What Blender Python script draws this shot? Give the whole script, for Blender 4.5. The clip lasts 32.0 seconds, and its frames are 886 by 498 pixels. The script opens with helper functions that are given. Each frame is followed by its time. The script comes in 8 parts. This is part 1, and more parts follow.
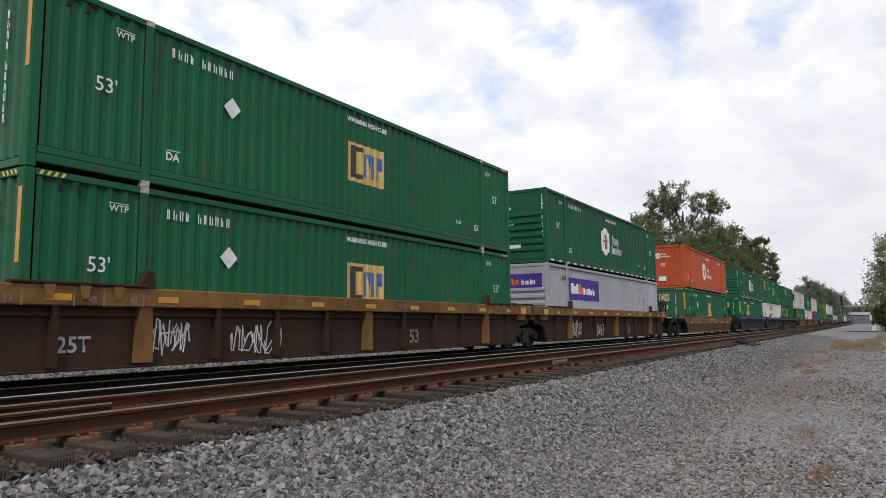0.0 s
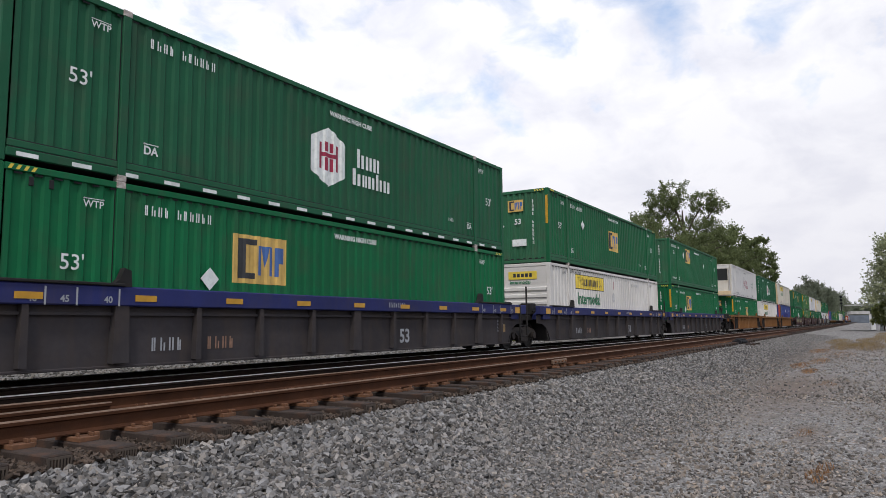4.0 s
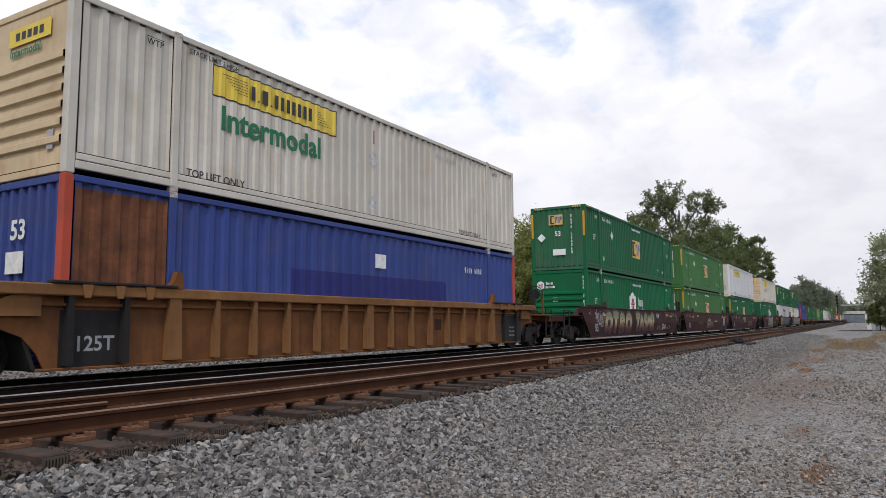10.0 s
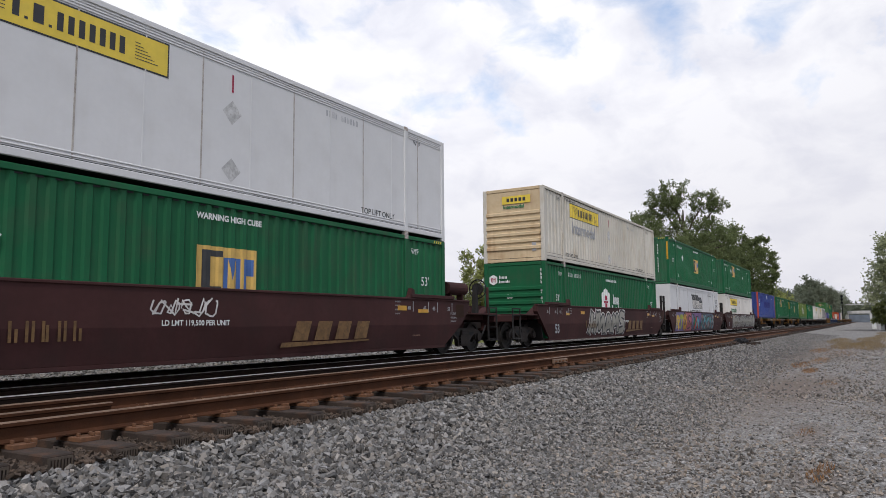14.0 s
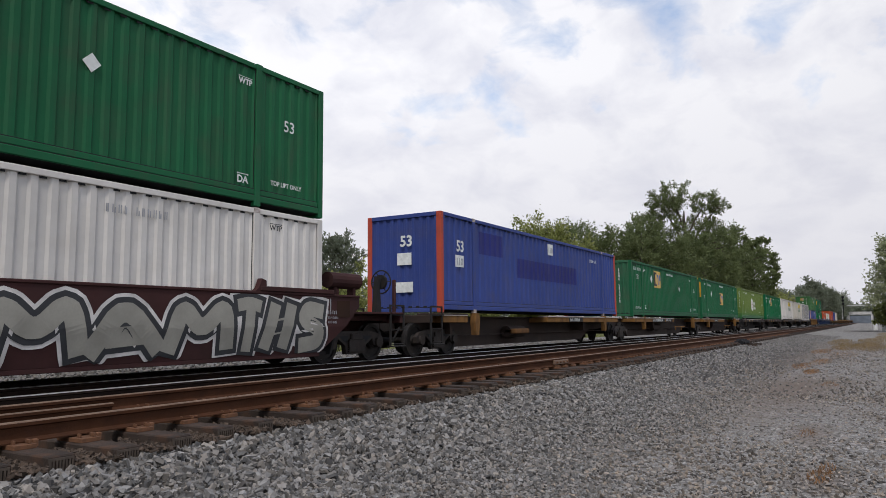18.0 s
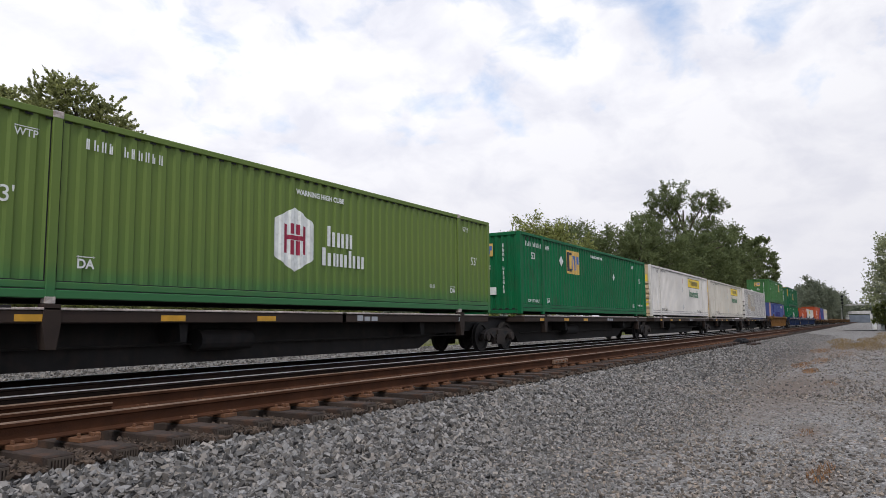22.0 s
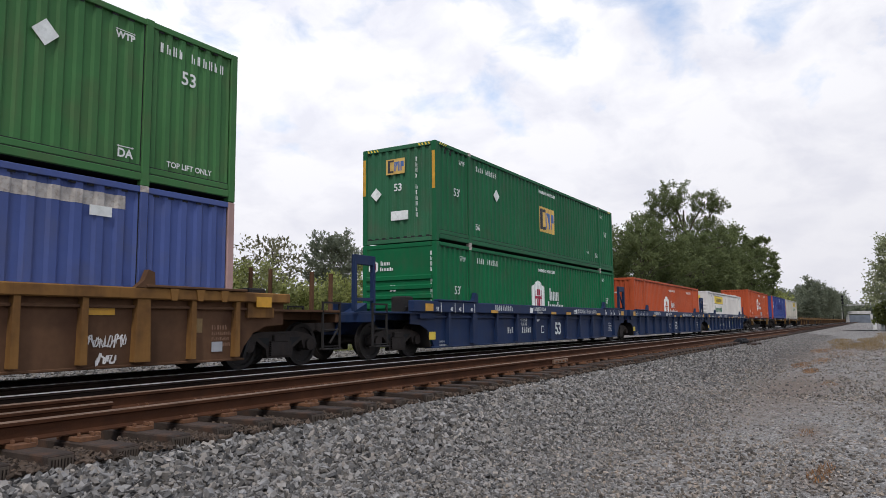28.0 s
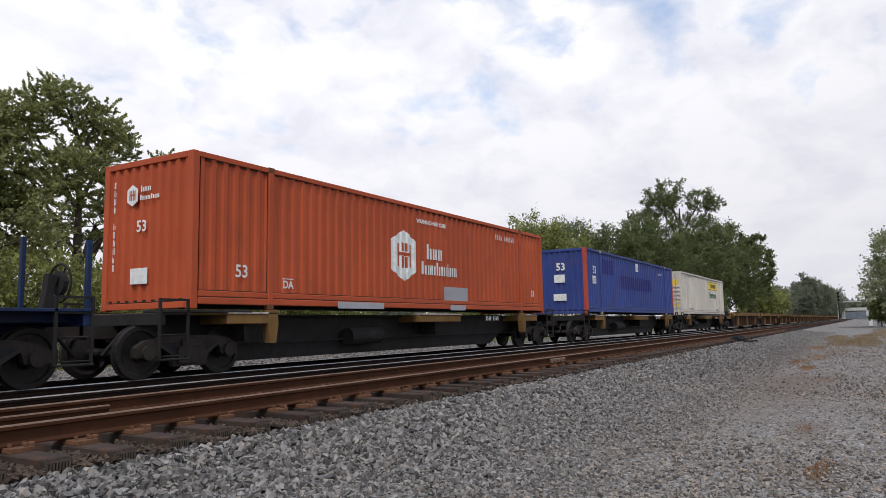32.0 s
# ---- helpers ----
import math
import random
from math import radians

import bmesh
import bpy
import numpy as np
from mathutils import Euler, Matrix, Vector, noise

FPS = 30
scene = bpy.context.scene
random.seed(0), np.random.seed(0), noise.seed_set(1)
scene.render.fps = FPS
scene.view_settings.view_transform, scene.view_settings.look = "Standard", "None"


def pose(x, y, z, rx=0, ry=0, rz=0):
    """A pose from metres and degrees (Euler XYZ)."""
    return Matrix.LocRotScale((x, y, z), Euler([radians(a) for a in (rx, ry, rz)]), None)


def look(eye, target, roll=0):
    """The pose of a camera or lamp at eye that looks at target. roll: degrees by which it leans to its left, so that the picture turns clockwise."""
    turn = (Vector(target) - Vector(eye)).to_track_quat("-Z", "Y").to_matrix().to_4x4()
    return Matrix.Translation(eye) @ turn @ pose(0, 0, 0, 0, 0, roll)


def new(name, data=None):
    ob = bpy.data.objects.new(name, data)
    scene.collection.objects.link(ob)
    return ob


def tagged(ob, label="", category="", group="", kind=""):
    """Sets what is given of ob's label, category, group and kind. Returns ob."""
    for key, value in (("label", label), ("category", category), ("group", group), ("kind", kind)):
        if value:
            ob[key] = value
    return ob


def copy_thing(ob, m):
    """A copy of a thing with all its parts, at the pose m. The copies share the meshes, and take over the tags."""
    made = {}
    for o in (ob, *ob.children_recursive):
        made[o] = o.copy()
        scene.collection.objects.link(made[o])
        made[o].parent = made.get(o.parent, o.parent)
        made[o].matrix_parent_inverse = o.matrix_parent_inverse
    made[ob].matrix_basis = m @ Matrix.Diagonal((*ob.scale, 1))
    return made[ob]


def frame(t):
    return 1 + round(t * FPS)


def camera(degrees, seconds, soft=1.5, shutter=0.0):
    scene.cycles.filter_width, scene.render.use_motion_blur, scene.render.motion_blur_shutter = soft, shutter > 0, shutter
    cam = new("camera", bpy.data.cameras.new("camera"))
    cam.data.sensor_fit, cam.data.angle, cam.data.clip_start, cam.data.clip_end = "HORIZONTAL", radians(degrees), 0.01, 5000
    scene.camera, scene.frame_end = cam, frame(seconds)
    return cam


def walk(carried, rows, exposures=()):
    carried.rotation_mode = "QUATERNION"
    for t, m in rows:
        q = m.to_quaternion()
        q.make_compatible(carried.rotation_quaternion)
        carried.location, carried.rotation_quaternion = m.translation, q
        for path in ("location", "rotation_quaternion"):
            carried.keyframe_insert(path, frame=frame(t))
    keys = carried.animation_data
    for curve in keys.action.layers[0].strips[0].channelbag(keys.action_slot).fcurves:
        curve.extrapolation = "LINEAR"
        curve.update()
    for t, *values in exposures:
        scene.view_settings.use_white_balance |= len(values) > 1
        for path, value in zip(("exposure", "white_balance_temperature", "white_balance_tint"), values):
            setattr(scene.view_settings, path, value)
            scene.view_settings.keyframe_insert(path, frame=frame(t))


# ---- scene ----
EYE = (0.0, 0.0, 0.85)
cam = camera(64.03, 32.0, soft=0.7)


def aim(yaw, pitch, roll):
    """The camera on its stand: degrees left of the track, up, and leaning."""
    a, b = radians(yaw), radians(pitch)
    way = Vector((math.cos(b) * math.cos(a), math.cos(b) * math.sin(a), math.sin(b)))
    return look(EYE, Vector(EYE) + 10 * way, roll)


walk(cam, [
    (0, aim(30.78, 6.17, -0.52)), (0.5, aim(30.69, 6.15, -0.49)), (1, aim(30.61, 6.12, -0.47)), (1.5, aim(30.54, 6.12, -0.45)),
    (2, aim(30.52, 6.12, -0.45)), (2.5, aim(30.58, 6.09, -0.52)), (3, aim(30.75, 6.14, -0.51)), (3.5, aim(30.72, 6.11, -0.51)),
    (5.5, aim(30.92, 6.10, -0.55)), (6, aim(30.86, 6.04, -0.53)), (6.5, aim(30.69, 5.99, -0.48)), (7, aim(30.58, 5.97, -0.50)),
    (7.5, aim(30.52, 5.96, -0.51)), (8, aim(30.73, 6.03, -0.52)), (8.5, aim(30.64, 6.09, -0.53)), (9, aim(30.52, 6.08, -0.52)),
    (9.5, aim(30.52, 6.09, -0.52)), (10, aim(30.50, 6.08, -0.50)), (10.5, aim(30.48, 6.08, -0.53)), (11, aim(30.51, 6.02, -0.50)),
    (11.5, aim(30.57, 6.02, -0.52)), (12, aim(30.63, 6.09, -0.52)), (12.5, aim(30.62, 6.06, -0.55)), (13, aim(30.73, 6.04, -0.55)),
    (13.5, aim(30.74, 6.08, -0.58)), (14, aim(30.79, 6.09, -0.57)), (14.5, aim(30.81, 6.10, -0.53)), (16.5, aim(30.89, 6.10, -0.53)),
    (17, aim(30.86, 6.10, -0.56)), (17.5, aim(30.86, 6.09, -0.57)), (18, aim(30.86, 6.16, -0.55)), (18.5, aim(30.85, 6.17, -0.52)),
    (19, aim(30.84, 6.15, -0.54)), (19.5, aim(30.80, 6.10, -0.53)), (20, aim(30.82, 6.09, -0.55)), (20.5, aim(30.85, 6.10, -0.54)),
    (21, aim(30.84, 6.06, -0.56)), (21.5, aim(30.83, 6.10, -0.52)), (22, aim(30.81, 6.12, -0.58)), (22.5, aim(30.81, 6.17, -0.52)),
    (23, aim(30.71, 6.18, -0.56)), (23.5, aim(30.73, 6.11, -0.55)), (24, aim(30.77, 6.09, -0.53)), (24.5, aim(30.81, 6.10, -0.53)),
    (25, aim(30.81, 6.11, -0.56)), (25.5, aim(30.82, 6.10, -0.53)), (27.5, aim(30.82, 6.10, -0.53)), (28, aim(30.83, 6.10, -0.53)),
    (28.5, aim(30.84, 6.09, -0.55)), (29, aim(30.85, 6.12, -0.53)), (29.5, aim(30.83, 6.17, -0.53)), (30, aim(30.76, 6.10, -0.53)),
    (30.5, aim(30.75, 6.10, -0.52)), (31, aim(30.65, 6.08, -0.98)), (31.5, aim(30.56, 6.04, -0.98)), (32, aim(30.55, 6.10, -1.01)),
], [(0, 0.12), (3, 0.12), (6, 0.19), (8, 0.18), (11, 0.1), (14, 0.08), (17, 0.0), (18.5, -0.03), (20, 0.03), (23, 0.08), (25, 0.02), (28, 0.1), (32, 0.06)])

# ---- world, sun ----
SUN_AZ, SUN_EL = 205.0, 54.0


def make_world():
    w = bpy.data.worlds.new("sky")
    w.use_nodes = True
    scene.world = w
    nt = w.node_tree
    nt.nodes.clear()
    n, l = nt.nodes.new, nt.links.new
    out, bg = n("ShaderNodeOutputWorld"), n("ShaderNodeBackground")
    sky = n("ShaderNodeTexSky")
    sky.sky_type, sky.sun_disc = "NISHITA", False
    sky.sun_elevation, sky.sun_rotation = radians(SUN_EL), radians(90 - SUN_AZ)
    dim = n("ShaderNodeVectorMath")
    dim.operation = "SCALE"
    dim.inputs["Scale"].default_value = 0.20
    l(sky.outputs[0], dim.inputs[0])
    tc, sep = n("ShaderNodeTexCoord"), n("ShaderNodeSeparateXYZ")
    l(tc.outputs["Generated"], sep.inputs[0])
    up = n("ShaderNodeMath")
    up.operation = "MAXIMUM"
    up.inputs[1].default_value = 0.0
    l(sep.outputs[2], up.inputs[0])
    lift = n("ShaderNodeMath")
    lift.operation = "ADD"
    lift.inputs[1].default_value = 0.40
    l(up.outputs[0], lift.inputs[0])
    dx, dy = n("ShaderNodeMath"), n("ShaderNodeMath")
    for d, k in ((dx, 0), (dy, 1)):
        d.operation = "DIVIDE"
        l(sep.outputs[k], d.inputs[0])
        l(lift.outputs[0], d.inputs[1])
    flat = n("ShaderNodeCombineXYZ")
    l(dx.outputs[0], flat.inputs[0])
    l(dy.outputs[0], flat.inputs[1])
    def cloud(sc, det, ro, bend=0.0):
        t = n("ShaderNodeTexNoise")
        t.inputs["Scale"].default_value, t.inputs["Detail"].default_value = sc, det
        t.inputs["Roughness"].default_value, t.inputs["Distortion"].default_value = ro, bend
        l(flat.outputs[0], t.inputs["Vector"])
        return t.outputs[0]

    def math_of(kind, a, b):
        x = n("ShaderNodeMath")
        x.operation = kind
        for s, v in zip(x.inputs, (a, b)):
            if isinstance(v, float):
                s.default_value = v
            else:
                l(v, s)
        return x.outputs[0]
    # large openings broken up by small puffs; the cover closes towards the horizon
    cover = n("ShaderNodeMapRange")
    for k, v in enumerate((0.14, 0.52, 0.14, -0.115)):
        cover.inputs[k + 1].default_value = v
    l(sep.outputs[2], cover.inputs[0])
    puffs = math_of("ADD", math_of("MULTIPLY", cloud(2.3, 3.0, 0.5), 0.56), math_of("MULTIPLY", cloud(9.5, 6.0, 0.55, 0.3), 0.44))
    ramp = n("ShaderNodeValToRGB")
    ramp.color_ramp.elements[0].position, ramp.color_ramp.elements[1].position = 0.34, 0.49
    ramp.color_ramp.elements[0].color = (0.16, 0.16, 0.16, 1)
    l(math_of("ADD", puffs, cover.outputs[0]), ramp.inputs[0])
    tone = n("ShaderNodeValToRGB")
    tone.color_ramp.elements[0].position, tone.color_ramp.elements[1].position = 0.34, 0.58
    tone.color_ramp.elements[0].color = (0.77, 0.78, 0.865, 1)
    tone.color_ramp.elements[1].color = (0.95, 0.95, 0.995, 1)
    l(cloud(6.0, 6.0, 0.55, 0.3), tone.inputs[0])
    mix = n("ShaderNodeMixRGB")
    l(ramp.outputs[0], mix.inputs[0])
    l(dim.outputs[0], mix.inputs[1])
    # the cloud sheet is thinner and brighter on the sunward side
    side = n("ShaderNodeVectorMath")
    side.operation = "DOT_PRODUCT"
    side.inputs[1].default_value = (0.35, 0.92, 0.15)
    l(tc.outputs["Generated"], side.inputs[0])
    thin = n("ShaderNodeMapRange")
    for k, v in enumerate((0.25, 0.95, 0.94, 1.08)):
        thin.inputs[k + 1].default_value = v
    l(side.outputs["Value"], thin.inputs[0])
    glow = n("ShaderNodeVectorMath")
    glow.operation = "SCALE"
    l(tone.outputs[0], glow.inputs[0])
    l(thin.outputs[0], glow.inputs["Scale"])
    l(glow.outputs[0], mix.inputs[2])
    low = n("ShaderNodeMapRange")
    low.inputs[1].default_value, low.inputs[2].default_value = 0.02, 0.34
    low.inputs[3].default_value, low.inputs[4].default_value = 0.8, 0.0
    l(sep.outputs[2], low.inputs[0])
    haze = n("ShaderNodeMixRGB")
    haze.inputs[2].default_value = (0.70, 0.695, 0.755, 1)
    l(low.outputs[0], haze.inputs[0])
    l(mix.outputs[0], haze.inputs[1])
    l(haze.outputs[0], bg.inputs[0])
    bg.inputs[1].default_value = 1.0
    l(bg.outputs[0], out.inputs[0])


make_world()
sun = new("sun", bpy.data.lights.new("sun", "SUN"))
sun.data.energy, sun.data.angle, sun.data.color = 1.6, radians(6), (1.0, 0.95, 0.88)
sa, se = radians(SUN_AZ), radians(SUN_EL)
sun.matrix_world = look((30 * math.cos(sa) * math.cos(se), 30 * math.sin(sa) * math.cos(se), 30 * math.sin(se)), (0, 0, 0))
scene.view_settings.exposure = 0.0

# ---- materials ----
MATS = {}


def mat(name, color, rough=0.6, metal=0.0, var=0.25, scale=1.5, dirt=None, dirt_amt=0.3, streak=0.0, bump=0.0, bump_scale=40.0,
        island=0.0, spec=0.4, rand=0.0, warm=0.0):
    """A surface with noise at two scales, optional dirt, downward streaks, relief and change from piece to piece."""
    if name in MATS:
        return MATS[name]
    m = bpy.data.materials.new(name)
    m.use_nodes = True
    nt = m.node_tree
    n, l = nt.nodes.new, nt.links.new
    b = nt.nodes["Principled BSDF"]
    b.inputs["Roughness"].default_value, b.inputs["Metallic"].default_value = rough, metal
    b.inputs["Specular IOR Level"].default_value = spec
    tc = n("ShaderNodeTexCoord")
    co = tc.outputs["Object"]

    def noise_tex(sc, det=6.0, vec=co):
        t = n("ShaderNodeTexNoise")
        t.inputs["Scale"].default_value, t.inputs["Detail"].default_value = sc, det
        l(vec, t.inputs["Vector"])
        return t.outputs[0]

    def blend(fac, a, c, kind="MIX"):
        x = n("ShaderNodeMixRGB")
        x.blend_type = kind
        for s, v in zip(x.inputs, (fac, a, c)):
            if isinstance(v, (float, int)):
                s.default_value = v
            elif isinstance(v, tuple):
                s.default_value = (*v, 1)
            else:
                l(v, s)
        return x.outputs[0]

    def remap(v, a, c, lo=0.0, hi=1.0):
        x = n("ShaderNodeMapRange")
        for s, k in zip(x.inputs[1:5], (a, c, lo, hi)):
            s.default_value = k
        l(v, x.inputs[0])
        return x.outputs[0]
    col = blend(remap(noise_tex(scale), 0.3, 0.7), tuple(c * (1 - var) for c in color), tuple(min(1, c * (1 + var)) for c in color))
    col = blend(remap(noise_tex(scale * 17, 4.0), 0.35, 0.65, 0, var * 0.7), col, tuple(c * 0.6 for c in color))
    if dirt:
        if streak:
            mp = n("ShaderNodeMapping")
            mp.inputs["Scale"].default_value = (6.0, 6.0, 0.35)
            l(co, mp.inputs["Vector"])
            f = blend(1.0, remap(noise_tex(1.0, 7.0, mp.outputs[0]), 0.46, 0.72, 0, streak), remap(noise_tex(0.8), 0.35, 0.65), "MULTIPLY")
            col = blend(f, col, dirt)
        col = blend(remap(noise_tex(scale * 2.7, 9.0), 0.5, 0.72, 0, dirt_amt), col, dirt)
    if island or rand:
        src = n("ShaderNodeNewGeometry").outputs["Random Per Island"] if island else n("ShaderNodeObjectInfo").outputs["Random"]
        k = island or rand
        if warm:
            mul, fr = n("ShaderNodeMath"), n("ShaderNodeMath")
            mul.operation, fr.operation = "MULTIPLY", "FRACT"
            mul.inputs[1].default_value = 17.3
            l(src, mul.inputs[0])
            l(mul.outputs[0], fr.inputs[0])
            col = blend(remap(fr.outputs[0], 0.35, 1.0, 0, warm), col, (color[0] * 1.35, color[1] * 1.08, color[2] * 0.78))
        h = n("ShaderNodeHueSaturation")
        l(remap(src, 0, 1, 1 - k, 1 + k), h.inputs["Value"])
        l(col, h.inputs["Color"])
        col = h.outputs[0]
    l(col, b.inputs["Base Color"])
    if bump:
        bp = n("ShaderNodeBump")
        bp.inputs["Strength"].default_value, bp.inputs["Distance"].default_value = bump, 0.02
        l(noise_tex(bump_scale, 5.0), bp.inputs["Height"])
        l(bp.outputs[0], b.inputs["Normal"])
    MATS[name] = m
    return m


def paint(name, color, dirt=(0.06, 0.05, 0.04), amt=0.25, streak=0.3, rough=0.5, var=0.14):
    return mat(name, color, rough + 0.1, 0, var, 0.55, dirt, amt, streak, 0.12, 9.0, spec=0.18)


GREEN = paint("green_paint", (0.010, 0.106, 0.043))
# end walls' green, lightened for the light they catch besides fading
GREEN_END = paint("lit_chalky_green_paint", (0.030, 0.128, 0.064), (0.10, 0.09, 0.07), 0.35, 0.4)
GREEN_OLD = paint("faded_green_paint", (0.048, 0.150, 0.050), (0.09, 0.10, 0.05), 0.35, 0.35)
GREEN_HUB = paint("deep_green_paint", (0.011, 0.092, 0.043))
GREEN_KELLY = paint("bright_green_paint", (0.003, 0.122, 0.044))
ORANGE = paint("orange_paint", (0.43, 0.082, 0.030), (0.25, 0.06, 0.03), 0.3, 0.3)
BLUE = paint("blue_paint", (0.038, 0.064, 0.235), (0.10, 0.09, 0.12), 0.25, 0.3)
BLUE_OLD = paint("faded_blue_paint", (0.062, 0.092, 0.255), (0.10, 0.10, 0.13), 0.3, 0.35)
PINK_POST = paint("faded_pink_post_paint", (0.42, 0.27, 0.25))
BLUE_DARK = paint("dark_blue_patch_paint", (0.024, 0.03, 0.165), amt=0.15)
RED_POST = paint("red_post_paint", (0.45, 0.075, 0.045))
WHITE = paint("white_paint", (0.645, 0.62, 0.585), (0.42, 0.37, 0.31), 0.16, 0.14)
WHITE_COOL = paint("cool_white_paint", (0.63, 0.63, 0.635), (0.45, 0.43, 0.41), 0.12, 0.1, 0.5, 0.07)
WHITE_REEF = paint("dusty_white_paint", (0.58, 0.565, 0.55), (0.42, 0.39, 0.36), 0.2, 0.2, 0.5, 0.08)
CREAM = paint("weathered_cream_paint", (0.56, 0.53, 0.47), (0.42, 0.33, 0.22), 0.35, 0.45)
GREY = paint("pale_grey_paint", (0.36, 0.365, 0.39), (0.33, 0.31, 0.29), 0.25, 0.25)
TAN_END = paint("rusty_cream_paint", (0.60, 0.47, 0.30), (0.30, 0.14, 0.06), 0.4, 0.4)
RUST = mat("rust", (0.15, 0.055, 0.024), 0.9, 0, 0.4, 3.0, (0.06, 0.03, 0.02), 0.5, 0.5, 0.3, 60.0)
CAR_BROWN = paint("rusty_brown_paint", (0.047, 0.023, 0.014), (0.024, 0.015, 0.012), 0.6, 0.5, 0.8, 0.35)
CAR_ORANGE = paint("orange_brown_paint", (0.165, 0.068, 0.025), (0.06, 0.03, 0.018), 0.65, 0.6, 0.8, 0.35)
CAR_DUST = paint("dusty_rust_paint", (0.105, 0.056, 0.031), (0.06, 0.03, 0.019), 0.6, 0.5, 0.8, 0.35)
CAR_OCHRE = paint("dusty_ochre_paint", (0.215, 0.105, 0.042), (0.10, 0.05, 0.026), 0.55, 0.5, 0.8, 0.3)
CAR_YELLOW = paint("dirty_yellow_paint", (0.20, 0.102, 0.032), (0.06, 0.030, 0.017), 0.8, 0.75, 0.75, 0.3)
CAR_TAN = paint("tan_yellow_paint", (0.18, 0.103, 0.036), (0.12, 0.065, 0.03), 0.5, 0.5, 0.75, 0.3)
CAR_RUSTY_SHADED = paint("rusty_shaded_tan_paint", (0.115, 0.058, 0.024), (0.06, 0.03, 0.018), 0.6, 0.5, 0.8, 0.3)
CAR_MAROON = paint("maroon_paint", (0.054, 0.022, 0.021), (0.035, 0.022, 0.020), 0.45, 0.45, 0.7, 0.3)
CAR_GREY = paint("dark_grey_paint", (0.046, 0.041, 0.043), (0.075, 0.055, 0.042), 0.45, 0.45, 0.8, 0.3)
CAR_BLUE = paint("deep_blue_paint", (0.022, 0.028, 0.115), (0.06, 0.05, 0.05), 0.4, 0.35, 0.6, 0.25)
CAR_NAVY = paint("navy_paint", (0.011, 0.026, 0.075), (0.05, 0.045, 0.04), 0.3, 0.25, 0.5, 0.2)
CAR_BLACK = mat("grimy_black_steel", (0.012, 0.011, 0.011), 0.85, 0, 0.4, 2.0, (0.03, 0.02, 0.015), 0.4, 0.4)
CAR_SOOT = mat("sooty_brown_steel", (0.030, 0.018, 0.013), 0.85, 0, 0.4, 1.0, (0.02, 0.014, 0.011), 0.5, 0.5)
STEEL = mat("truck_steel", (0.025, 0.019, 0.016), 0.75, 0.1, 0.35, 4.0, (0.045, 0.028, 0.02), 0.4, 0, 0.2, 50.0)
WHEEL = mat("wheel_steel", (0.013, 0.011, 0.010), 0.75, 0.1, 0.3, 5.0, (0.04, 0.025, 0.018), 0.4)
# near-black for black fittings, and for shade painted into grooves and openings
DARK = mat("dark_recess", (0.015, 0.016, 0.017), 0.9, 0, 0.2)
CREAM_WORN = mat("worn_tan_panel", (0.26, 0.17, 0.07), 0.7, 0, 0.25, 3.0, (0.12, 0.07, 0.03), 0.5)
RIB_GREY = mat("grey_rib_paint", (0.20, 0.20, 0.21), 0.7, 0, 0.25, 4.0, (0.1, 0.09, 0.08), 0.4)
CREAM_OLD = mat("stained_cream", (0.50, 0.42, 0.31), 0.8, 0, 0.2, 2.0, (0.42, 0.33, 0.22), 0.4)
FADED = mat("faded_placard", (0.50, 0.50, 0.50), 0.7, 0, 0.3, 9.0, (0.25, 0.23, 0.2), 0.5)
GOLD = mat("faded_gold_lettering", (0.15, 0.085, 0.034), 0.8, 0, 0.3, 5.0, (0.05, 0.025, 0.018), 0.6)
SEAM = mat("grimy_seam", (0.42, 0.39, 0.36), 0.7, 0, 0.3, 6.0, (0.15, 0.10, 0.07), 0.5)
FITTING = mat("corner_casting", (0.42, 0.38, 0.35), 0.7, 0, 0.35, 9.0, (0.2, 0.09, 0.05), 0.6)
LETTER = mat("white_lettering", (0.72, 0.74, 0.72), 0.6, 0, 0.15, 4.0, (0.35, 0.38, 0.34), 0.35)
LETTER_DK = mat("black_lettering", (0.030, 0.032, 0.036), 0.6, 0, 0.2, 4.0)
LETTER_GN = mat("green_lettering", (0.010, 0.150, 0.060), 0.6, 0, 0.15, 4.0)
LETTER_RD = mat("maroon_lettering", (0.30, 0.015, 0.050), 0.6, 0, 0.15, 4.0)
LETTER_GY = mat("grey_lettering", (0.33, 0.34, 0.36), 0.6, 0, 0.2, 4.0)
LETTER_RU = mat("rusty_lettering", (0.26, 0.15, 0.10), 0.7, 0, 0.3, 6.0)
PANEL_Y = mat("yellow_panel", (0.60, 0.39, 0.105), 0.55, 0, 0.2, 2.0, (0.35, 0.22, 0.06), 0.35, 0.3)
PANEL_YB = mat("bright_yellow_panel", (0.70, 0.52, 0.06), 0.55, 0, 0.1, 2.0, (0.45, 0.32, 0.08), 0.2, 0.2)
PANEL_P = mat("purple_panel", (0.060, 0.022, 0.215), 0.55, 0, 0.12, 2.0)
MARK_BL = mat("blue_mark", (0.055, 0.13, 0.35), 0.6, 0, 0.15, 3.0)
MARK_OR = mat("orange_mark", (0.75, 0.16, 0.02), 0.6, 0, 0.15, 3.0)
REFLECT_Y = mat("yellow_reflector", (0.52, 0.27, 0.02), 0.35, 0, 0.2, 5.0)
GRAF_W = mat("white_spray_paint", (0.60, 0.58, 0.56), 0.7, 0, 0.3, 3.0)

# ---- mesh building ----
L, HT, WD = 16.154, 2.896, 2.591
HW = WD / 2


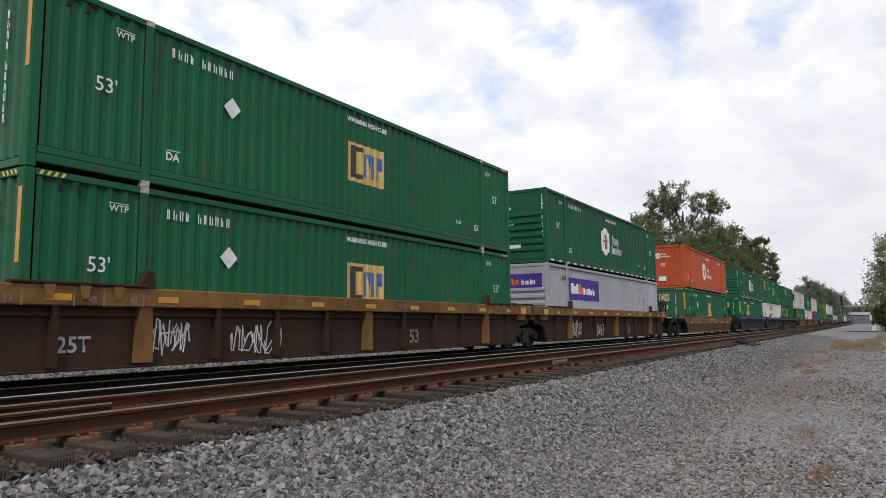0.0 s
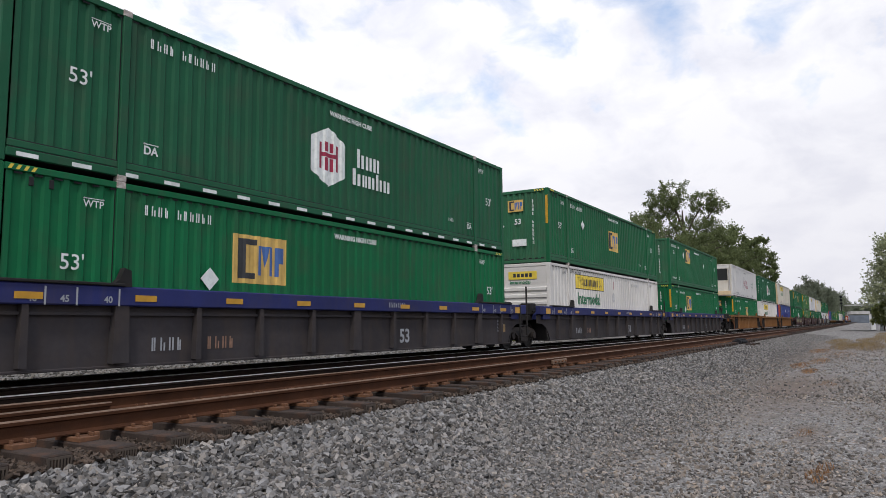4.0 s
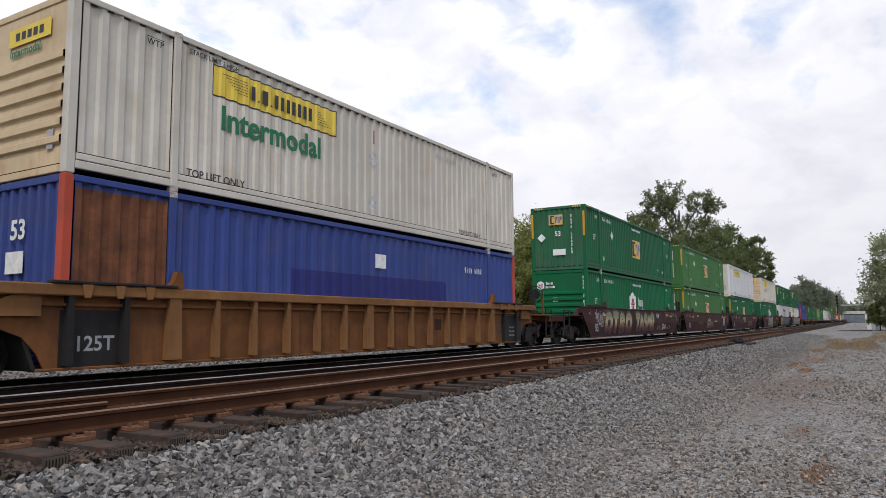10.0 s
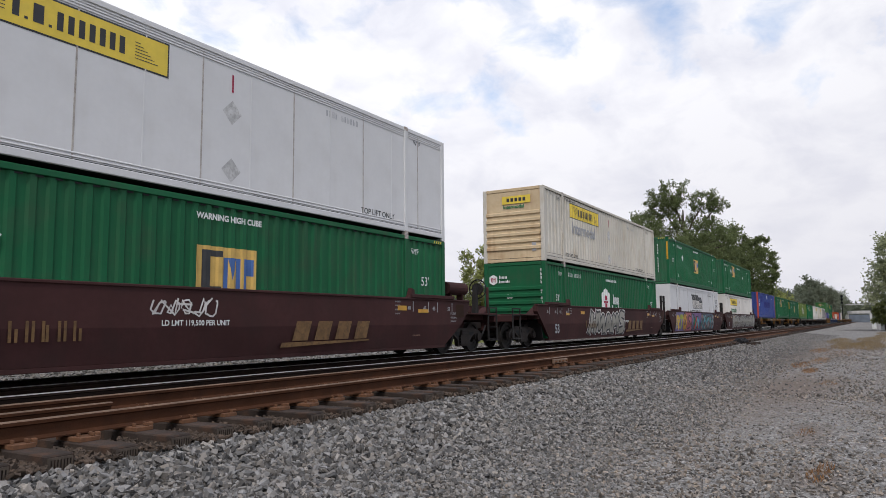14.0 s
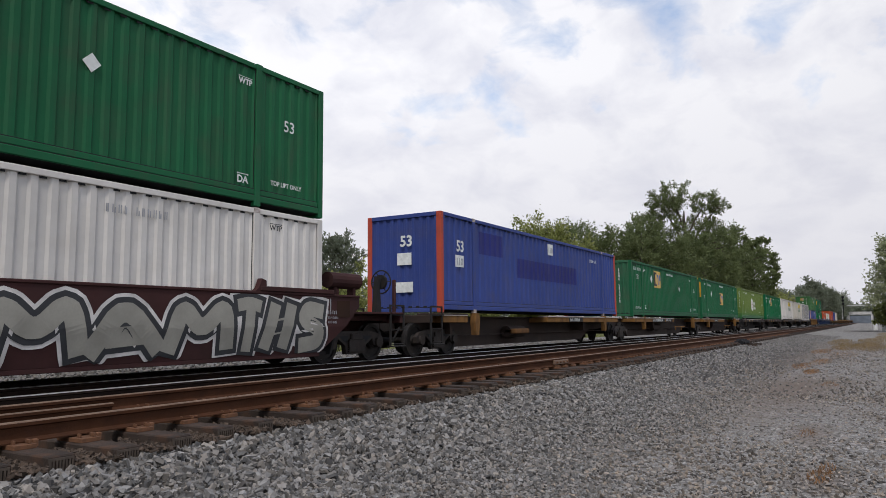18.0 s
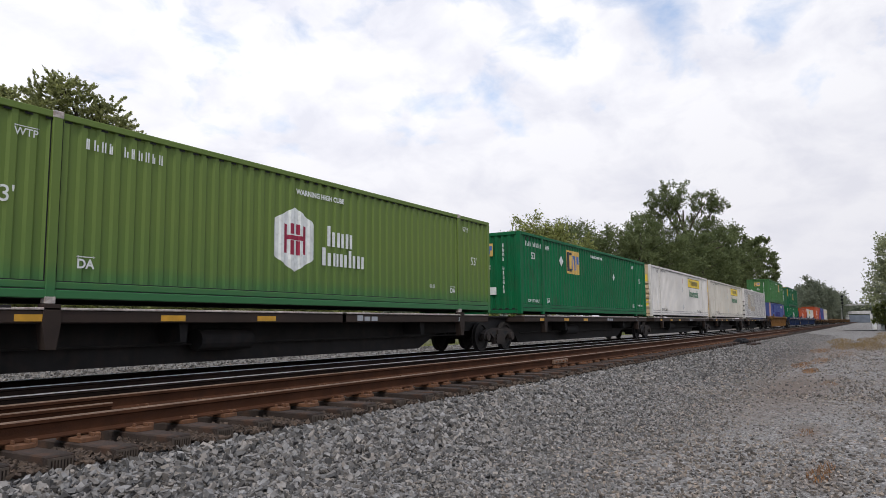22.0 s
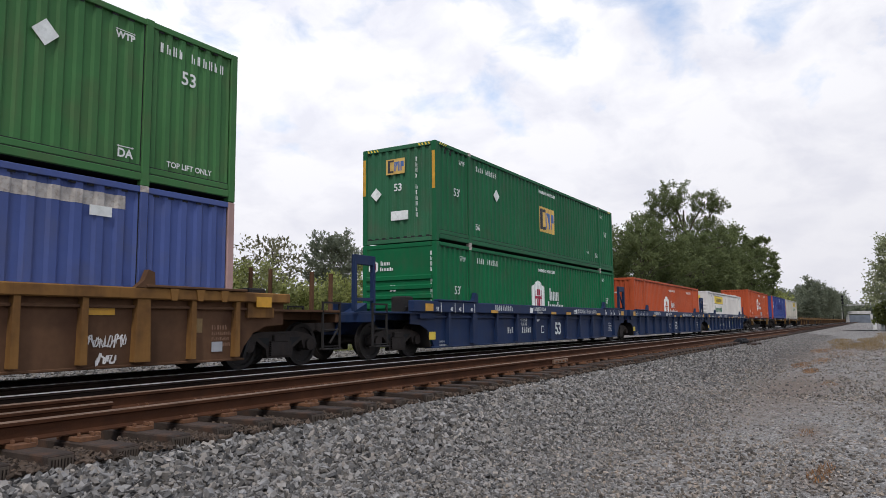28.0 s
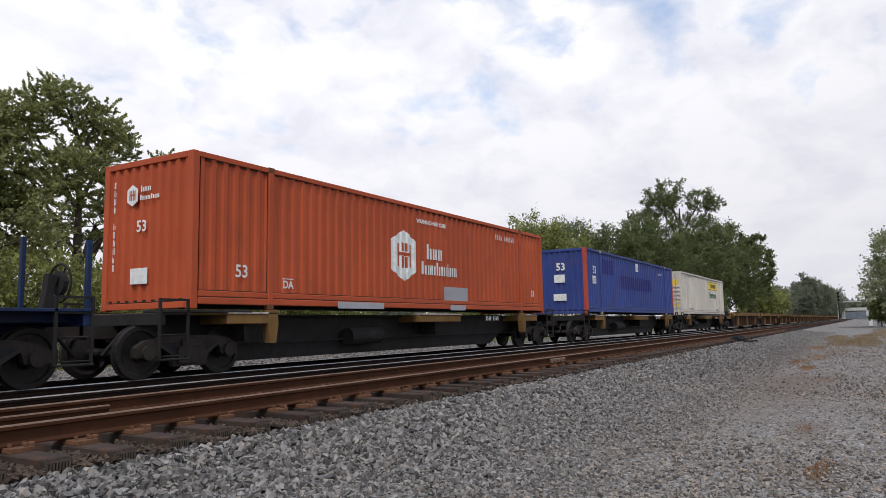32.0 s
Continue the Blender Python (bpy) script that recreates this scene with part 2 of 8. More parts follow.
class Shape:
    def __init__(self):
        self.v, self.f = [], []

    def box(self, x0, x1, y0, y1, z0, z1):
        k = len(self.v)
        self.v += [(x, y, z) for z in (z0, z1) for y in (y0, y1) for x in (x0, x1)]
        self.f += [tuple(k + i for i in q) for q in ((0, 2, 3, 1), (4, 5, 7, 6), (0, 1, 5, 4), (2, 6, 7, 3), (0, 4, 6, 2), (1, 3, 7, 5))]
        return self

    def bev(self, x0, x1, y0, y1, z0, z1, c=0.012):
        """A box whose edges along x and uprights are chamfered."""
        ring = [(x0 + c, y0), (x1 - c, y0), (x1, y0 + c), (x1, y1 - c), (x1 - c, y1), (x0 + c, y1), (x0, y1 - c), (x0, y0 + c)]
        k, cx, cy = len(self.v), (x0 + x1) / 2, (y0 + y1) / 2
        for z, s in ((z0, 1), (z0 + c, 0), (z1 - c, 0), (z1, 1)):
            for x, y in ring:
                self.v.append((x - s * c * (1 if x > cx else -1), y - s * c * (1 if y > cy else -1), z))
        self.f.append(tuple(k + 7 - i for i in range(8)))
        for r in range(3):
            for i in range(8):
                j = (i + 1) % 8
                self.f.append((k + r * 8 + i, k + r * 8 + j, k + r * 8 + 8 + j, k + r * 8 + 8 + i))
        self.f.append(tuple(k + 24 + i for i in range(8)))
        return self

    def prism(self, outline, y0, y1):
        """An outline in x and z, drawn out along y."""
        k, n = len(self.v), len(outline)
        self.v += [(x, y0, z) for x, z in outline] + [(x, y1, z) for x, z in outline]
        self.f += [tuple(k + i for i in range(n)), tuple(k + n + n - 1 - i for i in range(n))]
        self.f += [(k + i, k + n + i, k + n + (i + 1) % n, k + (i + 1) % n) for i in range(n)]
        return self

    def sect(self, outline, x0, x1):
        """An outline in y and z, drawn out along x."""
        k, n = len(self.v), len(outline)
        self.v += [(x0, y, z) for y, z in outline] + [(x1, y, z) for y, z in outline]
        self.f += [tuple(k + i for i in range(n)), tuple(k + n + n - 1 - i for i in range(n))]
        self.f += [(k + i, k + n + i, k + n + (i + 1) % n, k + (i + 1) % n) for i in range(n)]
        return self

    def tube(self, a, b, r, n=8, r2=None):
        a, b = Vector(a), Vector(b)
        d = (b - a).normalized()
        u = d.orthogonal().normalized()
        w = d.cross(u)
        k = len(self.v)
        for p, rr in ((a, r), (b, r if r2 is None else r2)):
            for i in range(n):
                t = 2 * math.pi * i / n
                self.v.append(tuple(p + rr * (math.cos(t) * u + math.sin(t) * w)))
        self.f += [(k + i, k + (i + 1) % n, k + n + (i + 1) % n, k + n + i) for i in range(n)]
        self.f += [tuple(k + n - 1 - i for i in range(n)), tuple(k + n + i for i in range(n))]
        return self

    def grid(self, place, us, vs):
        """A sheet through place(u, v)."""
        k = len(self.v)
        self.v += [place(u, w) for w in vs for u in us]
        n = len(us)
        for j in range(len(vs) - 1):
            for i in range(n - 1):
                self.f.append((k + j * n + i, k + j * n + i + 1, k + (j + 1) * n + i + 1, k + (j + 1) * n + i))
        return self

    def poly(self, pts):
        k = len(self.v)
        self.v += pts
        self.f.append(tuple(range(k, k + len(pts))))
        return self

    def mesh(self, name):
        me = bpy.data.meshes.new(name)
        me.from_pydata(self.v, [], self.f)
        me.update()
        return me


CACHE = {}


def shared(key, build):
    if key not in CACHE:
        CACHE[key] = build().mesh(key if isinstance(key, str) else str(key[0]))
    return CACHE[key]


def part(name, data, material, parent, label="", at=(0, 0, 0), rot=None):
    me = data.mesh(name) if isinstance(data, Shape) else data
    ob = new(name, me)
    if not me.materials:
        me.materials.append(None)
    ob.material_slots[0].link = "OBJECT"
    ob.material_slots[0].material = material
    ob.parent = parent
    ob.location = at
    if rot:
        ob.rotation_euler = rot
    if label:
        ob["label"] = label
    return ob


def thing(name, label, category, group="", kind="", at=(0, 0, 0)):
    ob = new(name)
    ob.empty_display_size = 0.2
    ob.location = at
    return tagged(ob, label, category, group, kind)


def text_mesh(words, size, bold=0.0):
    key = ("lettering", words, size, bold)
    if key not in CACHE:
        cu = bpy.data.curves.new("lettering", "FONT")
        cu.body, cu.size, cu.offset = words, size, bold
        cu.resolution_u = 3
        ob = bpy.data.objects.new("lettering", cu)
        scene.collection.objects.link(ob)
        dg = bpy.context.evaluated_depsgraph_get()
        me = bpy.data.meshes.new_from_object(ob.evaluated_get(dg))
        bpy.data.objects.remove(ob)
        me.name = "lettering"
        me.materials.clear()
        if words in ("WTP", "DA"):
            # stencil with an arrowed line above it
            bm = bmesh.new()
            bm.from_mesh(me)
            x1, z1 = max(v.co.x for v in bm.verts), max(v.co.y for v in bm.verts) + size * 0.12
            t = size * 0.07
            for pts in (((0, 0), (x1, 0), (x1, t), (0, t)), ((-t, t / 2), (t * 2, -t), (t * 2, t * 2)), ((x1 + t, t / 2), (x1 - t * 2, t * 2), (x1 - t * 2, -t))):
                bm.faces.new([bm.verts.new((p, z1 + q, 0)) for p, q in pts])
            bm.to_mesh(me)
            bm.free()
        CACHE[key] = me
    return CACHE[key]


FACE = -HW + 0.022                    # just proud of the folded side sheets
RIBBED = {}
SIDE = (math.pi / 2, 0, 0)            # writing on the face towards -y
END = (math.pi / 2, 0, -math.pi / 2)  # writing on the face towards -x


def write(words, size, x, z, material, parent, y=FACE, bold=0.006, end=False, name="lettering"):
    if end:
        return part(name, text_mesh(words, size, bold), material, parent, "", (-0.012, x, z), END)
    return part(name, text_mesh(words, size, bold), material, parent, "", (x, y, z), SIDE)


def marks(count, h, x, z, material, parent, y=FACE, end=False, upright=False, gap=(), name="lettering"):
    """Writing that stands as plain bars, one to a character."""
    key = ("bars", count, h, upright, tuple(gap))

    def build():
        s = Shape()
        for i in range(count):
            if i in gap:
                continue
            w = h * (0.44 if i % 3 else 0.34)
            a, z = (0, -i * h * 1.25) if upright else (i * h * 0.78, 0)
            for p, q, hi in ((a, a + h * 0.15, h), (a + w - h * 0.15, a + w, h * (1.0, 0.62, 1.0, 0.8)[i % 4])):
                s.poly([(p, 0, z), (q, 0, z), (q, 0, z + hi), (p, 0, z + hi)])
        return s
    me = shared(key, build)
    if end:
        return tagged(part(name, me, material, parent, "", (-0.012, x, z), (0, 0, -math.pi / 2)), kind="stuff")
    return tagged(part(name, me, material, parent, "", (x, y, z)), kind="stuff")


def plate(name, x0, x1, z0, z1, material, parent, y=FACE, label="", end=False, thick=0.004):
    s = Shape()
    if end:
        s.box(-0.006 - thick, -0.006, x0, x1, z0, z1)
    else:
        s.box(x0, x1, y - thick, y, z0, z1)
    return part(name, s, material, parent, label)


def clip(pts, axis, at, keep_low):
    """The part of a convex outline on one side of a line."""
    out = []
    for i, p in enumerate(pts):
        q = pts[i - 1]
        a, b = (p[axis] <= at) == keep_low, (q[axis] <= at) == keep_low
        if a != b:
            t = (at - q[axis]) / (p[axis] - q[axis])
            out.append((q[0] + (p[0] - q[0]) * t, q[1] + (p[1] - q[1]) * t))
        if a:
            out.append(p)
    return out


def flat_shape(name, pts, material, parent, y, end=False, label=""):
    """A painted patch: flat, or following the folds of the sheet that it lies on."""
    s = Shape()
    folds = None if end else RIBBED.get(parent.name)
    if folds:
        for (x0, d0), (x1, d1) in zip(folds, folds[1:]):
            strip = clip(clip(pts, 0, x0, False), 0, x1, True)
            if len(strip) > 2:
                s.poly([(p, y + d0 + (d1 - d0) * (p - x0) / (x1 - x0), q) for p, q in strip])
    else:
        s.poly([(-0.013 + y, -p, q) for p, q in pts] if end else [(p, y, q) for p, q in pts])
    return part(name, s, material, parent, label)


# ---- containers ----
def ribs(a, b, period, depth, flat=0.32, slope=0.14):
    """Distances and depths of a folded steel sheet from a to b."""
    n = max(1, round((b - a) / period))
    p = (b - a) / n
    out = []
    for i in range(n):
        s = a + i * p
        for k, d in ((0.0, 0.0), (flat, 0.0), (flat + slope, depth), (1 - slope, depth)):
            out.append((s + k * p, d))
    out.append((b, 0.0))
    return out


POST_X = 1.98


SPANS = ((0.19, POST_X - 0.10), (POST_X + 0.10, L - POST_X - 0.10), (L - POST_X + 0.10, L - 0.19))


def side_sheet(period, depth, sign, span):
    def build():
        s = Shape()
        pr = ribs(*span, period, depth)
        for x, d in pr:
            s.v += [(x, sign * (HW - 0.026 - d), 0.20), (x, sign * (HW - 0.026 - d), HT - 0.10)]
        for i in range(len(pr) - 1):
            q = (2 * i, 2 * i + 2, 2 * i + 3, 2 * i + 1)
            s.f.append(q if sign < 0 else q[::-1])
        return s
    return shared(("side_panel", period, depth, sign, span), build)


def end_sheet(style, x, sign):
    def build():
        s = Shape()
        if style == "upright":
            pr = ribs(-HW + 0.15, HW - 0.15, 0.26, 0.045)
            k = len(s.v)
            for y, d in pr:
                s.v += [(x + sign * (0.02 + d), y, 0.16), (x + sign * (0.02 + d), y, HT - 0.12)]
            for i in range(len(pr) - 1):
                q = (k + 2 * i, k + 2 * i + 1, k + 2 * i + 3, k + 2 * i + 2)
                s.f.append(q if sign > 0 else q[::-1])
        elif style == "level":
            zs = [(0.16, 0.02)]
            for i in range(6):
                z = 0.46 + i * 0.27
                zs += [(z, 0.02), (z + 0.03, -0.03), (z + 0.13, -0.03), (z + 0.16, 0.02)]
            zs.append((HT - 0.12, 0.02))
            k = len(s.v)
            for z, d in zs:
                s.v += [(x + sign * d, -HW + 0.15, z), (x + sign * d, HW - 0.15, z)]
            for i in range(len(zs) - 1):
                q = (k + 2 * i, k + 2 * i + 2, k + 2 * i + 3, k + 2 * i + 1)
                s.f.append(q if sign > 0 else q[::-1])
        else:
            s.box(min(x, x + sign * 0.03), max(x, x + sign * 0.03), -HW + 0.15, HW - 0.15, 0.16, HT - 0.12)
        return s
    return shared(("end_wall", style, x, sign), build)


def container(kind_label, body, z0, u, end="upright", period=0.29, depth=0.034, post=None, post_label="", end_mat=None, roof_mat=None, dashes=False,
              smooth=False, fit_mat=None, seams=True):
    c = thing("shipping_container", kind_label, "container", "containers on the train")
    MOVERS.append((c, u, z0))
    post = post or body
    if smooth:
        for i in range(13):
            w = (L - 0.32) / 13
            part("side_panel", shared("smooth_panel", lambda: Shape().bev(0.004, w - 0.014, -HW + 0.026, -HW + 0.045, 0.2, HT - 0.1, 0.003)), body, c, "", (0.16 + i * w, 0, 0))
            part("seam_strip", shared("seam_strip", lambda: Shape().box(-0.022, 0.008, -HW + 0.020, -HW + 0.04, 0.2, HT - 0.1)), SEAM if i % 2 and seams else body, c, "", (0.16 + (i + 1) * w, 0, 0))
    else:
        RIBBED[c.name] = [k for span in SPANS for k in ribs(*span, period, depth)]
        for span in SPANS:
            part("side_panel", side_sheet(period, depth, -1, span), body, c)
    part("far_side_wall", side_sheet(0.6, 0.03, 1, (0.16, L - 0.16)), body, c)
    part("end_wall", end_sheet(end, 0.0, 1), end_mat or body, c)
    part("rear_wall", end_sheet("upright", L, -1), body, c)
    part("roof", shared("roof", lambda: Shape().box(0.05, L - 0.05, -HW + 0.03, HW - 0.03, HT - 0.07, HT - 0.02)), roof_mat or body, c)
    part("floor_panel", shared("floor_panel", lambda: Shape().box(0.05, L - 0.05, -HW + 0.04, HW - 0.04, 0.08, 0.2)), DARK, c)
    for x in (0.0, L - 0.16):
        for y in (-HW, HW - 0.16):
            part("corner_post", shared(("corner_post",), lambda: Shape().bev(0, 0.16, 0, 0.16, 0, HT, 0.015)), post, c, post_label, (x, y, 0))
    for y in (-HW, HW - 0.08):
        part("top_rail", shared("top_rail", lambda: Shape().bev(0.16, L - 0.16, 0, 0.08, HT - 0.11, HT - 0.005, 0.01)), body, c, "", (0, y, 0))
        part("bottom_rail", shared("bottom_rail", lambda: Shape().bev(0.16, L - 0.16, 0, 0.10, 0.085, 0.215, 0.012)), body, c, "", (0, y - 0.004, 0))
    for y, z in ((0, HT - 0.125), (0, 0.02)):
        part("end_rail", shared(("end_rail", z), lambda: Shape().bev(0.0, 0.1, -HW + 0.16, HW - 0.16, z, z + 0.12, 0.01)), end_mat or body, c)
        part("end_rail", shared(("end_rail_far", z), lambda: Shape().bev(L - 0.1, L, -HW + 0.16, HW - 0.16, z, z + 0.12, 0.01)), body, c)
    for x in (POST_X, L - POST_X):
        part("lifting_post", shared("lifting_post", lambda: Shape().bev(-0.075, 0.075, -HW - 0.012, -HW + 0.06, 0.02, HT, 0.012)), body, c, "", (x, 0, 0))
        for z in (0.0, HT - 0.11):
            part("corner_casting", shared("corner_casting", lambda: Shape().bev(-0.085, 0.085, -HW - 0.014, -HW + 0.10, 0, 0.118, 0.012)), fit_mat or FITTING, c,
                 "worn steel casting", (x, 0, z))
        # near-black box colours in the shadow on both sides of the post
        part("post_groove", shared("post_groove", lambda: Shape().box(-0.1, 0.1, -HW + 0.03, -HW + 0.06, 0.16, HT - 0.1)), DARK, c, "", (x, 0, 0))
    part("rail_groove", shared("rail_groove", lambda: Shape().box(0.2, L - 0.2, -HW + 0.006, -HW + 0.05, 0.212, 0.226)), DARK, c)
    if smooth:
        for z in (0.25, 0.31, HT - 0.16, HT - 0.21, HT - 0.26):
            part("rail_ridge", shared(("rail_ridge", z), lambda: Shape().bev(0.17, L - 0.17, -HW + 0.012, -HW + 0.04, z, z + 0.03, 0.008)), body, c)
    else:
        part("under_rail_slot", shared("fold_shade", lambda: fold_shade()), DARK, c)
        part("rail_ridge", shared("low_ridge", lambda: Shape().bev(0.17, L - 0.17, -HW + 0.010, -HW + 0.05, 0.226, 0.335, 0.012)), body, c)
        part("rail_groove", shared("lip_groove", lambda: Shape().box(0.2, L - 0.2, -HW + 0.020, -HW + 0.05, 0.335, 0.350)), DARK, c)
    return c


def fold_shade():
    """Shade painted as a dark toothed strip where the folds meet the top rail."""
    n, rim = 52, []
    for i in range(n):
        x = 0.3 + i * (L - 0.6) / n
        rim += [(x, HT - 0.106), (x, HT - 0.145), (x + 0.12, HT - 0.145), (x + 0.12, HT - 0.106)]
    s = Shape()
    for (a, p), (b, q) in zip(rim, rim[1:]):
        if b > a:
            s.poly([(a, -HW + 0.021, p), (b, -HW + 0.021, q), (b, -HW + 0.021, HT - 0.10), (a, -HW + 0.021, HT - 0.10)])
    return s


def diamond(c, x, z, r=0.21, end=False, material=None):
    rim = [(x - r, z), (x, z - r), (x + r, z), (x, z + r)]
    if end:
        flat_shape("placard", rim, material or LETTER, c, -0.004, True, "white diamond placard")
    else:
        part("placard", Shape().prism(rim, FACE - 0.012, FACE - 0.004), material or LETTER, c, "white diamond placard")


def emblem(c, x, z, w=1.46, h=0.95, end=False, worn=None):
    """Yellow square with a dark block and blue blocks."""
    y = 0.0 if end else FACE
    flat_shape("logo_panel", [(x, z), (x + w, z), (x + w, z + h), (x, z + h)], worn or PANEL_Y, c, y, end, "yellow logo panel")
    dy = -0.003
    for a, b, lo, hi in ((0.10, 0.22, 0.10, 0.92), (0.22, 0.40, 0.10, 0.22), (0.22, 0.42, 0.80, 0.92)):
        flat_shape("logo_mark", [(x + a * w, z + lo * h), (x + b * w, z + lo * h), (x + b * w, z + hi * h), (x + a * w, z + hi * h)], LETTER_DK, c, y + dy, end)
    for a, b, lo, hi in ((0.45, 0.52, 0.18, 0.80), (0.66, 0.73, 0.18, 0.80), (0.78, 0.84, 0.18, 0.80), (0.84, 0.95, 0.46, 0.80)):
        flat_shape("logo_mark", [(x + a * w, z + lo * h), (x + b * w, z + lo * h), (x + b * w, z + hi * h), (x + a * w, z + hi * h)], MARK_BL, c, y + dy, end)
    flat_shape("logo_mark", [(x + 0.52 * w, z + 0.80 * h), (x + 0.585 * w, z + 0.35 * h), (x + 0.66 * w, z + 0.80 * h)], MARK_BL, c, y + dy, end)


def hexagon(c, x, z, w=1.22, h=1.38, end=False, fill=None, bar=None, house=False, lift=0.0):
    y = 0.0 if end else FACE - lift
    pts = [(x, z + 0.22 * h), (x + w / 2, z), (x + w, z + 0.22 * h), (x + w, z + 0.78 * h), (x + w / 2, z + h), (x, z + 0.78 * h)]
    if house:
        pts = [(x, z + 0.1 * h), (x + w, z + 0.1 * h), (x + w, z + 0.78 * h), (x + w / 2, z + h), (x, z + 0.78 * h)]
    flat_shape("logo_panel", pts, fill or LETTER, c, y, end, "white six-sided logo")
    for a, b, lo, hi in ((0.22, 0.31, 0.28, 0.72), (0.38, 0.46, 0.26, 0.48), (0.54, 0.62, 0.26, 0.48), (0.69, 0.78, 0.28, 0.72), (0.38, 0.46, 0.58, 0.74), (0.54, 0.62, 0.58, 0.74),
                         (0.31, 0.69, 0.49, 0.56)):
        flat_shape("logo_mark", [(x + a * w, z + lo * h), (x + b * w, z + lo * h), (x + b * w, z + hi * h), (x + a * w, z + hi * h)], bar or LETTER_RD, c, y - 0.003, end)


def name_bars(c, x, z, widths, h, material, end=False):
    """A trade name, as plain bars of its size."""
    y = 0.0 if end else FACE
    s, a = Shape(), 0.0
    for i, w in enumerate(widths):
        hh = h if i % 3 == 0 else h * 0.74
        s.poly([(a, 0, 0), (a + w * 0.40, 0, 0), (a + w * 0.40, 0, hh), (a, 0, hh)])
        s.poly([(a + w * 0.62, 0, 0), (a + w, 0, 0), (a + w, 0, h * 0.72), (a + w * 0.62, 0, h * 0.72)])
        a += w * 1.28
    tagged(part("trade_name", s, material, c, "", (-0.013, -x, z) if end else (x, y, z), (0, 0, -math.pi / 2) if end else None), kind="stuff")


def small_print(c, mat_=None, far=True, num_x=2.45, num_z=2.42, low53=1.55, far53=1.6):
    m = mat_ or LETTER
    write("53'", 0.34, 1.02, low53 - 0.12, m, c, bold=0.002)
    write("WTP", 0.16, 1.36, 2.42, m, c, bold=0.002)
    write("DA", 0.2, 2.38, 0.56, m, c)
    marks(11, 0.17, num_x, num_z, m, c, gap=(4,))
    if far:
        write("53'", 0.34, L - 1.25, far53, m, c, bold=0.002)
        write("WTP", 0.16, L - 1.72, 2.42, m, c, bold=0.002)
        write("DA", 0.2, L - 2.5, 0.56, m, c)
        marks(4, 0.1, L - 3.6, 0.66, m, c)


def hatch():
    s = Shape()
    for i in range(4):
        for x0 in (0.2, L - 0.62):
            a = x0 + i * 0.11
            s.poly([(a, -HW - 0.003, HT - 0.09), (a + 0.05, -HW - 0.003, HT - 0.09), (a + 0.09, -HW - 0.003, HT - 0.02), (a + 0.04, -HW - 0.003, HT - 0.02)])
        for y0 in (-HW + 0.18, HW - 0.6):
            a = y0 + i * 0.11
            s.poly([(-0.004, a, HT - 0.10), (-0.004, a + 0.05, HT - 0.10), (-0.004, a + 0.09, HT - 0.03), (-0.004, a + 0.04, HT - 0.03)])
    return s


def emp_end(c, yellow=True):
    emblem(c, -0.42, 2.05, 0.66, 0.46, True)
    write("53", 0.3, 0.32 - 0.45 + 0.28, 1.55, LETTER, c, end=True)
    diamond(c, -0.78, 1.5, 0.2, True)
    marks(11, 0.13, -0.62, 2.35, LETTER, c, end=True, upright=True, gap=(4,))
    plate("weight_label", -0.35, 0.25, 0.68, 0.95, LETTER, c, end=True, label="white weight label")
    if yellow:
        plate("reflector", -1.27, -1.17, 1.5, 2.6, REFLECT_Y, c, end=True, label="yellow reflective strip")
        plate("reflector", 1.17, 1.27, 1.5, 2.6, REFLECT_Y, c, end=True)


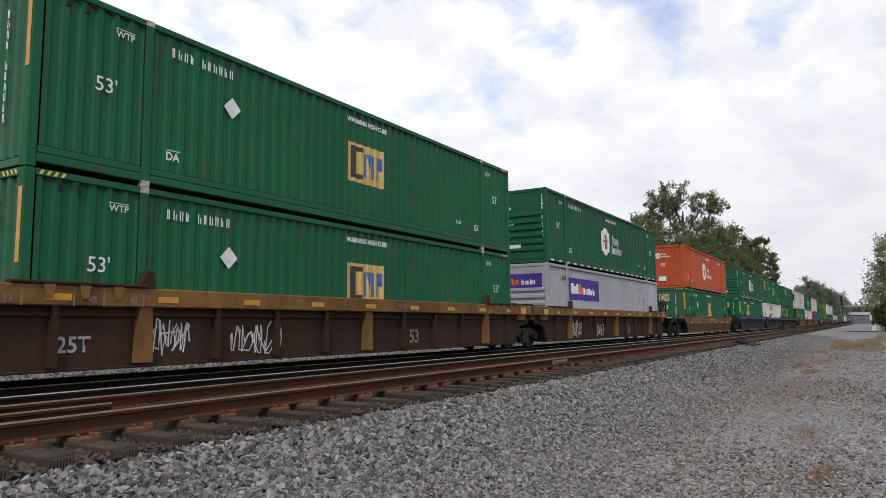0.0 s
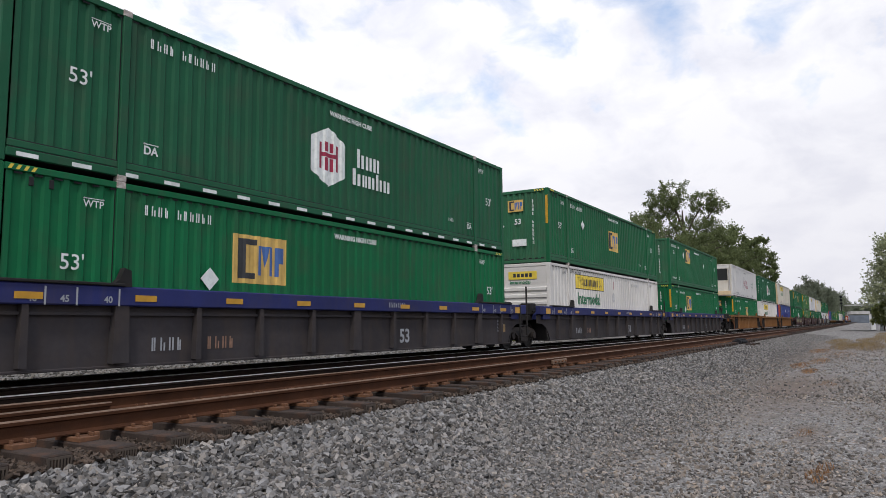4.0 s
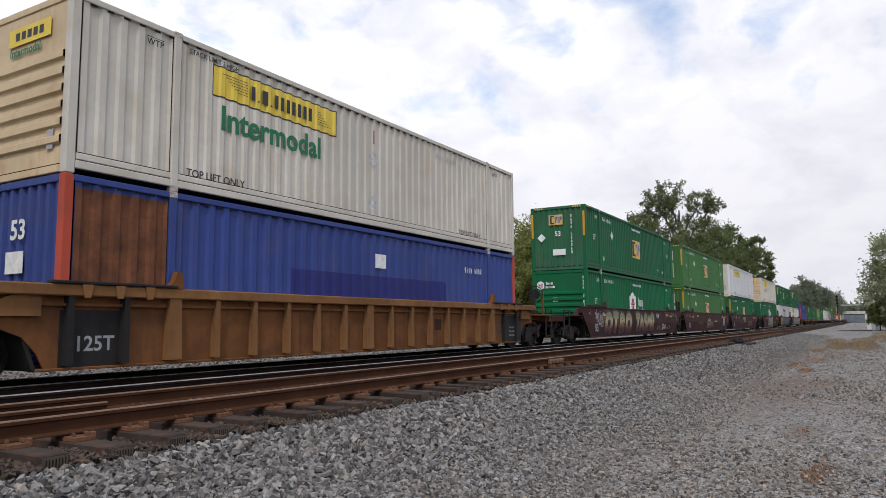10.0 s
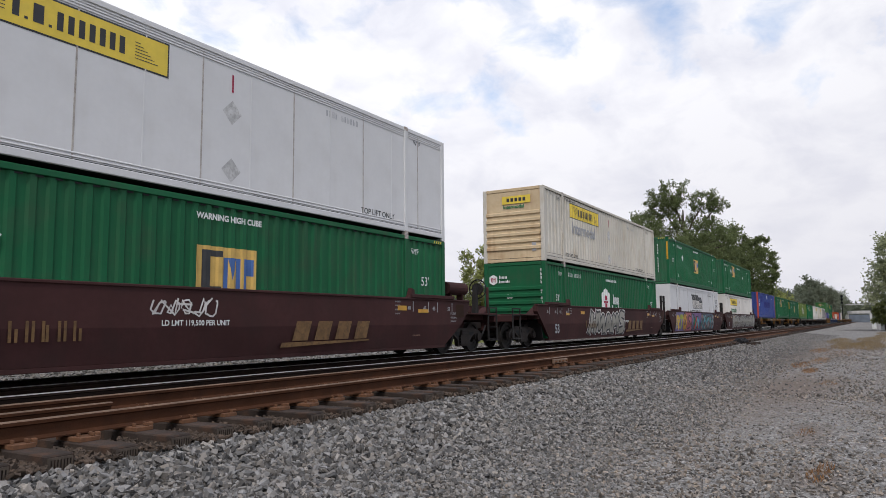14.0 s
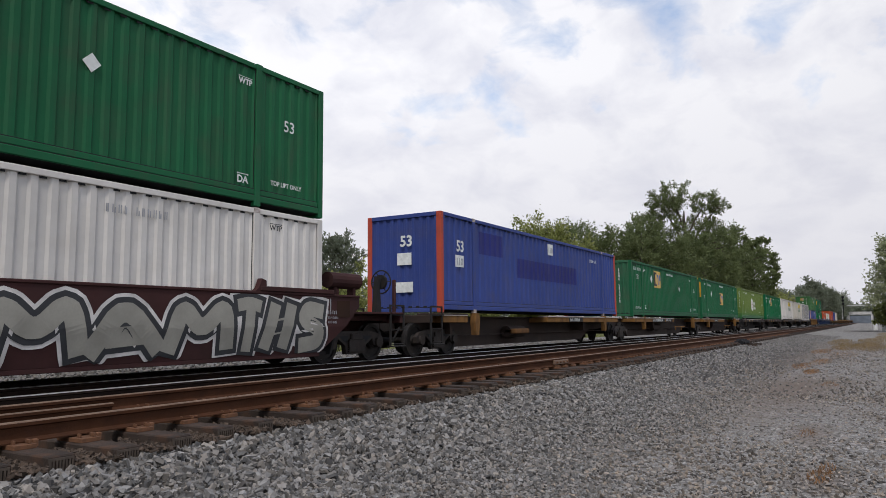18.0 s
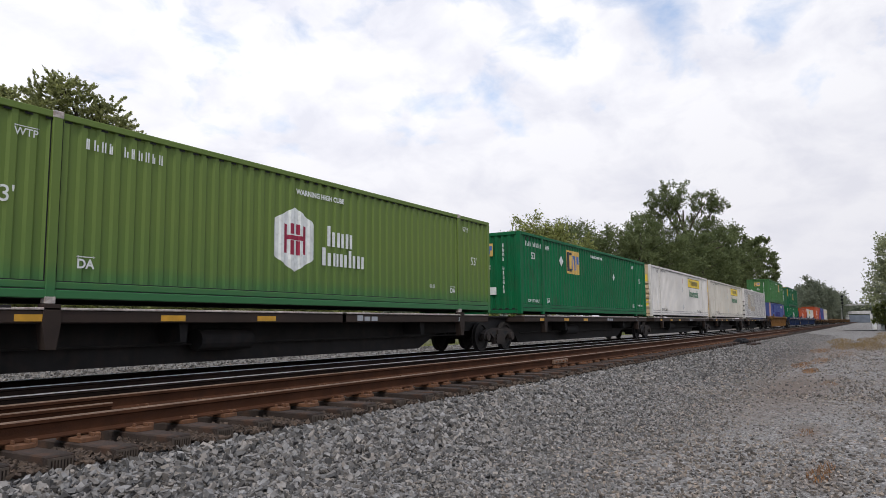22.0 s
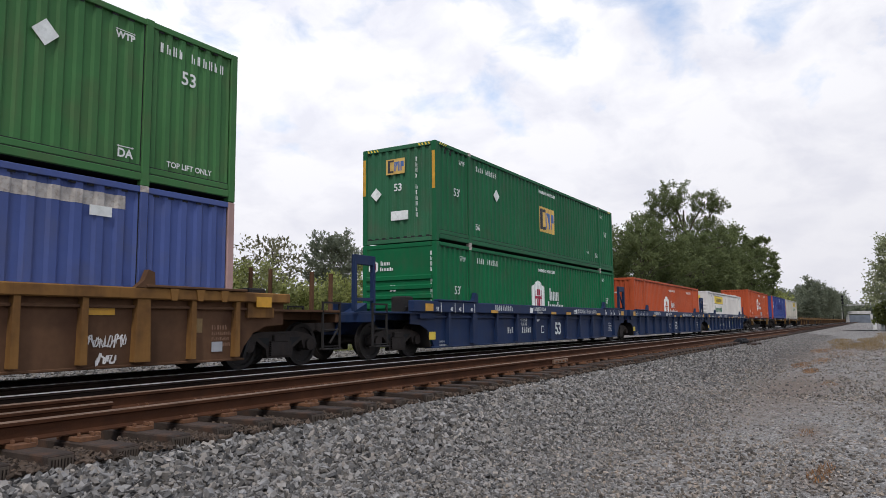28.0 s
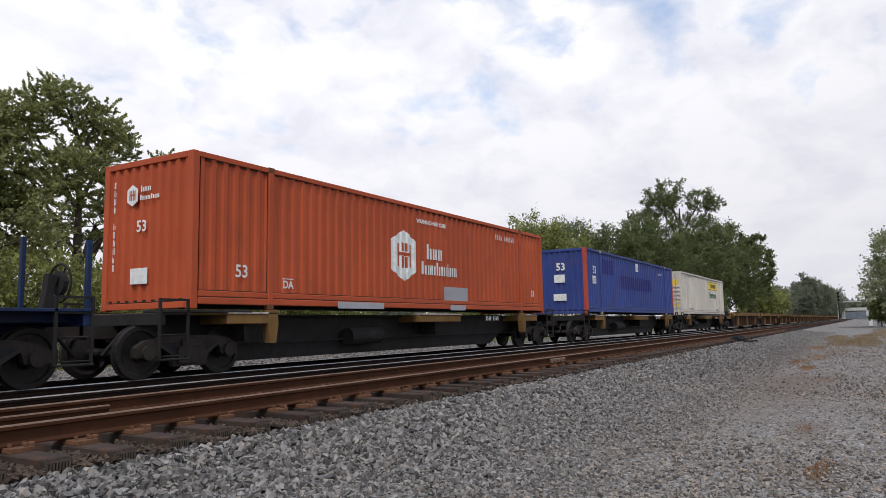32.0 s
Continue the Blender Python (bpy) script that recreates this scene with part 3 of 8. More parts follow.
def emp(u, z0, style="P", body=None, worn=False, print_53=1.55):
    body = body or GREEN
    c = container("green corrugated steel shipping container with yellow logo panel", body, z0, u, fit_mat=body if style in ("Q", "QR") else None, end_mat=GREEN_END if body is GREEN else None)
    for x in (0.55, 0.85):
        part("vent_slot", shared("vent_slot", lambda: Shape().bev(-0.035, 0.035, -HW + 0.008, -HW + 0.04, 2.60, 2.74, 0.008)), DARK, c, "", (x, 0, 0))
    pm = PANEL_Y
    if style == "Q":
        marks(11, 0.17, 0.5, 2.42, LETTER, c, gap=(4,))
        write("53", 0.34, 1.0, 1.98, LETTER, c)
        write("TOP LIFT ONLY", 0.15, 0.62, 0.42, LETTER, c, bold=0.003)
        write("WTP", 0.16, 2.32, 2.42, LETTER, c)
        write("DA", 0.2, 2.38, 0.42, LETTER, c)
        emblem(c, 4.5, 1.66)
        diamond(c, 3.9, 2.1)
        write("WARNING HIGH CUBE", 0.155, 7.4, 2.5, LETTER, c)
        write("53", 0.34, L - 1.25, 1.7, LETTER, c, bold=0.003)
        write("TOP LIFT ONLY", 0.13, L - 1.6, 0.5, LETTER, c, bold=0.003)
        diamond(c, 10.6, 1.8, 0.16)
        write("DA", 0.2, L - 2.5, 0.42, LETTER, c)
        write("WTP", 0.16, L - 2.5, 2.4, LETTER, c)
    elif style == "QR":
        marks(11, 0.17, L - 1.75, 2.42, LETTER, c, gap=(4,))
        write("53", 0.34, L - 1.3, 1.98, LETTER, c)
        write("TOP LIFT ONLY", 0.14, L - 1.55, 0.42, LETTER, c, bold=0.003)
        write("WTP", 0.16, L - 2.6, 2.4, LETTER, c)
        write("DA", 0.2, L - 2.5, 0.42, LETTER, c)
        emblem(c, 10.24, 1.66)
        diamond(c, 12.4, 2.05)
        write("WARNING HIGH CUBE", 0.155, 7.2, 2.5, LETTER, c)
        write("53", 0.34, 1.0, 1.6, LETTER, c)
    else:
        small_print(c, low53=print_53, far53=1.5 if style == "R" else 1.6)
        emblem(c, 4.4 if style == "R" else 7.42, 1.38 if style == "R" else 1.08)
        diamond(c, 3.85, 1.42 if style == "R" else 1.85)
        write("WARNING HIGH CUBE", 0.155, 7.4, 2.52, LETTER, c)
    emp_end(c, style in "PR")
    if style not in ("Q", "QR"):
        tagged(part("hazard_stripes", shared("hazard_stripes", hatch), PANEL_YB, c, "yellow hazard hatching at the top corners"), kind="stuff")
    return c


def hub_green(u, z0, body=None, white_dashes=True, house=False):
    body = body or GREEN_HUB
    c = container("green corrugated steel shipping container with white hexagon logo", body, z0, u, end="level")
    small_print(c, far53=1.45)
    hexagon(c, 6.58, 0.78, house=house)
    name_bars(c, 8.22, 1.42, (0.27, 0.24, 0.24), 0.46, LETTER)
    name_bars(c, 8.05, 0.98, (0.3, 0.18, 0.25, 0.25, 0.26), 0.4, LETTER)
    write("WARNING HIGH CUBE", 0.155, 7.2, 2.45, LETTER, c)
    if white_dashes:
        for i in range(19):
            plate("reflector", 0.3 + i * 0.83, 0.62 + i * 0.83, 0.10, 0.165, LETTER, c, y=-HW - 0.006)
    hexagon(c, -1.05, 2.05, 0.34, 0.4, True)
    name_bars(c, -0.62, 2.28, (0.09, 0.09, 0.09), 0.13, LETTER, True)
    name_bars(c, -0.64, 2.12, (0.11, 0.08, 0.09, 0.09), 0.11, LETTER, True)
    write("WARNING HIGH CUBE", 0.09, 0.5, 1.86, LETTER, c, end=True)
    write("53", 0.24, 0.3, 1.52, LETTER, c, end=True)
    plate("weight_label", -0.2, 0.3, 0.5, 0.8, LETTER, c, end=True, label="white weight label")
    marks(11, 0.12, -1.10, 2.5, LETTER, c, end=True, upright=True, gap=(4,))
    return c


def hub_orange(u, z0, house=False, patches=False):
    c = container("orange corrugated steel shipping container with white hexagon logo", ORANGE, z0, u, fit_mat=RUST)
    write("53", 0.34, 1.05, 0.62, LETTER, c)
    write("DA", 0.22, 2.35, 0.45, LETTER, c)
    hexagon(c, 6.3, 0.78, 1.2, 1.38, bar=ORANGE, house=house)
    name_bars(c, 8.0, 1.45, (0.25, 0.22, 0.22), 0.42, LETTER)
    name_bars(c, 7.72, 1.02, (0.26, 0.14, 0.22, 0.2, 0.22, 0.06, 0.1, 0.18, 0.16), 0.36, LETTER)
    write("WARNING HIGH CUBE", 0.15, 7.5, 2.42, LETTER, c)
    marks(11, 0.17, 12.3, 2.4, LETTER, c, gap=(4,))
    write("53", 0.3, L - 1.1, 0.6, LETTER, c)
    hexagon(c, -0.55, 2.0, 0.32, 0.42, True, bar=ORANGE)
    name_bars(c, -0.14, 2.26, (0.08, 0.08, 0.08), 0.12, LETTER, True)
    name_bars(c, -0.16, 2.1, (0.1, 0.07, 0.08, 0.08, 0.04, 0.08), 0.1, LETTER, True)
    write("53", 0.3, 0.25, 1.5, LETTER, c, end=True)
    marks(11, 0.13, 0.95, 2.4, LETTER, c, end=True, upright=True, gap=(4,))
    plate("weight_label", -0.1, 0.4, 0.5, 0.8, LETTER, c, end=True, label="white weight label")
    if patches:
        plate("repair_patch", 8.9, 10.3, 0.26, 0.72, GREY, c, label="grey repair patch")
        plate("repair_patch", 4.1, 5.9, 0.05, 0.2, GREY, c, y=-HW - 0.008)
        plate("repair_patch", 9.2, 10.1, 0.05, 0.2, GREY, c, y=-HW - 0.008)
    return c


def banner(c, x, z, material=None):
    """Yellow trade banner with bars for its name, and a plain word below."""
    w, h = 3.6, 0.56
    y = FACE
    flat_shape("logo_panel", [(x - 0.03, z - 0.03), (x + w + 0.03, z - 0.03), (x + w + 0.03, z + h + 0.03), (x - 0.03, z + h + 0.03)], LETTER_DK, c, y)
    flat_shape("logo_panel", [(x, z), (x + w, z), (x + w, z + h), (x, z + h)], material or PANEL_YB, c, y - 0.003, label="yellow trade banner")
    a, s = x + 0.95, Shape()
    for bw in (0.1, 0.05, 0.16, 0.05, 0.10, 0.10, 0.10, 0.10, 0.10, 0.10, 0.10):
        hi = 0.17 if bw < 0.1 else 0.42
        s.poly([(a, y - 0.006, z + 0.13), (a + bw, y - 0.006, z + 0.13), (a + bw, y - 0.006, z + hi), (a, y - 0.006, z + hi)])
        a += bw + 0.075
    tagged(part("trade_name", s, LETTER_DK, c), kind="stuff")
    s = Shape()
    for i in range(6):
        for x0, x1, zz in ((x + 0.2 + i * 0.08, x + 0.85, z + 0.44 - i * 0.055), (x + 2.95, x + 3.05 + i * 0.07, z + 0.40 - i * 0.055)):
            s.poly([(x0, y - 0.006, zz), (x1, y - 0.006, zz), (x1, y - 0.006, zz + 0.012), (x0, y - 0.006, zz + 0.012)])
    tagged(part("banner_scroll", s, LETTER_DK, c), kind="stuff")


def hunt(u, z0, body=None, logo_x=2.83, word=True, end="level", end_mat=None, smooth=False, doors=False, word_mat=None):
    body = body or WHITE
    c = container("white steel shipping container with yellow trade banner", body, z0, u, end=end, end_mat=end_mat or body, smooth=smooth, period=0.31, depth=0.034)
    banner(c, logo_x, 2.02)
    if word:
        write("Intermodal", 0.66, logo_x + 0.17, 1.38, word_mat or LETTER_GN, c, bold=0.018)
    write("STACK LIMIT 3 HIGH", 0.13, 2.25, 2.42 if smooth else 2.62, LETTER_DK, c, bold=0.002)
    write("TOP LIFT ONLY", 0.2, 2.25, 0.34, LETTER_DK, c, bold=0.003)
    write("TOP LIFT ONLY", 0.2, L - 3.9, 0.34, LETTER_DK, c, bold=0.003)
    write("WTP", 0.16, 1.35, 2.5, LETTER_DK, c, bold=0.002)
    write("WTP", 0.16, L - 1.6, 2.5, LETTER_DK, c, bold=0.002)
    marks(11, 0.14, L - 5.2, 2.4, LETTER_GY, c, gap=(4,))
    dx = logo_x + 5.1 if logo_x < 5 else logo_x - 1.7
    flat_shape("placard_holder", [(dx - 0.24, 1.75), (dx, 1.51), (dx + 0.24, 1.75), (dx, 1.99)], FADED, c, FACE)
    flat_shape("placard_holder", [(dx - 0.24, 0.62), (dx, 0.38), (dx + 0.24, 0.62), (dx, 0.86)], FADED, c, FACE)
    plate("red_mark", dx - 0.02, dx + 0.02, 2.15, 2.5, LETTER_RD, c)
    if doors:
        for y in (-0.95, -0.35, 0.35, 0.95):
            part("lock_rod", Shape().tube((-0.07, y, 0.12), (-0.07, y, HT - 0.08), 0.022), GREY, c)
        for y in (-0.75, 0.75):
            part("door_handle", Shape().bev(-0.1, -0.06, y - 0.22, y + 0.22, 1.2, 1.25, 0.008), GREY, c)
        plate("logo_panel", -1.1, 0.3, 1.9, 2.35, PANEL_YB, c, end=True, label="yellow trade banner")
        plate("logo_panel", -1.1, -0.4, 0.6, 0.95, PANEL_YB, c, end=True)
    else:
        plate("logo_panel", -0.75, 0.45, 2.28, 2.58, PANEL_YB, c, end=True, label="yellow trade banner")
        for i in range(5):
            flat_shape("logo_mark", [(-0.25 + i * 0.17, 2.36), (-0.13 + i * 0.17, 2.36), (-0.13 + i * 0.17, 2.5), (-0.25 + i * 0.17, 2.5)], LETTER_DK, c, 0.0, True)
        if not smooth:
            write("Intermodal", 0.2, 0.4, 2.1, LETTER_GN, c, end=True)
            plate("document_box", -0.95, -0.78, 0.4, 0.72, GREY, c, end=True)
        else:
            plate("document_box", -1.0, -0.8, 0.55, 1.0, GREY, c, end=True)
            diamond(c, -1.02, 0.55, 0.18, True)
    return c


def blue_box(u, z0, kind=0):
    c = container("blue corrugated steel shipping container with red corner posts", BLUE_OLD if kind == 2 else BLUE, z0, u, post=PINK_POST if kind == 2 else RED_POST, post_label="red corner post", period=0.36, depth=0.04)
    if kind == 0:
        flat_shape("paint_patch", [(5.2, 1.25), (10.9, 1.25), (10.9, 1.92), (5.2, 1.92)], BLUE_DARK, c, FACE, label="darker blue paint patch")
        flat_shape("paint_patch", [(2.4, 1.85), (4.0, 1.85), (4.0, 2.55), (2.4, 2.55)], BLUE_DARK, c, FACE)
        plate("number_label", 7.88, 8.38, 2.26, 2.68, LETTER, c, label="white number label")
        write("110", 0.3, 7.91, 2.34, LETTER_GY, c, y=FACE - 0.008)
        plate("number_label", 0.85, 1.35, 1.35, 1.7, LETTER, c)
        write("110", 0.28, 0.88, 1.42, LETTER_GY, c, y=FACE - 0.008)
        write("53", 0.46, 0.92, 1.82, LETTER, c, bold=0.012)
        marks(8, 0.14, 12.6, 2.3, LETTER, c, gap=(4,))
    elif kind == 1:
        flat_shape("rust_patch", [(0.2, 0.25), (1.88, 0.25), (1.88, 2.7), (0.2, 2.7)], RUST, c, FACE, label="rust-brown primed panel")
        plate("number_label", 8.0, 8.45, 1.95, 2.3, LETTER, c, label="white number label")
        flat_shape("paint_patch", [(5.0, 1.0), (11.5, 1.0), (11.5, 1.75), (5.0, 1.75)], BLUE_DARK, c, FACE)
        marks(9, 0.16, 12.6, 2.1, LETTER, c, gap=(4,))
    else:
        y = FACE
        flat_shape("paint_patch", [(2.2, 1.74), (4.2, 1.74), (4.2, 2.65), (2.2, 2.65)], BLUE_DARK, c, y, label="darker blue paint patch")
        flat_shape("paint_patch", [(5.1, 1.25), (11.0, 1.25), (11.0, 1.83), (5.1, 1.83)], BLUE_DARK, c, y)
        flat_shape("primer_strip", [(11.7, 2.46), (13.86, 2.46), (13.86, 2.68), (11.7, 2.68)], SEAM, c, y)
        plate("number_label", 13.22, 13.6, 2.3, 2.46, LETTER, c, y=FACE - 0.006)
    write("53", 0.44, 0.1, 1.95, LETTER, c, end=True, bold=0.012)
    plate("number_label", -0.3, 0.2, 1.4, 1.75, LETTER, c, end=True)
    plate("weight_label", -0.35, 0.25, 0.6, 0.9, LETTER, c, end=True)
    return c


def grey_multi(u, z0):
    c = container("pale grey corrugated container with purple trade banner", GREY, z0, u, end="level")
    y = FACE
    flat_shape("logo_panel", [(2.3, 1.54), (5.94, 1.54), (5.94, 2.45), (2.3, 2.45)], PANEL_P, c, y, label="purple trade banner")
    a = 2.55
    for i, (w, h, m) in enumerate(((0.26, 0.42, LETTER), (0.2, 0.32, LETTER), (0.2, 0.42, LETTER), (0.24, 0.42, MARK_OR), (0.2, 0.32, MARK_OR), (0.22, 0.28, LETTER), (0.08, 0.2, LETTER),
                                   (0.05, 0.3, LETTER), (0.1, 0.26, LETTER), (0.05, 0.26, LETTER), (0.22, 0.28, LETTER), (0.12, 0.2, LETTER), (0.13, 0.3, LETTER), (0.12, 0.2, LETTER), (0.04, 0.3, LETTER))):
        flat_shape("logo_mark", [(a, 1.8), (a + w, 1.8), (a + w, 1.8 + h), (a, 1.8 + h)], m, c, y - 0.003)
        a += w + (0.05 if i < 5 else 0.045)
    write("WTP", 0.2, 1.5, 2.3, LETTER_DK, c)
    marks(10, 0.16, 12.2, 2.3, LETTER_GY, c)
    for x in (12.5, 13.4):
        diamond(c, x, 1.9, 0.17, material=LETTER_GY)
    plate("logo_panel", -1.05, 0.95, 1.9, 2.5, PANEL_P, c, end=True, label="purple trade banner")
    name_bars(c, -0.75, 2.08, (0.14, 0.12, 0.12), 0.26, LETTER, True)
    name_bars(c, -0.22, 2.08, (0.14, 0.12), 0.26, MARK_OR, True)
    name_bars(c, 0.2, 2.08, (0.12, 0.06, 0.1, 0.08, 0.1), 0.2, LETTER, True)
    diamond(c, -0.75, 0.95, 0.2, True)
    diamond(c, -0.2, 0.95, 0.2, True)
    return c


def reefer(u, z0):
    c = container("white refrigerated container with cooling unit in its end frame", WHITE_REEF, z0, u, end="flat", smooth=True, seams=False)
    hexagon(c, 6.64, 0.78, 1.22, 1.35, fill=LETTER_GY, bar=LETTER_GY)
    hexagon(c, 6.72, 0.86, 1.06, 1.19, fill=WHITE_REEF, bar=LETTER_RD, lift=0.006)
    name_bars(c, 8.35, 1.42, (0.27, 0.24, 0.24), 0.44, LETTER_RD)
    name_bars(c, 8.15, 0.98, (0.3, 0.18, 0.25, 0.25, 0.26), 0.4, LETTER_RD)
    write("TEMPERATURE", 0.25, 12.05, 1.55, LETTER_GN, c, bold=0.0)
    write("CONTROLLED", 0.26, 12.05, 1.2, LETTER_GN, c, bold=0.0)
    write("WARNING HIGH CUBE", 0.155, 7.2, 2.42, LETTER_DK, c, bold=0.002)
    marks(10, 0.16, 2.4, 2.3, LETTER_GY, c)
    write("53'", 0.3, 0.85, 1.5, LETTER_GY, c)
    write("53'", 0.3, L - 1.2, 1.5, LETTER_GY, c)
    write("TOP LIFT ONLY", 0.2, 2.25, 0.3, LETTER_DK, c, bold=0.003)
    write("TOP LIFT ONLY", 0.2, L - 3.9, 0.3, LETTER_DK, c, bold=0.003)
    # the cooling unit stands forward of the wall, inside a tube frame
    unit = Shape()
    prof = [(-0.05, -1.0), (-0.30, -0.95), (-0.42, -0.6), (-0.46, 0.0), (-0.42, 0.6), (-0.30, 0.95), (-0.05, 1.0)]
    unit.grid(lambda i, z: (prof[i][0], prof[i][1], z), range(7), (0.42, 1.4, 2.55))
    unit.poly([(p, q, 2.55) for p, q in prof])
    cool = part("cooling_unit", unit, CREAM, c, "cream cooling unit with black grille")
    gr = Shape()
    gr.grid(lambda i, z: (prof[i][0] - 0.012, prof[i][1], z), range(1, 5), (1.42, 2.48))
    part("grille", gr, DARK, cool, "black intake grille")
    part("control_box", Shape().box(-0.47, -0.40, 0.35, 0.75, 1.75, 2.0), DARK, cool)
    part("label_plate", Shape().box(-0.475, -0.42, -0.1, 0.1, 0.62, 0.72), DARK, cool)
    part("frame_beam", Shape().bev(-0.58, -0.36, -HW + 0.1, HW - 0.1, 0.1, 0.46, 0.02), TAN_END, c, "rust-streaked lower cross beam")
    for yy in (-0.7, -0.62, -0.1, -0.02, 0.5, 0.58):
        part("beam_rib", shared("beam_rib", lambda: Shape().bev(-0.61, -0.57, -0.02, 0.02, 0.14, 0.42, 0.008)), TAN_END, c, "", (0, yy, 0))
    for y in (-HW + 0.06, HW - 0.06):
        part("frame_tube", Shape().tube((-0.52, y, 0.05), (-0.52, y, HT - 0.05), 0.055), CREAM, c)
        for z in (0.08, 0.9, 1.9, HT - 0.08):
            part("frame_tube", Shape().tube((-0.52, y, z), (0.05, y, z), 0.045), CREAM, c)
    for z in (0.1, HT - 0.08):
        part("frame_tube", Shape().tube((-0.52, -HW + 0.06, z), (-0.52, HW - 0.06, z), 0.05), CREAM, c)
    return c


def prime_box(u, z0):
    c = container("white smooth-sided container with black trade lettering", WHITE_COOL, z0, u, end="flat", smooth=True)
    y = FACE
    a = 6.45
    for k, w in enumerate((0.42, 0.42, 0.16, 0.52, 0.40, 0.0, 0.15, 0.34, 0.30)):
        if w:
            z1 = 2.08 if k < 5 else 1.94
            flat_shape("logo_mark", [(a - 0.02, 1.48), (a + w + 0.02, 1.48), (a + w + 0.02, z1), (a - 0.02, z1)], LETTER_DK, c, y - 0.003)
            flat_shape("logo_mark", [(a + 0.02, 1.51), (a + w - 0.02, 1.51), (a + w - 0.02, z1 - 0.03), (a + 0.02, z1 - 0.03)], WHITE, c, y - 0.006)
            flat_shape("logo_mark", [(a + w * 0.4, 1.52), (a + w * 0.52, 1.52), (a + w * 0.52, 1.76), (a + w * 0.4, 1.76)], LETTER_DK, c, y - 0.009)
            flat_shape("logo_mark", [(a - 0.02, z1), (a + w + 0.02, z1), (a + w - 0.33, z1 + 0.36), (a - 0.36, z1 + 0.36)], LETTER_DK, c, y)
        a += w + 0.07
    for px_ in (POST_X, L - POST_X):
        flat_shape("post_plate", [(px_ - 0.2, 0.22), (px_ + 0.2, 0.22), (px_ + 0.2, 2.4), (px_ + 0.4, 2.74), (px_ - 0.4, 2.74), (px_ - 0.2, 2.4)], GREY, c, y, label="galvanised grey post plate")
    write("INTERMODAL", 0.62, 5.6, 0.95, LETTER_DK, c, bold=0.012)
    write("53FT", 0.40, 14.84, 1.97, LETTER_DK, c, bold=0.008)
    write("XHC", 0.40, 14.9, 1.62, LETTER_DK, c, bold=0.008)
    write("WTP", 0.16, L - 1.45, 2.42, LETTER_DK, c)
    write("STACK LIMIT 3 HIGH", 0.16, L - 4.3, 2.42, LETTER_DK, c, bold=0.002)
    return c


def ribbed_white(u, z0):
    c = container("white smooth container with raised side ribs and faded panel", WHITE, z0, u, end="flat", smooth=True)
    for i in range(26):
        part("side_rib", shared("side_rib", lambda: Shape().bev(-0.028, 0.028, -HW - 0.004, -HW + 0.03, 0.22, HT - 0.12, 0.006)), RIB_GREY, c, "", (0.55 + i * 0.605, 0, 0))
    plate("faded_panel", 2.6, 4.26, 0.95, 2.42, CREAM_OLD, c, label="faded tan paint patch"), plate("faded_panel", 4.26, 7.4, 0.73, 1.23, CREAM_OLD, c)
    plate("faded_panel", 4.26, 7.4, 1.23, 2.42, CREAM, c)
    for i in range(4):
        part("hinge", Shape().bev(-0.06, 0, -HW + 0.02, -HW + 0.22, 0.3 + i * 0.42, 0.42 + i * 0.42), CAR_BLACK, c)
    marks(4, 0.18, 0.3, 2.5, LETTER_DK, c, end=True)
    marks(6, 0.18, 0.3, 2.25, LETTER_DK, c, end=True)
    return c


# ---- rail cars ----
def truck(parent, x, front=True):
    """A two-axle truck: cast side frames, bolster, springs and two wheelsets."""
    t = part("truck", shared("bolster", lambda: Shape().bev(-0.22, 0.22, -1.08, 1.08, 0.52, 0.68, 0.02)), STEEL, parent, "cast steel truck", (x, 0, 0))
    for y in (-1.02, 0.90):
        part("side_frame", shared(("side_frame", y), lambda: Shape().prism([(-1.12, 0.55), (-1.12, 0.38), (-0.72, 0.38), (-0.66, 0.56), (-0.40, 0.40), (-0.36, 0.20), (0.36, 0.20), (0.40, 0.40), (0.66, 0.56),
             (0.72, 0.38), (1.12, 0.38), (1.12, 0.55), (0.95, 0.66), (0.55, 0.74), (-0.55, 0.74), (-0.95, 0.66)], y, y + 0.12)), STEEL, t)
    # flat dark triangles on the solid frame stand for its shaded openings
    for sx in (-1, 1):
        part("opening", shared(("truck_opening_shade", sx), lambda: Shape().prism([(sx * 0.30, 0.62), (sx * 0.62, 0.62), (sx * 0.33, 0.44)], -1.024, -1.018)), DARK, t)
    def springs():
        rim = []
        for k in range(7):
            rim += [(0.275, 0.25 + k * 0.045), (0.315, 0.2725 + k * 0.045)]
        return Shape().prism(rim + [(-p, q) for p, q in rim[::-1]], -1.07, -1.0)
    part("spring", shared("truck_spring", springs), STEEL, t)
    for dx in (-0.89, 0.89):
        part("bearing", shared("bearing", lambda: Shape().tube((0, -1.08, 0.457), (0, -0.95, 0.457), 0.13, 12)), STEEL, t, "", (dx, 0, 0))
        w = part("wheelset", shared("wheelset", wheel_mesh), WHEEL, t, "", (dx, 0, 0.457))
        WHEELS.append((w, dx))
    return t


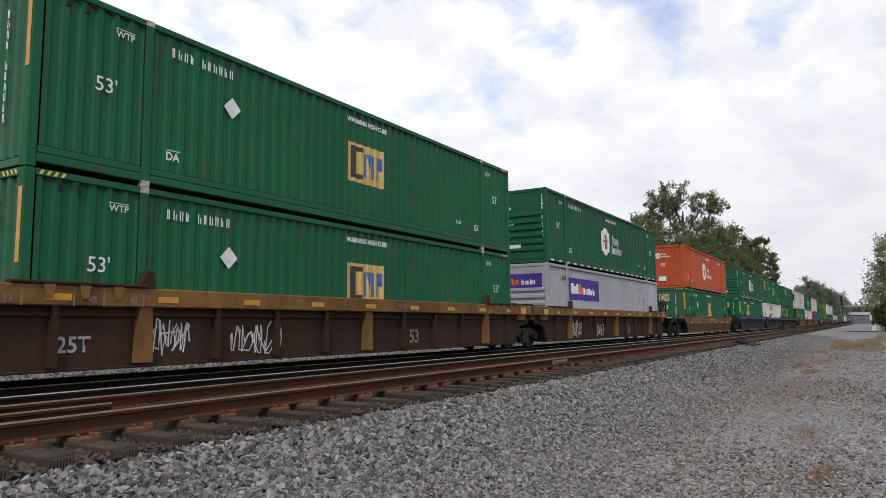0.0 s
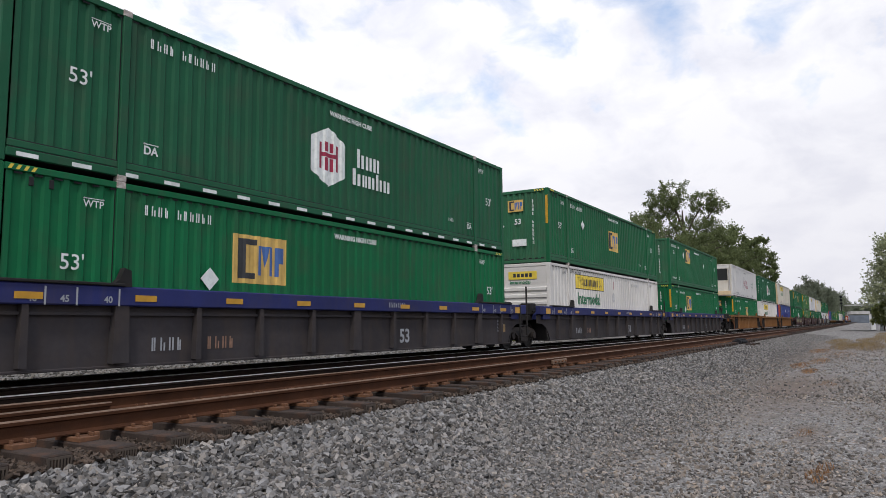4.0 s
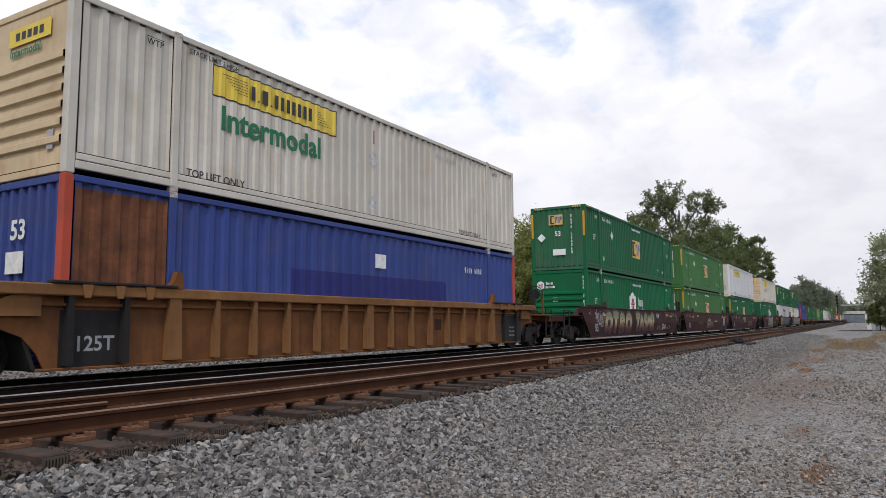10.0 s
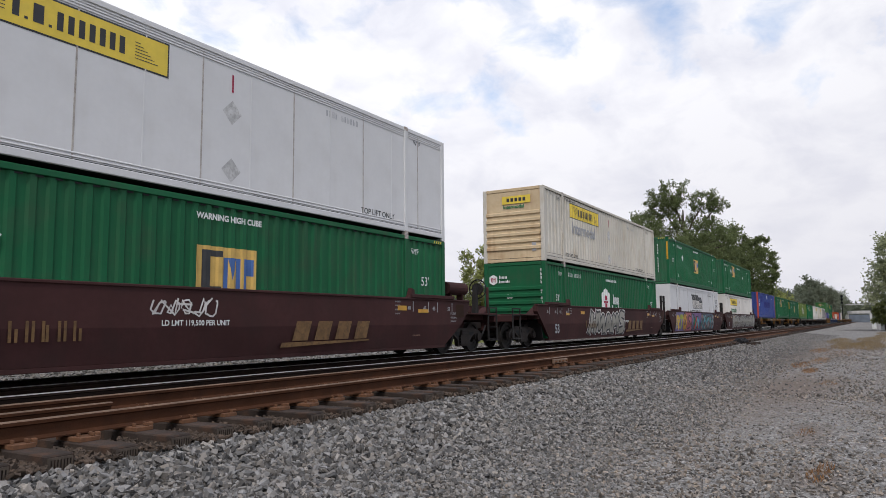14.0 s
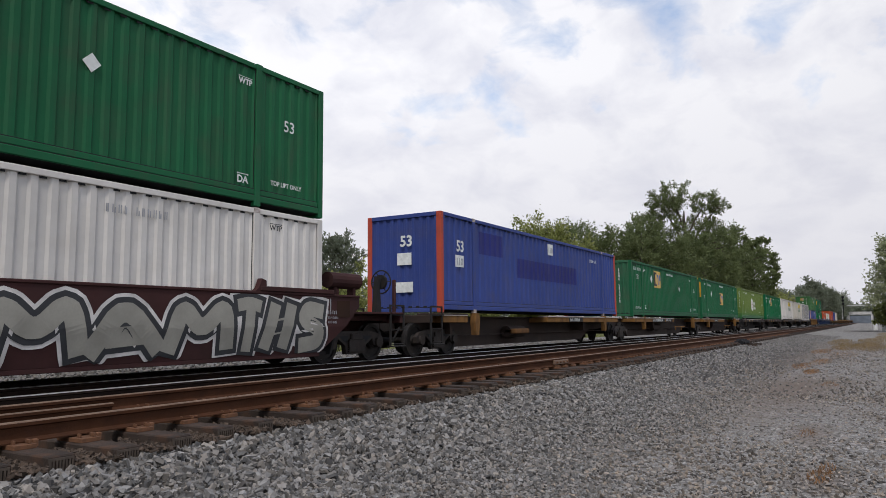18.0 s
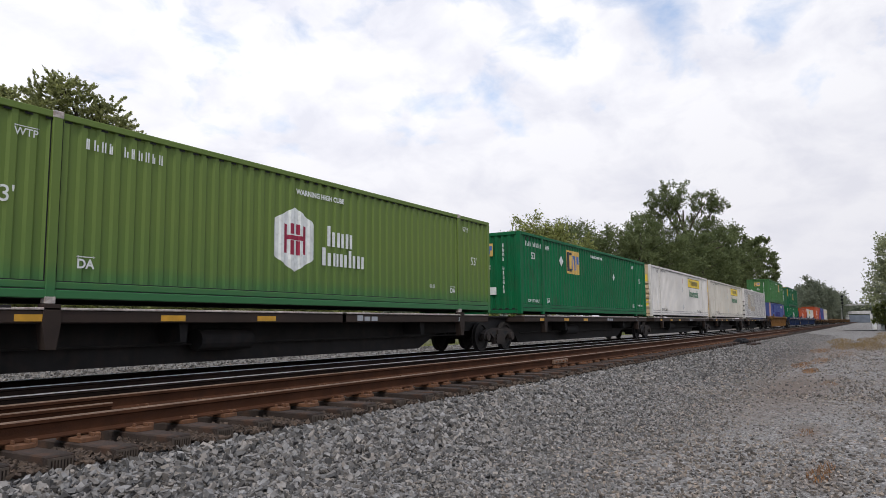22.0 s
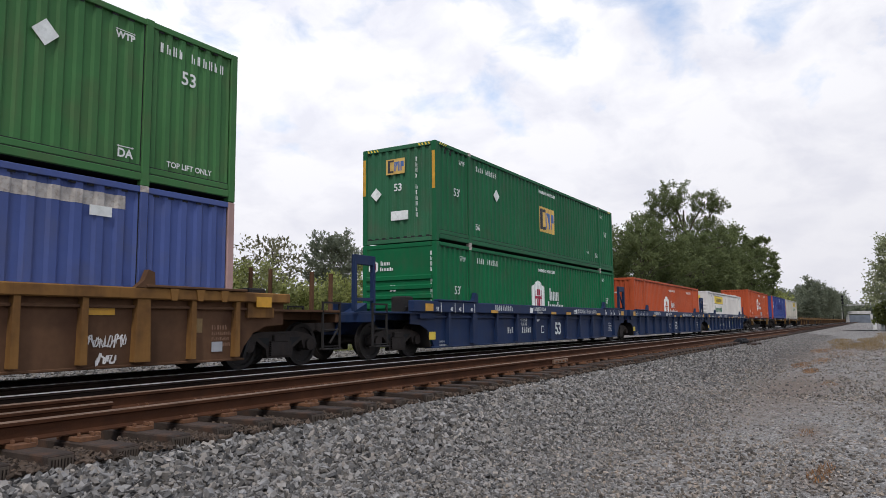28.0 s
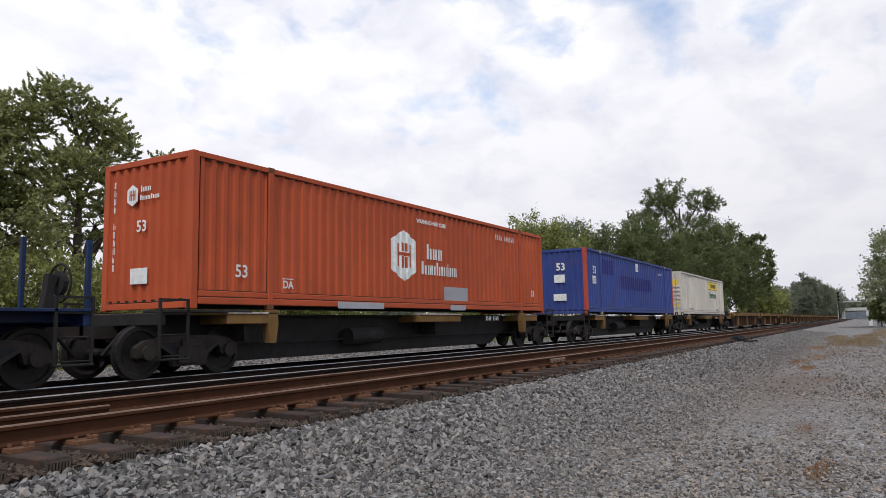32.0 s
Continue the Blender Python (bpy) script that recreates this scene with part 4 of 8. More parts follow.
def wheel_mesh():
    s = Shape()
    n = 24
    for side in (-1, 1):
        prof = [(0.06, 0.62), (0.14, 0.64), (0.33, 0.70), (0.37, 0.685), (0.39, 0.665), (0.48, 0.685), (0.485, 0.715), (0.460, 0.73), (0.455, 0.82), (0.38, 0.82), (0.36, 0.78), (0.16, 0.76), (0.14, 0.82), (0.06, 0.83)]
        k = len(s.v)
        for i in range(n):
            a = 2 * math.pi * i / n
            for r, y in prof:
                s.v.append((r * math.cos(a), side * y, r * math.sin(a)))
        m = len(prof)
        for i in range(n):
            j = (i + 1) % n
            for q in range(m - 1):
                f = (k + i * m + q, k + i * m + q + 1, k + j * m + q + 1, k + j * m + q)
                s.f.append(f if side > 0 else f[::-1])
        for i in range(5):
            a = 2 * math.pi * i / 5
            s.tube((0.25 * math.cos(a), side * 0.74, 0.25 * math.sin(a)), (0.25 * math.cos(a), side * 0.775, 0.25 * math.sin(a)), 0.035, 6)
    s.tube((0, -0.92, 0), (0, 0.92, 0), 0.075, 10)
    return s


CY = 1.43   # half width of a well car over its sill


BEND = 0.85   # height of the fold in a smooth car side


def tuck(z):
    """How far a smooth side has drawn in at height z."""
    return max(0.0, BEND - z) * 0.16


def well_unit(car, x, wall, sill, near, far, posts=True, loaded=True, strip=None, smooth=False, refl=True, dark_end=None, top=1.50, post_gap=1.52, low_wall=None, mid=1.19, pale_posts=False, black_ends=False):
    """One well: sills, walls with posts, floor, bulkheads and end platforms. near and far: reach of the platforms past the load."""
    dark_end = dark_end or wall
    a, b = x, x + L
    z_top, z_mid, z_low = top, mid, 0.215
    for sgn in (-1, 1):
        yo, yi = sgn * CY, sgn * (CY - 0.17)
        if smooth:
            o = [(a - 1.15, min(1.30, z_top - 0.1)), (a - 0.75, 0.92), (a - 0.67, BEND), (b + 0.67, BEND), (b + 0.75, 0.92), (b + 1.15, min(1.30, z_top - 0.1)), (b + 1.15, z_top), (a - 1.15, z_top)]
            part("side_wall", Shape().prism(o, min(yo, yi), max(yo, yi)), wall, car)
            s = Shape()
            low = [(a - 0.67, BEND), (a + 0.12, z_low + 0.08), (b - 0.12, z_low + 0.08), (b + 0.67, BEND)]
            for off in (0.0, 0.1):
                s.v += [(p, sgn * (CY - off - tuck(q)), q) for p, q in low]
            s.f += [(0, 1, 2, 3) if sgn < 0 else (3, 2, 1, 0), (7, 6, 5, 4) if sgn < 0 else (4, 5, 6, 7), (0, 4, 5, 1), (1, 5, 6, 2), (2, 6, 7, 3)]
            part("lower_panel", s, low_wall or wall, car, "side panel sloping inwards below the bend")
            part("top_sill", Shape().bev(a - 1.15, b + 1.15, min(sgn * (CY + 0.025), sgn * (CY - 0.12)), max(sgn * (CY + 0.025), sgn * (CY - 0.12)), z_top, z_top + 0.055, 0.012), sill, car)
            part("lower_flange", Shape().bev(a + 0.12, b - 0.12, min(sgn * (CY - 0.09), sgn * (CY - 0.4)), max(sgn * (CY - 0.09), sgn * (CY - 0.4)), z_low, z_low + 0.08, 0.01), wall, car)
        else:
            arch = ((0.18, z_low + 0.04), (0.30, 0.48), (0.52, 0.72), (0.85, 0.85), (1.35, 0.88), (1.35, z_mid))
            o = [(b + p, q) for p, q in arch] + [(a - p, q) for p, q in arch[::-1]]
            yw = sgn * (CY - 0.13)
            part("side_wall", Shape().prism(o, min(yw, yi), max(yw, yi)), wall, car)
            part("top_sill", Shape().bev(a - 1.4, b + 1.4, min(sgn * (CY + 0.02), yi), max(sgn * (CY + 0.02), yi), z_mid, z_top, 0.02), sill, car, "painted top sill")
            part("lower_flange", Shape().bev(a - 0.3, b + 0.3, min(sgn * (CY - 0.11), sgn * (CY - 0.35)), max(sgn * (CY - 0.11), sgn * (CY - 0.35)), z_low, z_low + 0.045, 0.01), wall, car)
            if sgn < 0 and posts:
                part("sill_ledge", Shape().bev(a - 0.6, b + 0.6, -CY + 0.07, -CY + 0.13, z_mid - 0.15, z_mid - 0.10, 0.006), wall, car)
            if posts and sgn < 0:
                n_post = round(12.15 / post_gap)
                for i in range(-1 if post_gap > 1.2 else -2, n_post + (2 if post_gap > 1.2 else 3)):
                    px_ = a + 2.0 + i * 12.15 / n_post
                    big = i in (0, n_post // 2, n_post)
                    w = 0.15 if big else 0.06
                    key = ("post", big, sgn, z_mid)
                    part("side_post", shared(key, lambda: Shape().prism([(-w, z_low + 0.08), (w, z_low + 0.08), (w * 0.8, z_mid), (-w * 0.8, z_mid)], min(sgn * (CY - 0.005), yw), max(sgn * (CY - 0.005), yw))),
                         CAR_BLACK if black_ends and not 0 <= i <= n_post else sill if pale_posts or strip and big else wall, car, "", (px_, 0, 0))
        if sgn < 0 and refl:
            for i in range(9):
                part("reflector", shared("reflector", lambda: Shape().box(-0.2, 0.2, -CY - 0.03, -CY - 0.022, 1.27, 1.37)), REFLECT_Y, car, "yellow reflective strip", (a + 0.5 + i * 1.9, 0, 0))
        for gx in (a + POST_X, b - POST_X):
            part("container_guide", shared(("guide", sgn, z_top), lambda: Shape().prism([(-0.2, z_top), (0.16, z_top), (0.14, z_top + 0.26), (0.02, z_top + 0.3), (-0.06, z_top + 0.12)],
                 min(sgn * (CY + 0.02), sgn * (CY - 0.1)), max(sgn * (CY + 0.02), sgn * (CY - 0.1)))), dark_end, car, "", (gx, 0, 0))
    part("well_floor", Shape().box(a - 0.3, b + 0.3, -CY + 0.26, CY - 0.26, 0.225, 0.30), CAR_BLACK, car)
    for e, reach, d in ((a, near, -1), (b, far, 1)):
        x0, x1 = e + d * 0.35, e + d * reach
        part("bulkhead", Shape().prism([(e + d * 0.28, 0.24), (e + d * 0.34, 0.24), (e + d * 0.62, 1.0), (e + d * 0.56, 1.0)], -CY + 0.15, CY - 0.15), CAR_BLACK, car)
        part("end_platform", Shape().bev(min(x0, x1), max(x0, x1), -0.95, 0.95, 0.98, 1.18, 0.02), dark_end, car)
        part("shear_plate", Shape().prism([(e + d * 0.3, 1.02), (e + d * 1.0, 1.02), (e + d * 1.0, 1.2), (e + d * 0.3, z_top)], -CY + 0.05, -0.9), sill if not smooth else wall, car)
        part("shear_plate", Shape().prism([(e + d * 0.3, 1.02), (e + d * 1.0, 1.02), (e + d * 1.0, 1.2), (e + d * 0.3, z_top)], 0.9, CY - 0.05), sill if not smooth else wall, car)
        if not smooth:
            if wall is not CAR_ORANGE:
                plate("reflector", min(e + d * 0.45, e + d * 0.85), max(e + d * 0.45, e + d * 0.85), 1.22, 1.42, REFLECT_Y, car, y=-CY - 0.024, label="amber reflective plate")
            for k in range(3 if strip else 0):
                gx = e - d * (0.35 + 0.55 * k)
                part("ledge_bracket", shared(("ledge_bracket", z_top), lambda: Shape().prism([(-0.09, z_top), (0.09, z_top), (0.05, z_top - 0.2), (-0.05, z_top - 0.2)], -CY - 0.045, -CY - 0.018)), sill, car, "", (gx, 0, 0))
            part("retainer_box", shared("retainer_box", lambda: Shape().bev(-0.22, 0.22, -1.0, -0.55, 1.18, 1.62, 0.03).tube((-0.35, -1.1, 1.3), (0.4, -1.1, 1.45), 0.03)), CAR_BLACK, car, "", (e + d * 0.95, 0, 0))
        part("side_ledge", Shape().bev(min(e + d * 0.2, e - d * 2.0), max(e + d * 0.2, e - d * 2.0), -CY - 0.05, -CY + 0.12, z_top + (0.057 if smooth else 0.004), z_top + (0.15 if smooth else 0.05), 0.01), CAR_BLACK if black_ends else dark_end, car)


def end_frame(car, x0, x1, y, z0, z1, colour, brace=False):
    """An upright steel frame that stands on the platform between two loads."""
    deep = 0.24 if colour is CAR_NAVY else 0.05
    f = part("end_frame", Shape().bev(min(x0, x1), max(x0, x1), y - 0.04, y + 0.04, z1 - 0.3 - deep, z1 - 0.3, 0.01) if deep < 0.1 else Shape().bev(min(x0, x1), max(x0, x1), y - 0.05, y + 0.05, z1 - deep, z1, 0.01), colour, car)
    for x in (x0, x1):
        part("upright", Shape().bev(x - 0.045, x + 0.045, y - 0.06, y + 0.06, z0, z1, 0.01), colour, f)
    part("cross_bar", Shape().bev(min(x0, x1), max(x0, x1), y - 0.04, y + 0.04, z0 + 0.25, z0 + 0.33, 0.008), colour, f)
    if brace:
        part("brace", Shape().tube((x0, y, z1 - 0.2), (x1, y, z0 + 0.4), 0.035, 6), colour, f)


def joint_ladder(car, x0, x1, y, colour, tall=2.0):
    """A ladder beside the joint of two units, with one stile run up as a grab post."""
    lad = part("ladder", Shape().bev(x0 - 0.03, x0 + 0.03, y - 0.025, y + 0.025, 0.42, 1.5, 0.008), colour, car)
    part("stile", Shape().bev(x1 - 0.03, x1 + 0.03, y - 0.025, y + 0.025, 0.42, tall, 0.008), colour, lad)
    for z in (0.45, 0.8, 1.15):
        part("rung", Shape().tube((x0, y, z), (x1, y, z), 0.018, 6), colour, lad)


def coupler_end(car, x, d, colour, brake=False, wheel_z=1.98, posts=2.05):
    """Draft gear, coupler, ladders, grab irons and a brake wheel at the end of a car. d: -1 near end, 1 far end."""
    at = lambda p, q: (min(x + d * p, x + d * q), max(x + d * p, x + d * q))
    part("draft_sill", Shape().bev(*at(0, 3.0), -0.22, 0.22, 0.62, 0.98, 0.02), colour, car)
    part("coupler", Shape().prism([(x + d * 3.0, 0.72), (x + d * 3.55, 0.70), (x + d * 3.72, 0.78), (x + d * 3.72, 0.95), (x + d * 3.0, 0.92)], -0.13, 0.13), STEEL, car)
    part("end_sill", Shape().bev(*at(2.95, 3.1), -1.35, 1.35, 0.92, 1.14, 0.015), colour, car)
    for y in (-1.38, 0.9):
        part("walkway", Shape().bev(*at(1.0, 3.08), y, y + 0.48, 1.14, 1.19, 0.008), colour, car)
    for y in (-1.36, 1.36):
        rim = [(2.48, 1.38), (2.48, 0.35), (2.525, 0.35), (2.525, 1.34), (3.055, 1.34), (3.055, 0.35), (3.1, 0.35), (3.1, 1.38)]
        lad = part("ladder", Shape().prism([(x + d * p, q) for p, q in rim], y - 0.02, y + 0.02), CAR_BLACK, car)
        for k in range(3 if y < 0 else 0):
            part("rung", Shape().tube((x + d * 3.08, y, 0.4 + k * 0.36), (x + d * 2.5, y, 0.4 + k * 0.36), 0.014, 6), CAR_BLACK, lad)
        part("step", Shape().bev(*at(2.5, 3.08), y - 0.1, y + 0.1, 0.33, 0.36, 0.006), CAR_BLACK, lad)
    for y in (-0.95, 0.95):
        for p in () if not posts else (3.25,) if brake else (2.6, 3.25):
            part("hand_post", Shape().bev(*at(p - 0.04, p + 0.04), y - 0.04, y + 0.04, 1.0, posts + (0.2 if y > 0 else 0.0), 0.01), colour, car)
    part("air_hose", Shape().tube((x + d * 3.1, -0.35, 0.8), (x + d * 3.45, -0.35, 0.42), 0.03), CAR_BLACK, car)
    if brake:
        st = part("brake_stand", Shape().prism([(x + d * 2.58, 1.18), (x + d * 2.80, 1.18), (x + d * 2.74, wheel_z - 0.1), (x + d * 2.82, wheel_z + 0.1), (x + d * 2.66, wheel_z + 0.14), (x + d * 2.64, wheel_z - 0.1)], -0.87, -0.73), CAR_BLACK, car)
        s = Shape()
        n = 18
        c0 = Vector((x + d * 2.88, -0.80, wheel_z))
        ring = [c0 + Vector((0, 0.3 * math.cos(2 * math.pi * i / n), 0.3 * math.sin(2 * math.pi * i / n))) for i in range(n)]
        for i in range(n):
            s.tube(ring[i], ring[(i + 1) % n], 0.02, 5)
        for i in range(0, n, 3):
            s.tube(c0, ring[i], 0.014, 5)
        s.tube(c0 - Vector((0.05, 0, 0)), c0 + Vector((0.03, 0, 0)), 0.19, 14)
        part("brake_wheel", s, CAR_BLACK, st)


def ticks(car, x, material, y, z=1.31, size=0.14, before=False):
    """Load lengths with tick marks near both ends of a unit."""
    for dx, word in ((-0.05, "53"), (0.72, "48"), (1.2, "45"), (1.9, "40"), (14.25, "40"), (15.0, "45"), (15.46, "48"), (16.26, "53")):
        write(word, size, x + dx - (0.24 if dx < 8 or before else -0.05), z - 0.07, material, car, y=y, bold=0.004)
        part("tick", shared(("tick", y), lambda: Shape().poly([(0, y, 0), (0.03, y, 0), (0.03, y, 0.27), (0, y, 0.27)])), material, car, "", (x + dx, 0, z - 0.12))


def data_lines(car, x, z, material, y, sizes=((6, 0.08), (10, 0.06), (9, 0.06), (10, 0.06))):
    for q, (n_, sz) in enumerate(sizes):
        marks(n_, sz, x, z - q * 0.1, material, car, y=y)


def tags(car, x, material, big="53", big_x=9.95, z=0.42, h=0.48, sill=True):
    """Painted sizes and data on the side of a well."""
    write(big, h, x + big_x, z, material, car, y=-CY + 0.118, bold=0.012)
    ticks(car, x, material, -CY - 0.024)
    data_lines(car, x + L - 0.62, 0.92, material, -CY + 0.118)
    if sill:
        marks(8, 0.12, x + 9.3, 1.29, material, car, y=-CY - 0.024)


def ribbon(pts, thick, y):
    """One flat unbroken stroke through points in x and z."""
    s = Shape()
    for i, (px_, pz) in enumerate(pts):
        (ax, az), (bx, bz) = pts[max(0, i - 1)], pts[min(len(pts) - 1, i + 1)]
        d = math.hypot(bx - ax, bz - az) or 1
        ox, oz = -(bz - az) / d * thick / 2, (bx - ax) / d * thick / 2
        dip = lambda q: tuck(q) if y < -CY else 0.0
        s.v += [(px_ + ox, y - 0.00005 * i + dip(pz + oz), pz + oz), (px_ - ox, y - 0.00005 * i + dip(pz - oz), pz - oz)]
        if i:
            s.f.append((2 * i - 2, 2 * i, 2 * i + 1, 2 * i - 1))
    return s


def scrawl(car, x, z, w, h, material, seed, n=5, thick=0.035, y=-CY - 0.008):
    """A looping line of spray paint."""
    r = random.Random(seed)
    pts = []
    for i in range(n):
        cx = x + w * (i + 0.5) / n
        a0, turns, rx, rz = r.uniform(0, 6), r.uniform(0.8, 1.5), w / n * r.uniform(0.4, 0.62), h * r.uniform(0.3, 0.5)
        for k in range(11):
            t = a0 + turns * 2 * math.pi * k / 10
            pts.append((cx + rx * math.cos(t) * (1 - 0.03 * k), z + h / 2 + rz * math.sin(t * r.choice((1, 1, 2)) + 0.4 * k * r.random())))
    s = ribbon(pts, thick, y)
    part("graffiti", s, material, car, "spray-painted scrawl")


def mural(car, pts, material, y, label=""):
    """A painted patch on a smooth car side, folded at the bend."""
    s = Shape()
    pts = clip(pts, 1, 0.305, False)
    for half in (clip(pts, 1, BEND, True), clip(pts, 1, BEND, False)):
        if len(half) > 2:
            s.poly([(p, y + tuck(q), q) for p, q in half])
    return part("graffiti", s, material, car, label)


# abstract mural strokes inside a unit square, each figure a few thick lines
FIGURES = {
    "arch": (((0.0, 0.0), (0.1, 0.95), (0.48, 0.4), (0.85, 1.0), (1.0, 0.02)),),
    "gate": (((0.0, 0.0), (0.3, 1.0)), ((0.72, 0.0), (0.95, 1.0)), ((0.18, 0.46), (0.82, 0.54))),
    "tent": (((0.0, 0.0), (0.45, 1.0), (1.0, 0.05)), ((0.22, 0.32), (0.75, 0.38))),
    "hook": (((0.95, 0.88), (0.3, 0.98), (0.12, 0.68), (0.8, 0.46), (0.86, 0.12), (0.08, 0.04)),),
    "ring": (((0.5, 0.0), (0.08, 0.2), (0.08, 0.8), (0.5, 0.98), (0.92, 0.8), (0.92, 0.2), (0.5, 0.0)),),
    "mast": (((-0.05, 0.92), (0.5, 0.98), (1.02, 0.9)), ((0.56, 0.95), (0.42, 0.0))),
    "fork": (((0.05, 0.0), (0.12, 1.0)), ((0.12, 0.95), (0.85, 0.85), (0.75, 0.52), (0.15, 0.45)), ((0.4, 0.48), (1.0, 0.0))),
    "spur": (((0.0, 1.0), (0.2, 0.1), (0.75, 0.9), (1.0, 0.0)),),
}


def smooth_line(pts, step=0.07):
    """A line through points with its corners cut and short even steps."""
    for _ in range(2):
        cut = [pts[0]]
        for (ax, az), (bx, bz) in zip(pts, pts[1:]):
            cut += [(ax + (bx - ax) * 0.2, az + (bz - az) * 0.2), (ax + (bx - ax) * 0.8, az + (bz - az) * 0.8)]
        pts = cut + [pts[-1]]
    out = [pts[0]]
    for (ax, az), (bx, bz) in zip(pts, pts[1:]):
        n = max(1, math.ceil(math.hypot(bx - ax, bz - az) / step))
        out += [(ax + (bx - ax) * k / n, az + (bz - az) * k / n) for k in range(1, n + 1)]
    return out


def figure(car, shape, x, z, w, h, fill, edge, y, thick=0.26, halo=None, lean=0.0):
    """One mural figure: pale halo, dark outline and filled strokes, folded over the bend of the side."""
    layers = ([(0.15, halo, 0.0)] if halo else []) + [(0.09, edge, 0.003), (0.0, fill, 0.006)]
    for grow, material, lift in layers:
        s = Shape()
        for line in FIGURES[shape]:
            pts = smooth_line([(x + p * w + lean * (q - 0.5), z + q * h) for p, q in line])
            for k, sign in ((0, 1), (-1, -1)):
                (ax, az), (bx, bz) = pts[k], pts[k + sign]
                d = math.hypot(ax - bx, az - bz) or 1
                pts[k] = (ax + (ax - bx) / d * grow, az + (az - bz) / d * grow)
            r = ribbon([(p, min(1.47, max(0.32, q))) for p, q in pts], thick + 2 * grow, y - lift)
            k = len(s.v)
            s.v += [(vx, vy, min(1.485, max(0.305, vz))) for vx, vy, vz in r.v]
            s.f += [tuple(k + i for i in f) for f in r.f]
        part("graffiti", s, material, car, "painted mural figure" if material is fill else "")


def figures(car, names, spans, z, h, fills, edge, y=-CY - 0.006, thick=0.26, halo=None, seed=1):
    r = random.Random(seed)
    for i, (name, (a, b)) in enumerate(zip(names, spans)):
        t = min(thick, (b - a) * 0.3)
        figure(car, name, a + t / 2, z + t / 2, b - a - t, h - t + r.uniform(-0.06, 0.0), fills[i % len(fills)], edge, y - 0.0008 * i, t, halo, r.uniform(-0.05, 0.16))


def faded(name, stops, rough=0.6):
    """Sprayed paint that blends from colour to colour with height."""
    m = mat(name, stops[0][1], rough, 0, 0.2)
    nt = m.node_tree
    n, l = nt.nodes.new, nt.links.new
    sep, r, rg = n("ShaderNodeSeparateXYZ"), n("ShaderNodeMapRange"), n("ShaderNodeValToRGB")
    tc, ns, ad = n("ShaderNodeTexCoord"), n("ShaderNodeTexNoise"), n("ShaderNodeMath")
    l(tc.outputs["Object"], sep.inputs[0])
    l(tc.outputs["Object"], ns.inputs["Vector"])
    ns.inputs["Scale"].default_value = 3.0
    ad.operation = "MULTIPLY_ADD"
    ad.inputs[1].default_value = 0.18
    l(ns.outputs[0], ad.inputs[0])
    l(sep.outputs[2], ad.inputs[2])
    r.inputs[1].default_value, r.inputs[2].default_value = 0.3, 1.6
    l(ad.outputs[0], r.inputs[0])
    e = rg.color_ramp.elements
    e[0].position, e[0].color = stops[0][0], (*stops[0][1], 1)
    e[1].position, e[1].color = stops[-1][0], (*stops[-1][1], 1)
    for p, c in stops[1:-1]:
        e.new(p).color = (*c, 1)
    l(r.outputs[0], rg.inputs[0])
    l(rg.outputs[0], nt.nodes["Principled BSDF"].inputs["Base Color"])
    return m


LIME = faded("sun_bleached_green_paint", ((0.0, (0.025, 0.13, 0.04)), (0.16, (0.055, 0.145, 0.034)), (0.34, (0.092, 0.158, 0.029)), (1.0, (0.112, 0.170, 0.029))))


def cloudy(name, stops, scale=2.2):
    """Sprayed paint that drifts between colours in soft patches."""
    m = mat(name, stops[0][1], 0.6, 0, 0.2)
    nt = m.node_tree
    n, l = nt.nodes.new, nt.links.new
    tc, ns, rg = n("ShaderNodeTexCoord"), n("ShaderNodeTexNoise"), n("ShaderNodeValToRGB")
    l(tc.outputs["Object"], ns.inputs["Vector"])
    ns.inputs["Scale"].default_value, ns.inputs["Detail"].default_value = scale, 1.5
    e = rg.color_ramp.elements
    e[0].position, e[0].color = stops[0][0], (*stops[0][1], 1)
    e[1].position, e[1].color = stops[-1][0], (*stops[-1][1], 1)
    for p, c in stops[1:-1]:
        e.new(p).color = (*c, 1)
    l(ns.outputs[0], rg.inputs[0])
    l(rg.outputs[0], nt.nodes["Principled BSDF"].inputs["Base Color"])
    return m


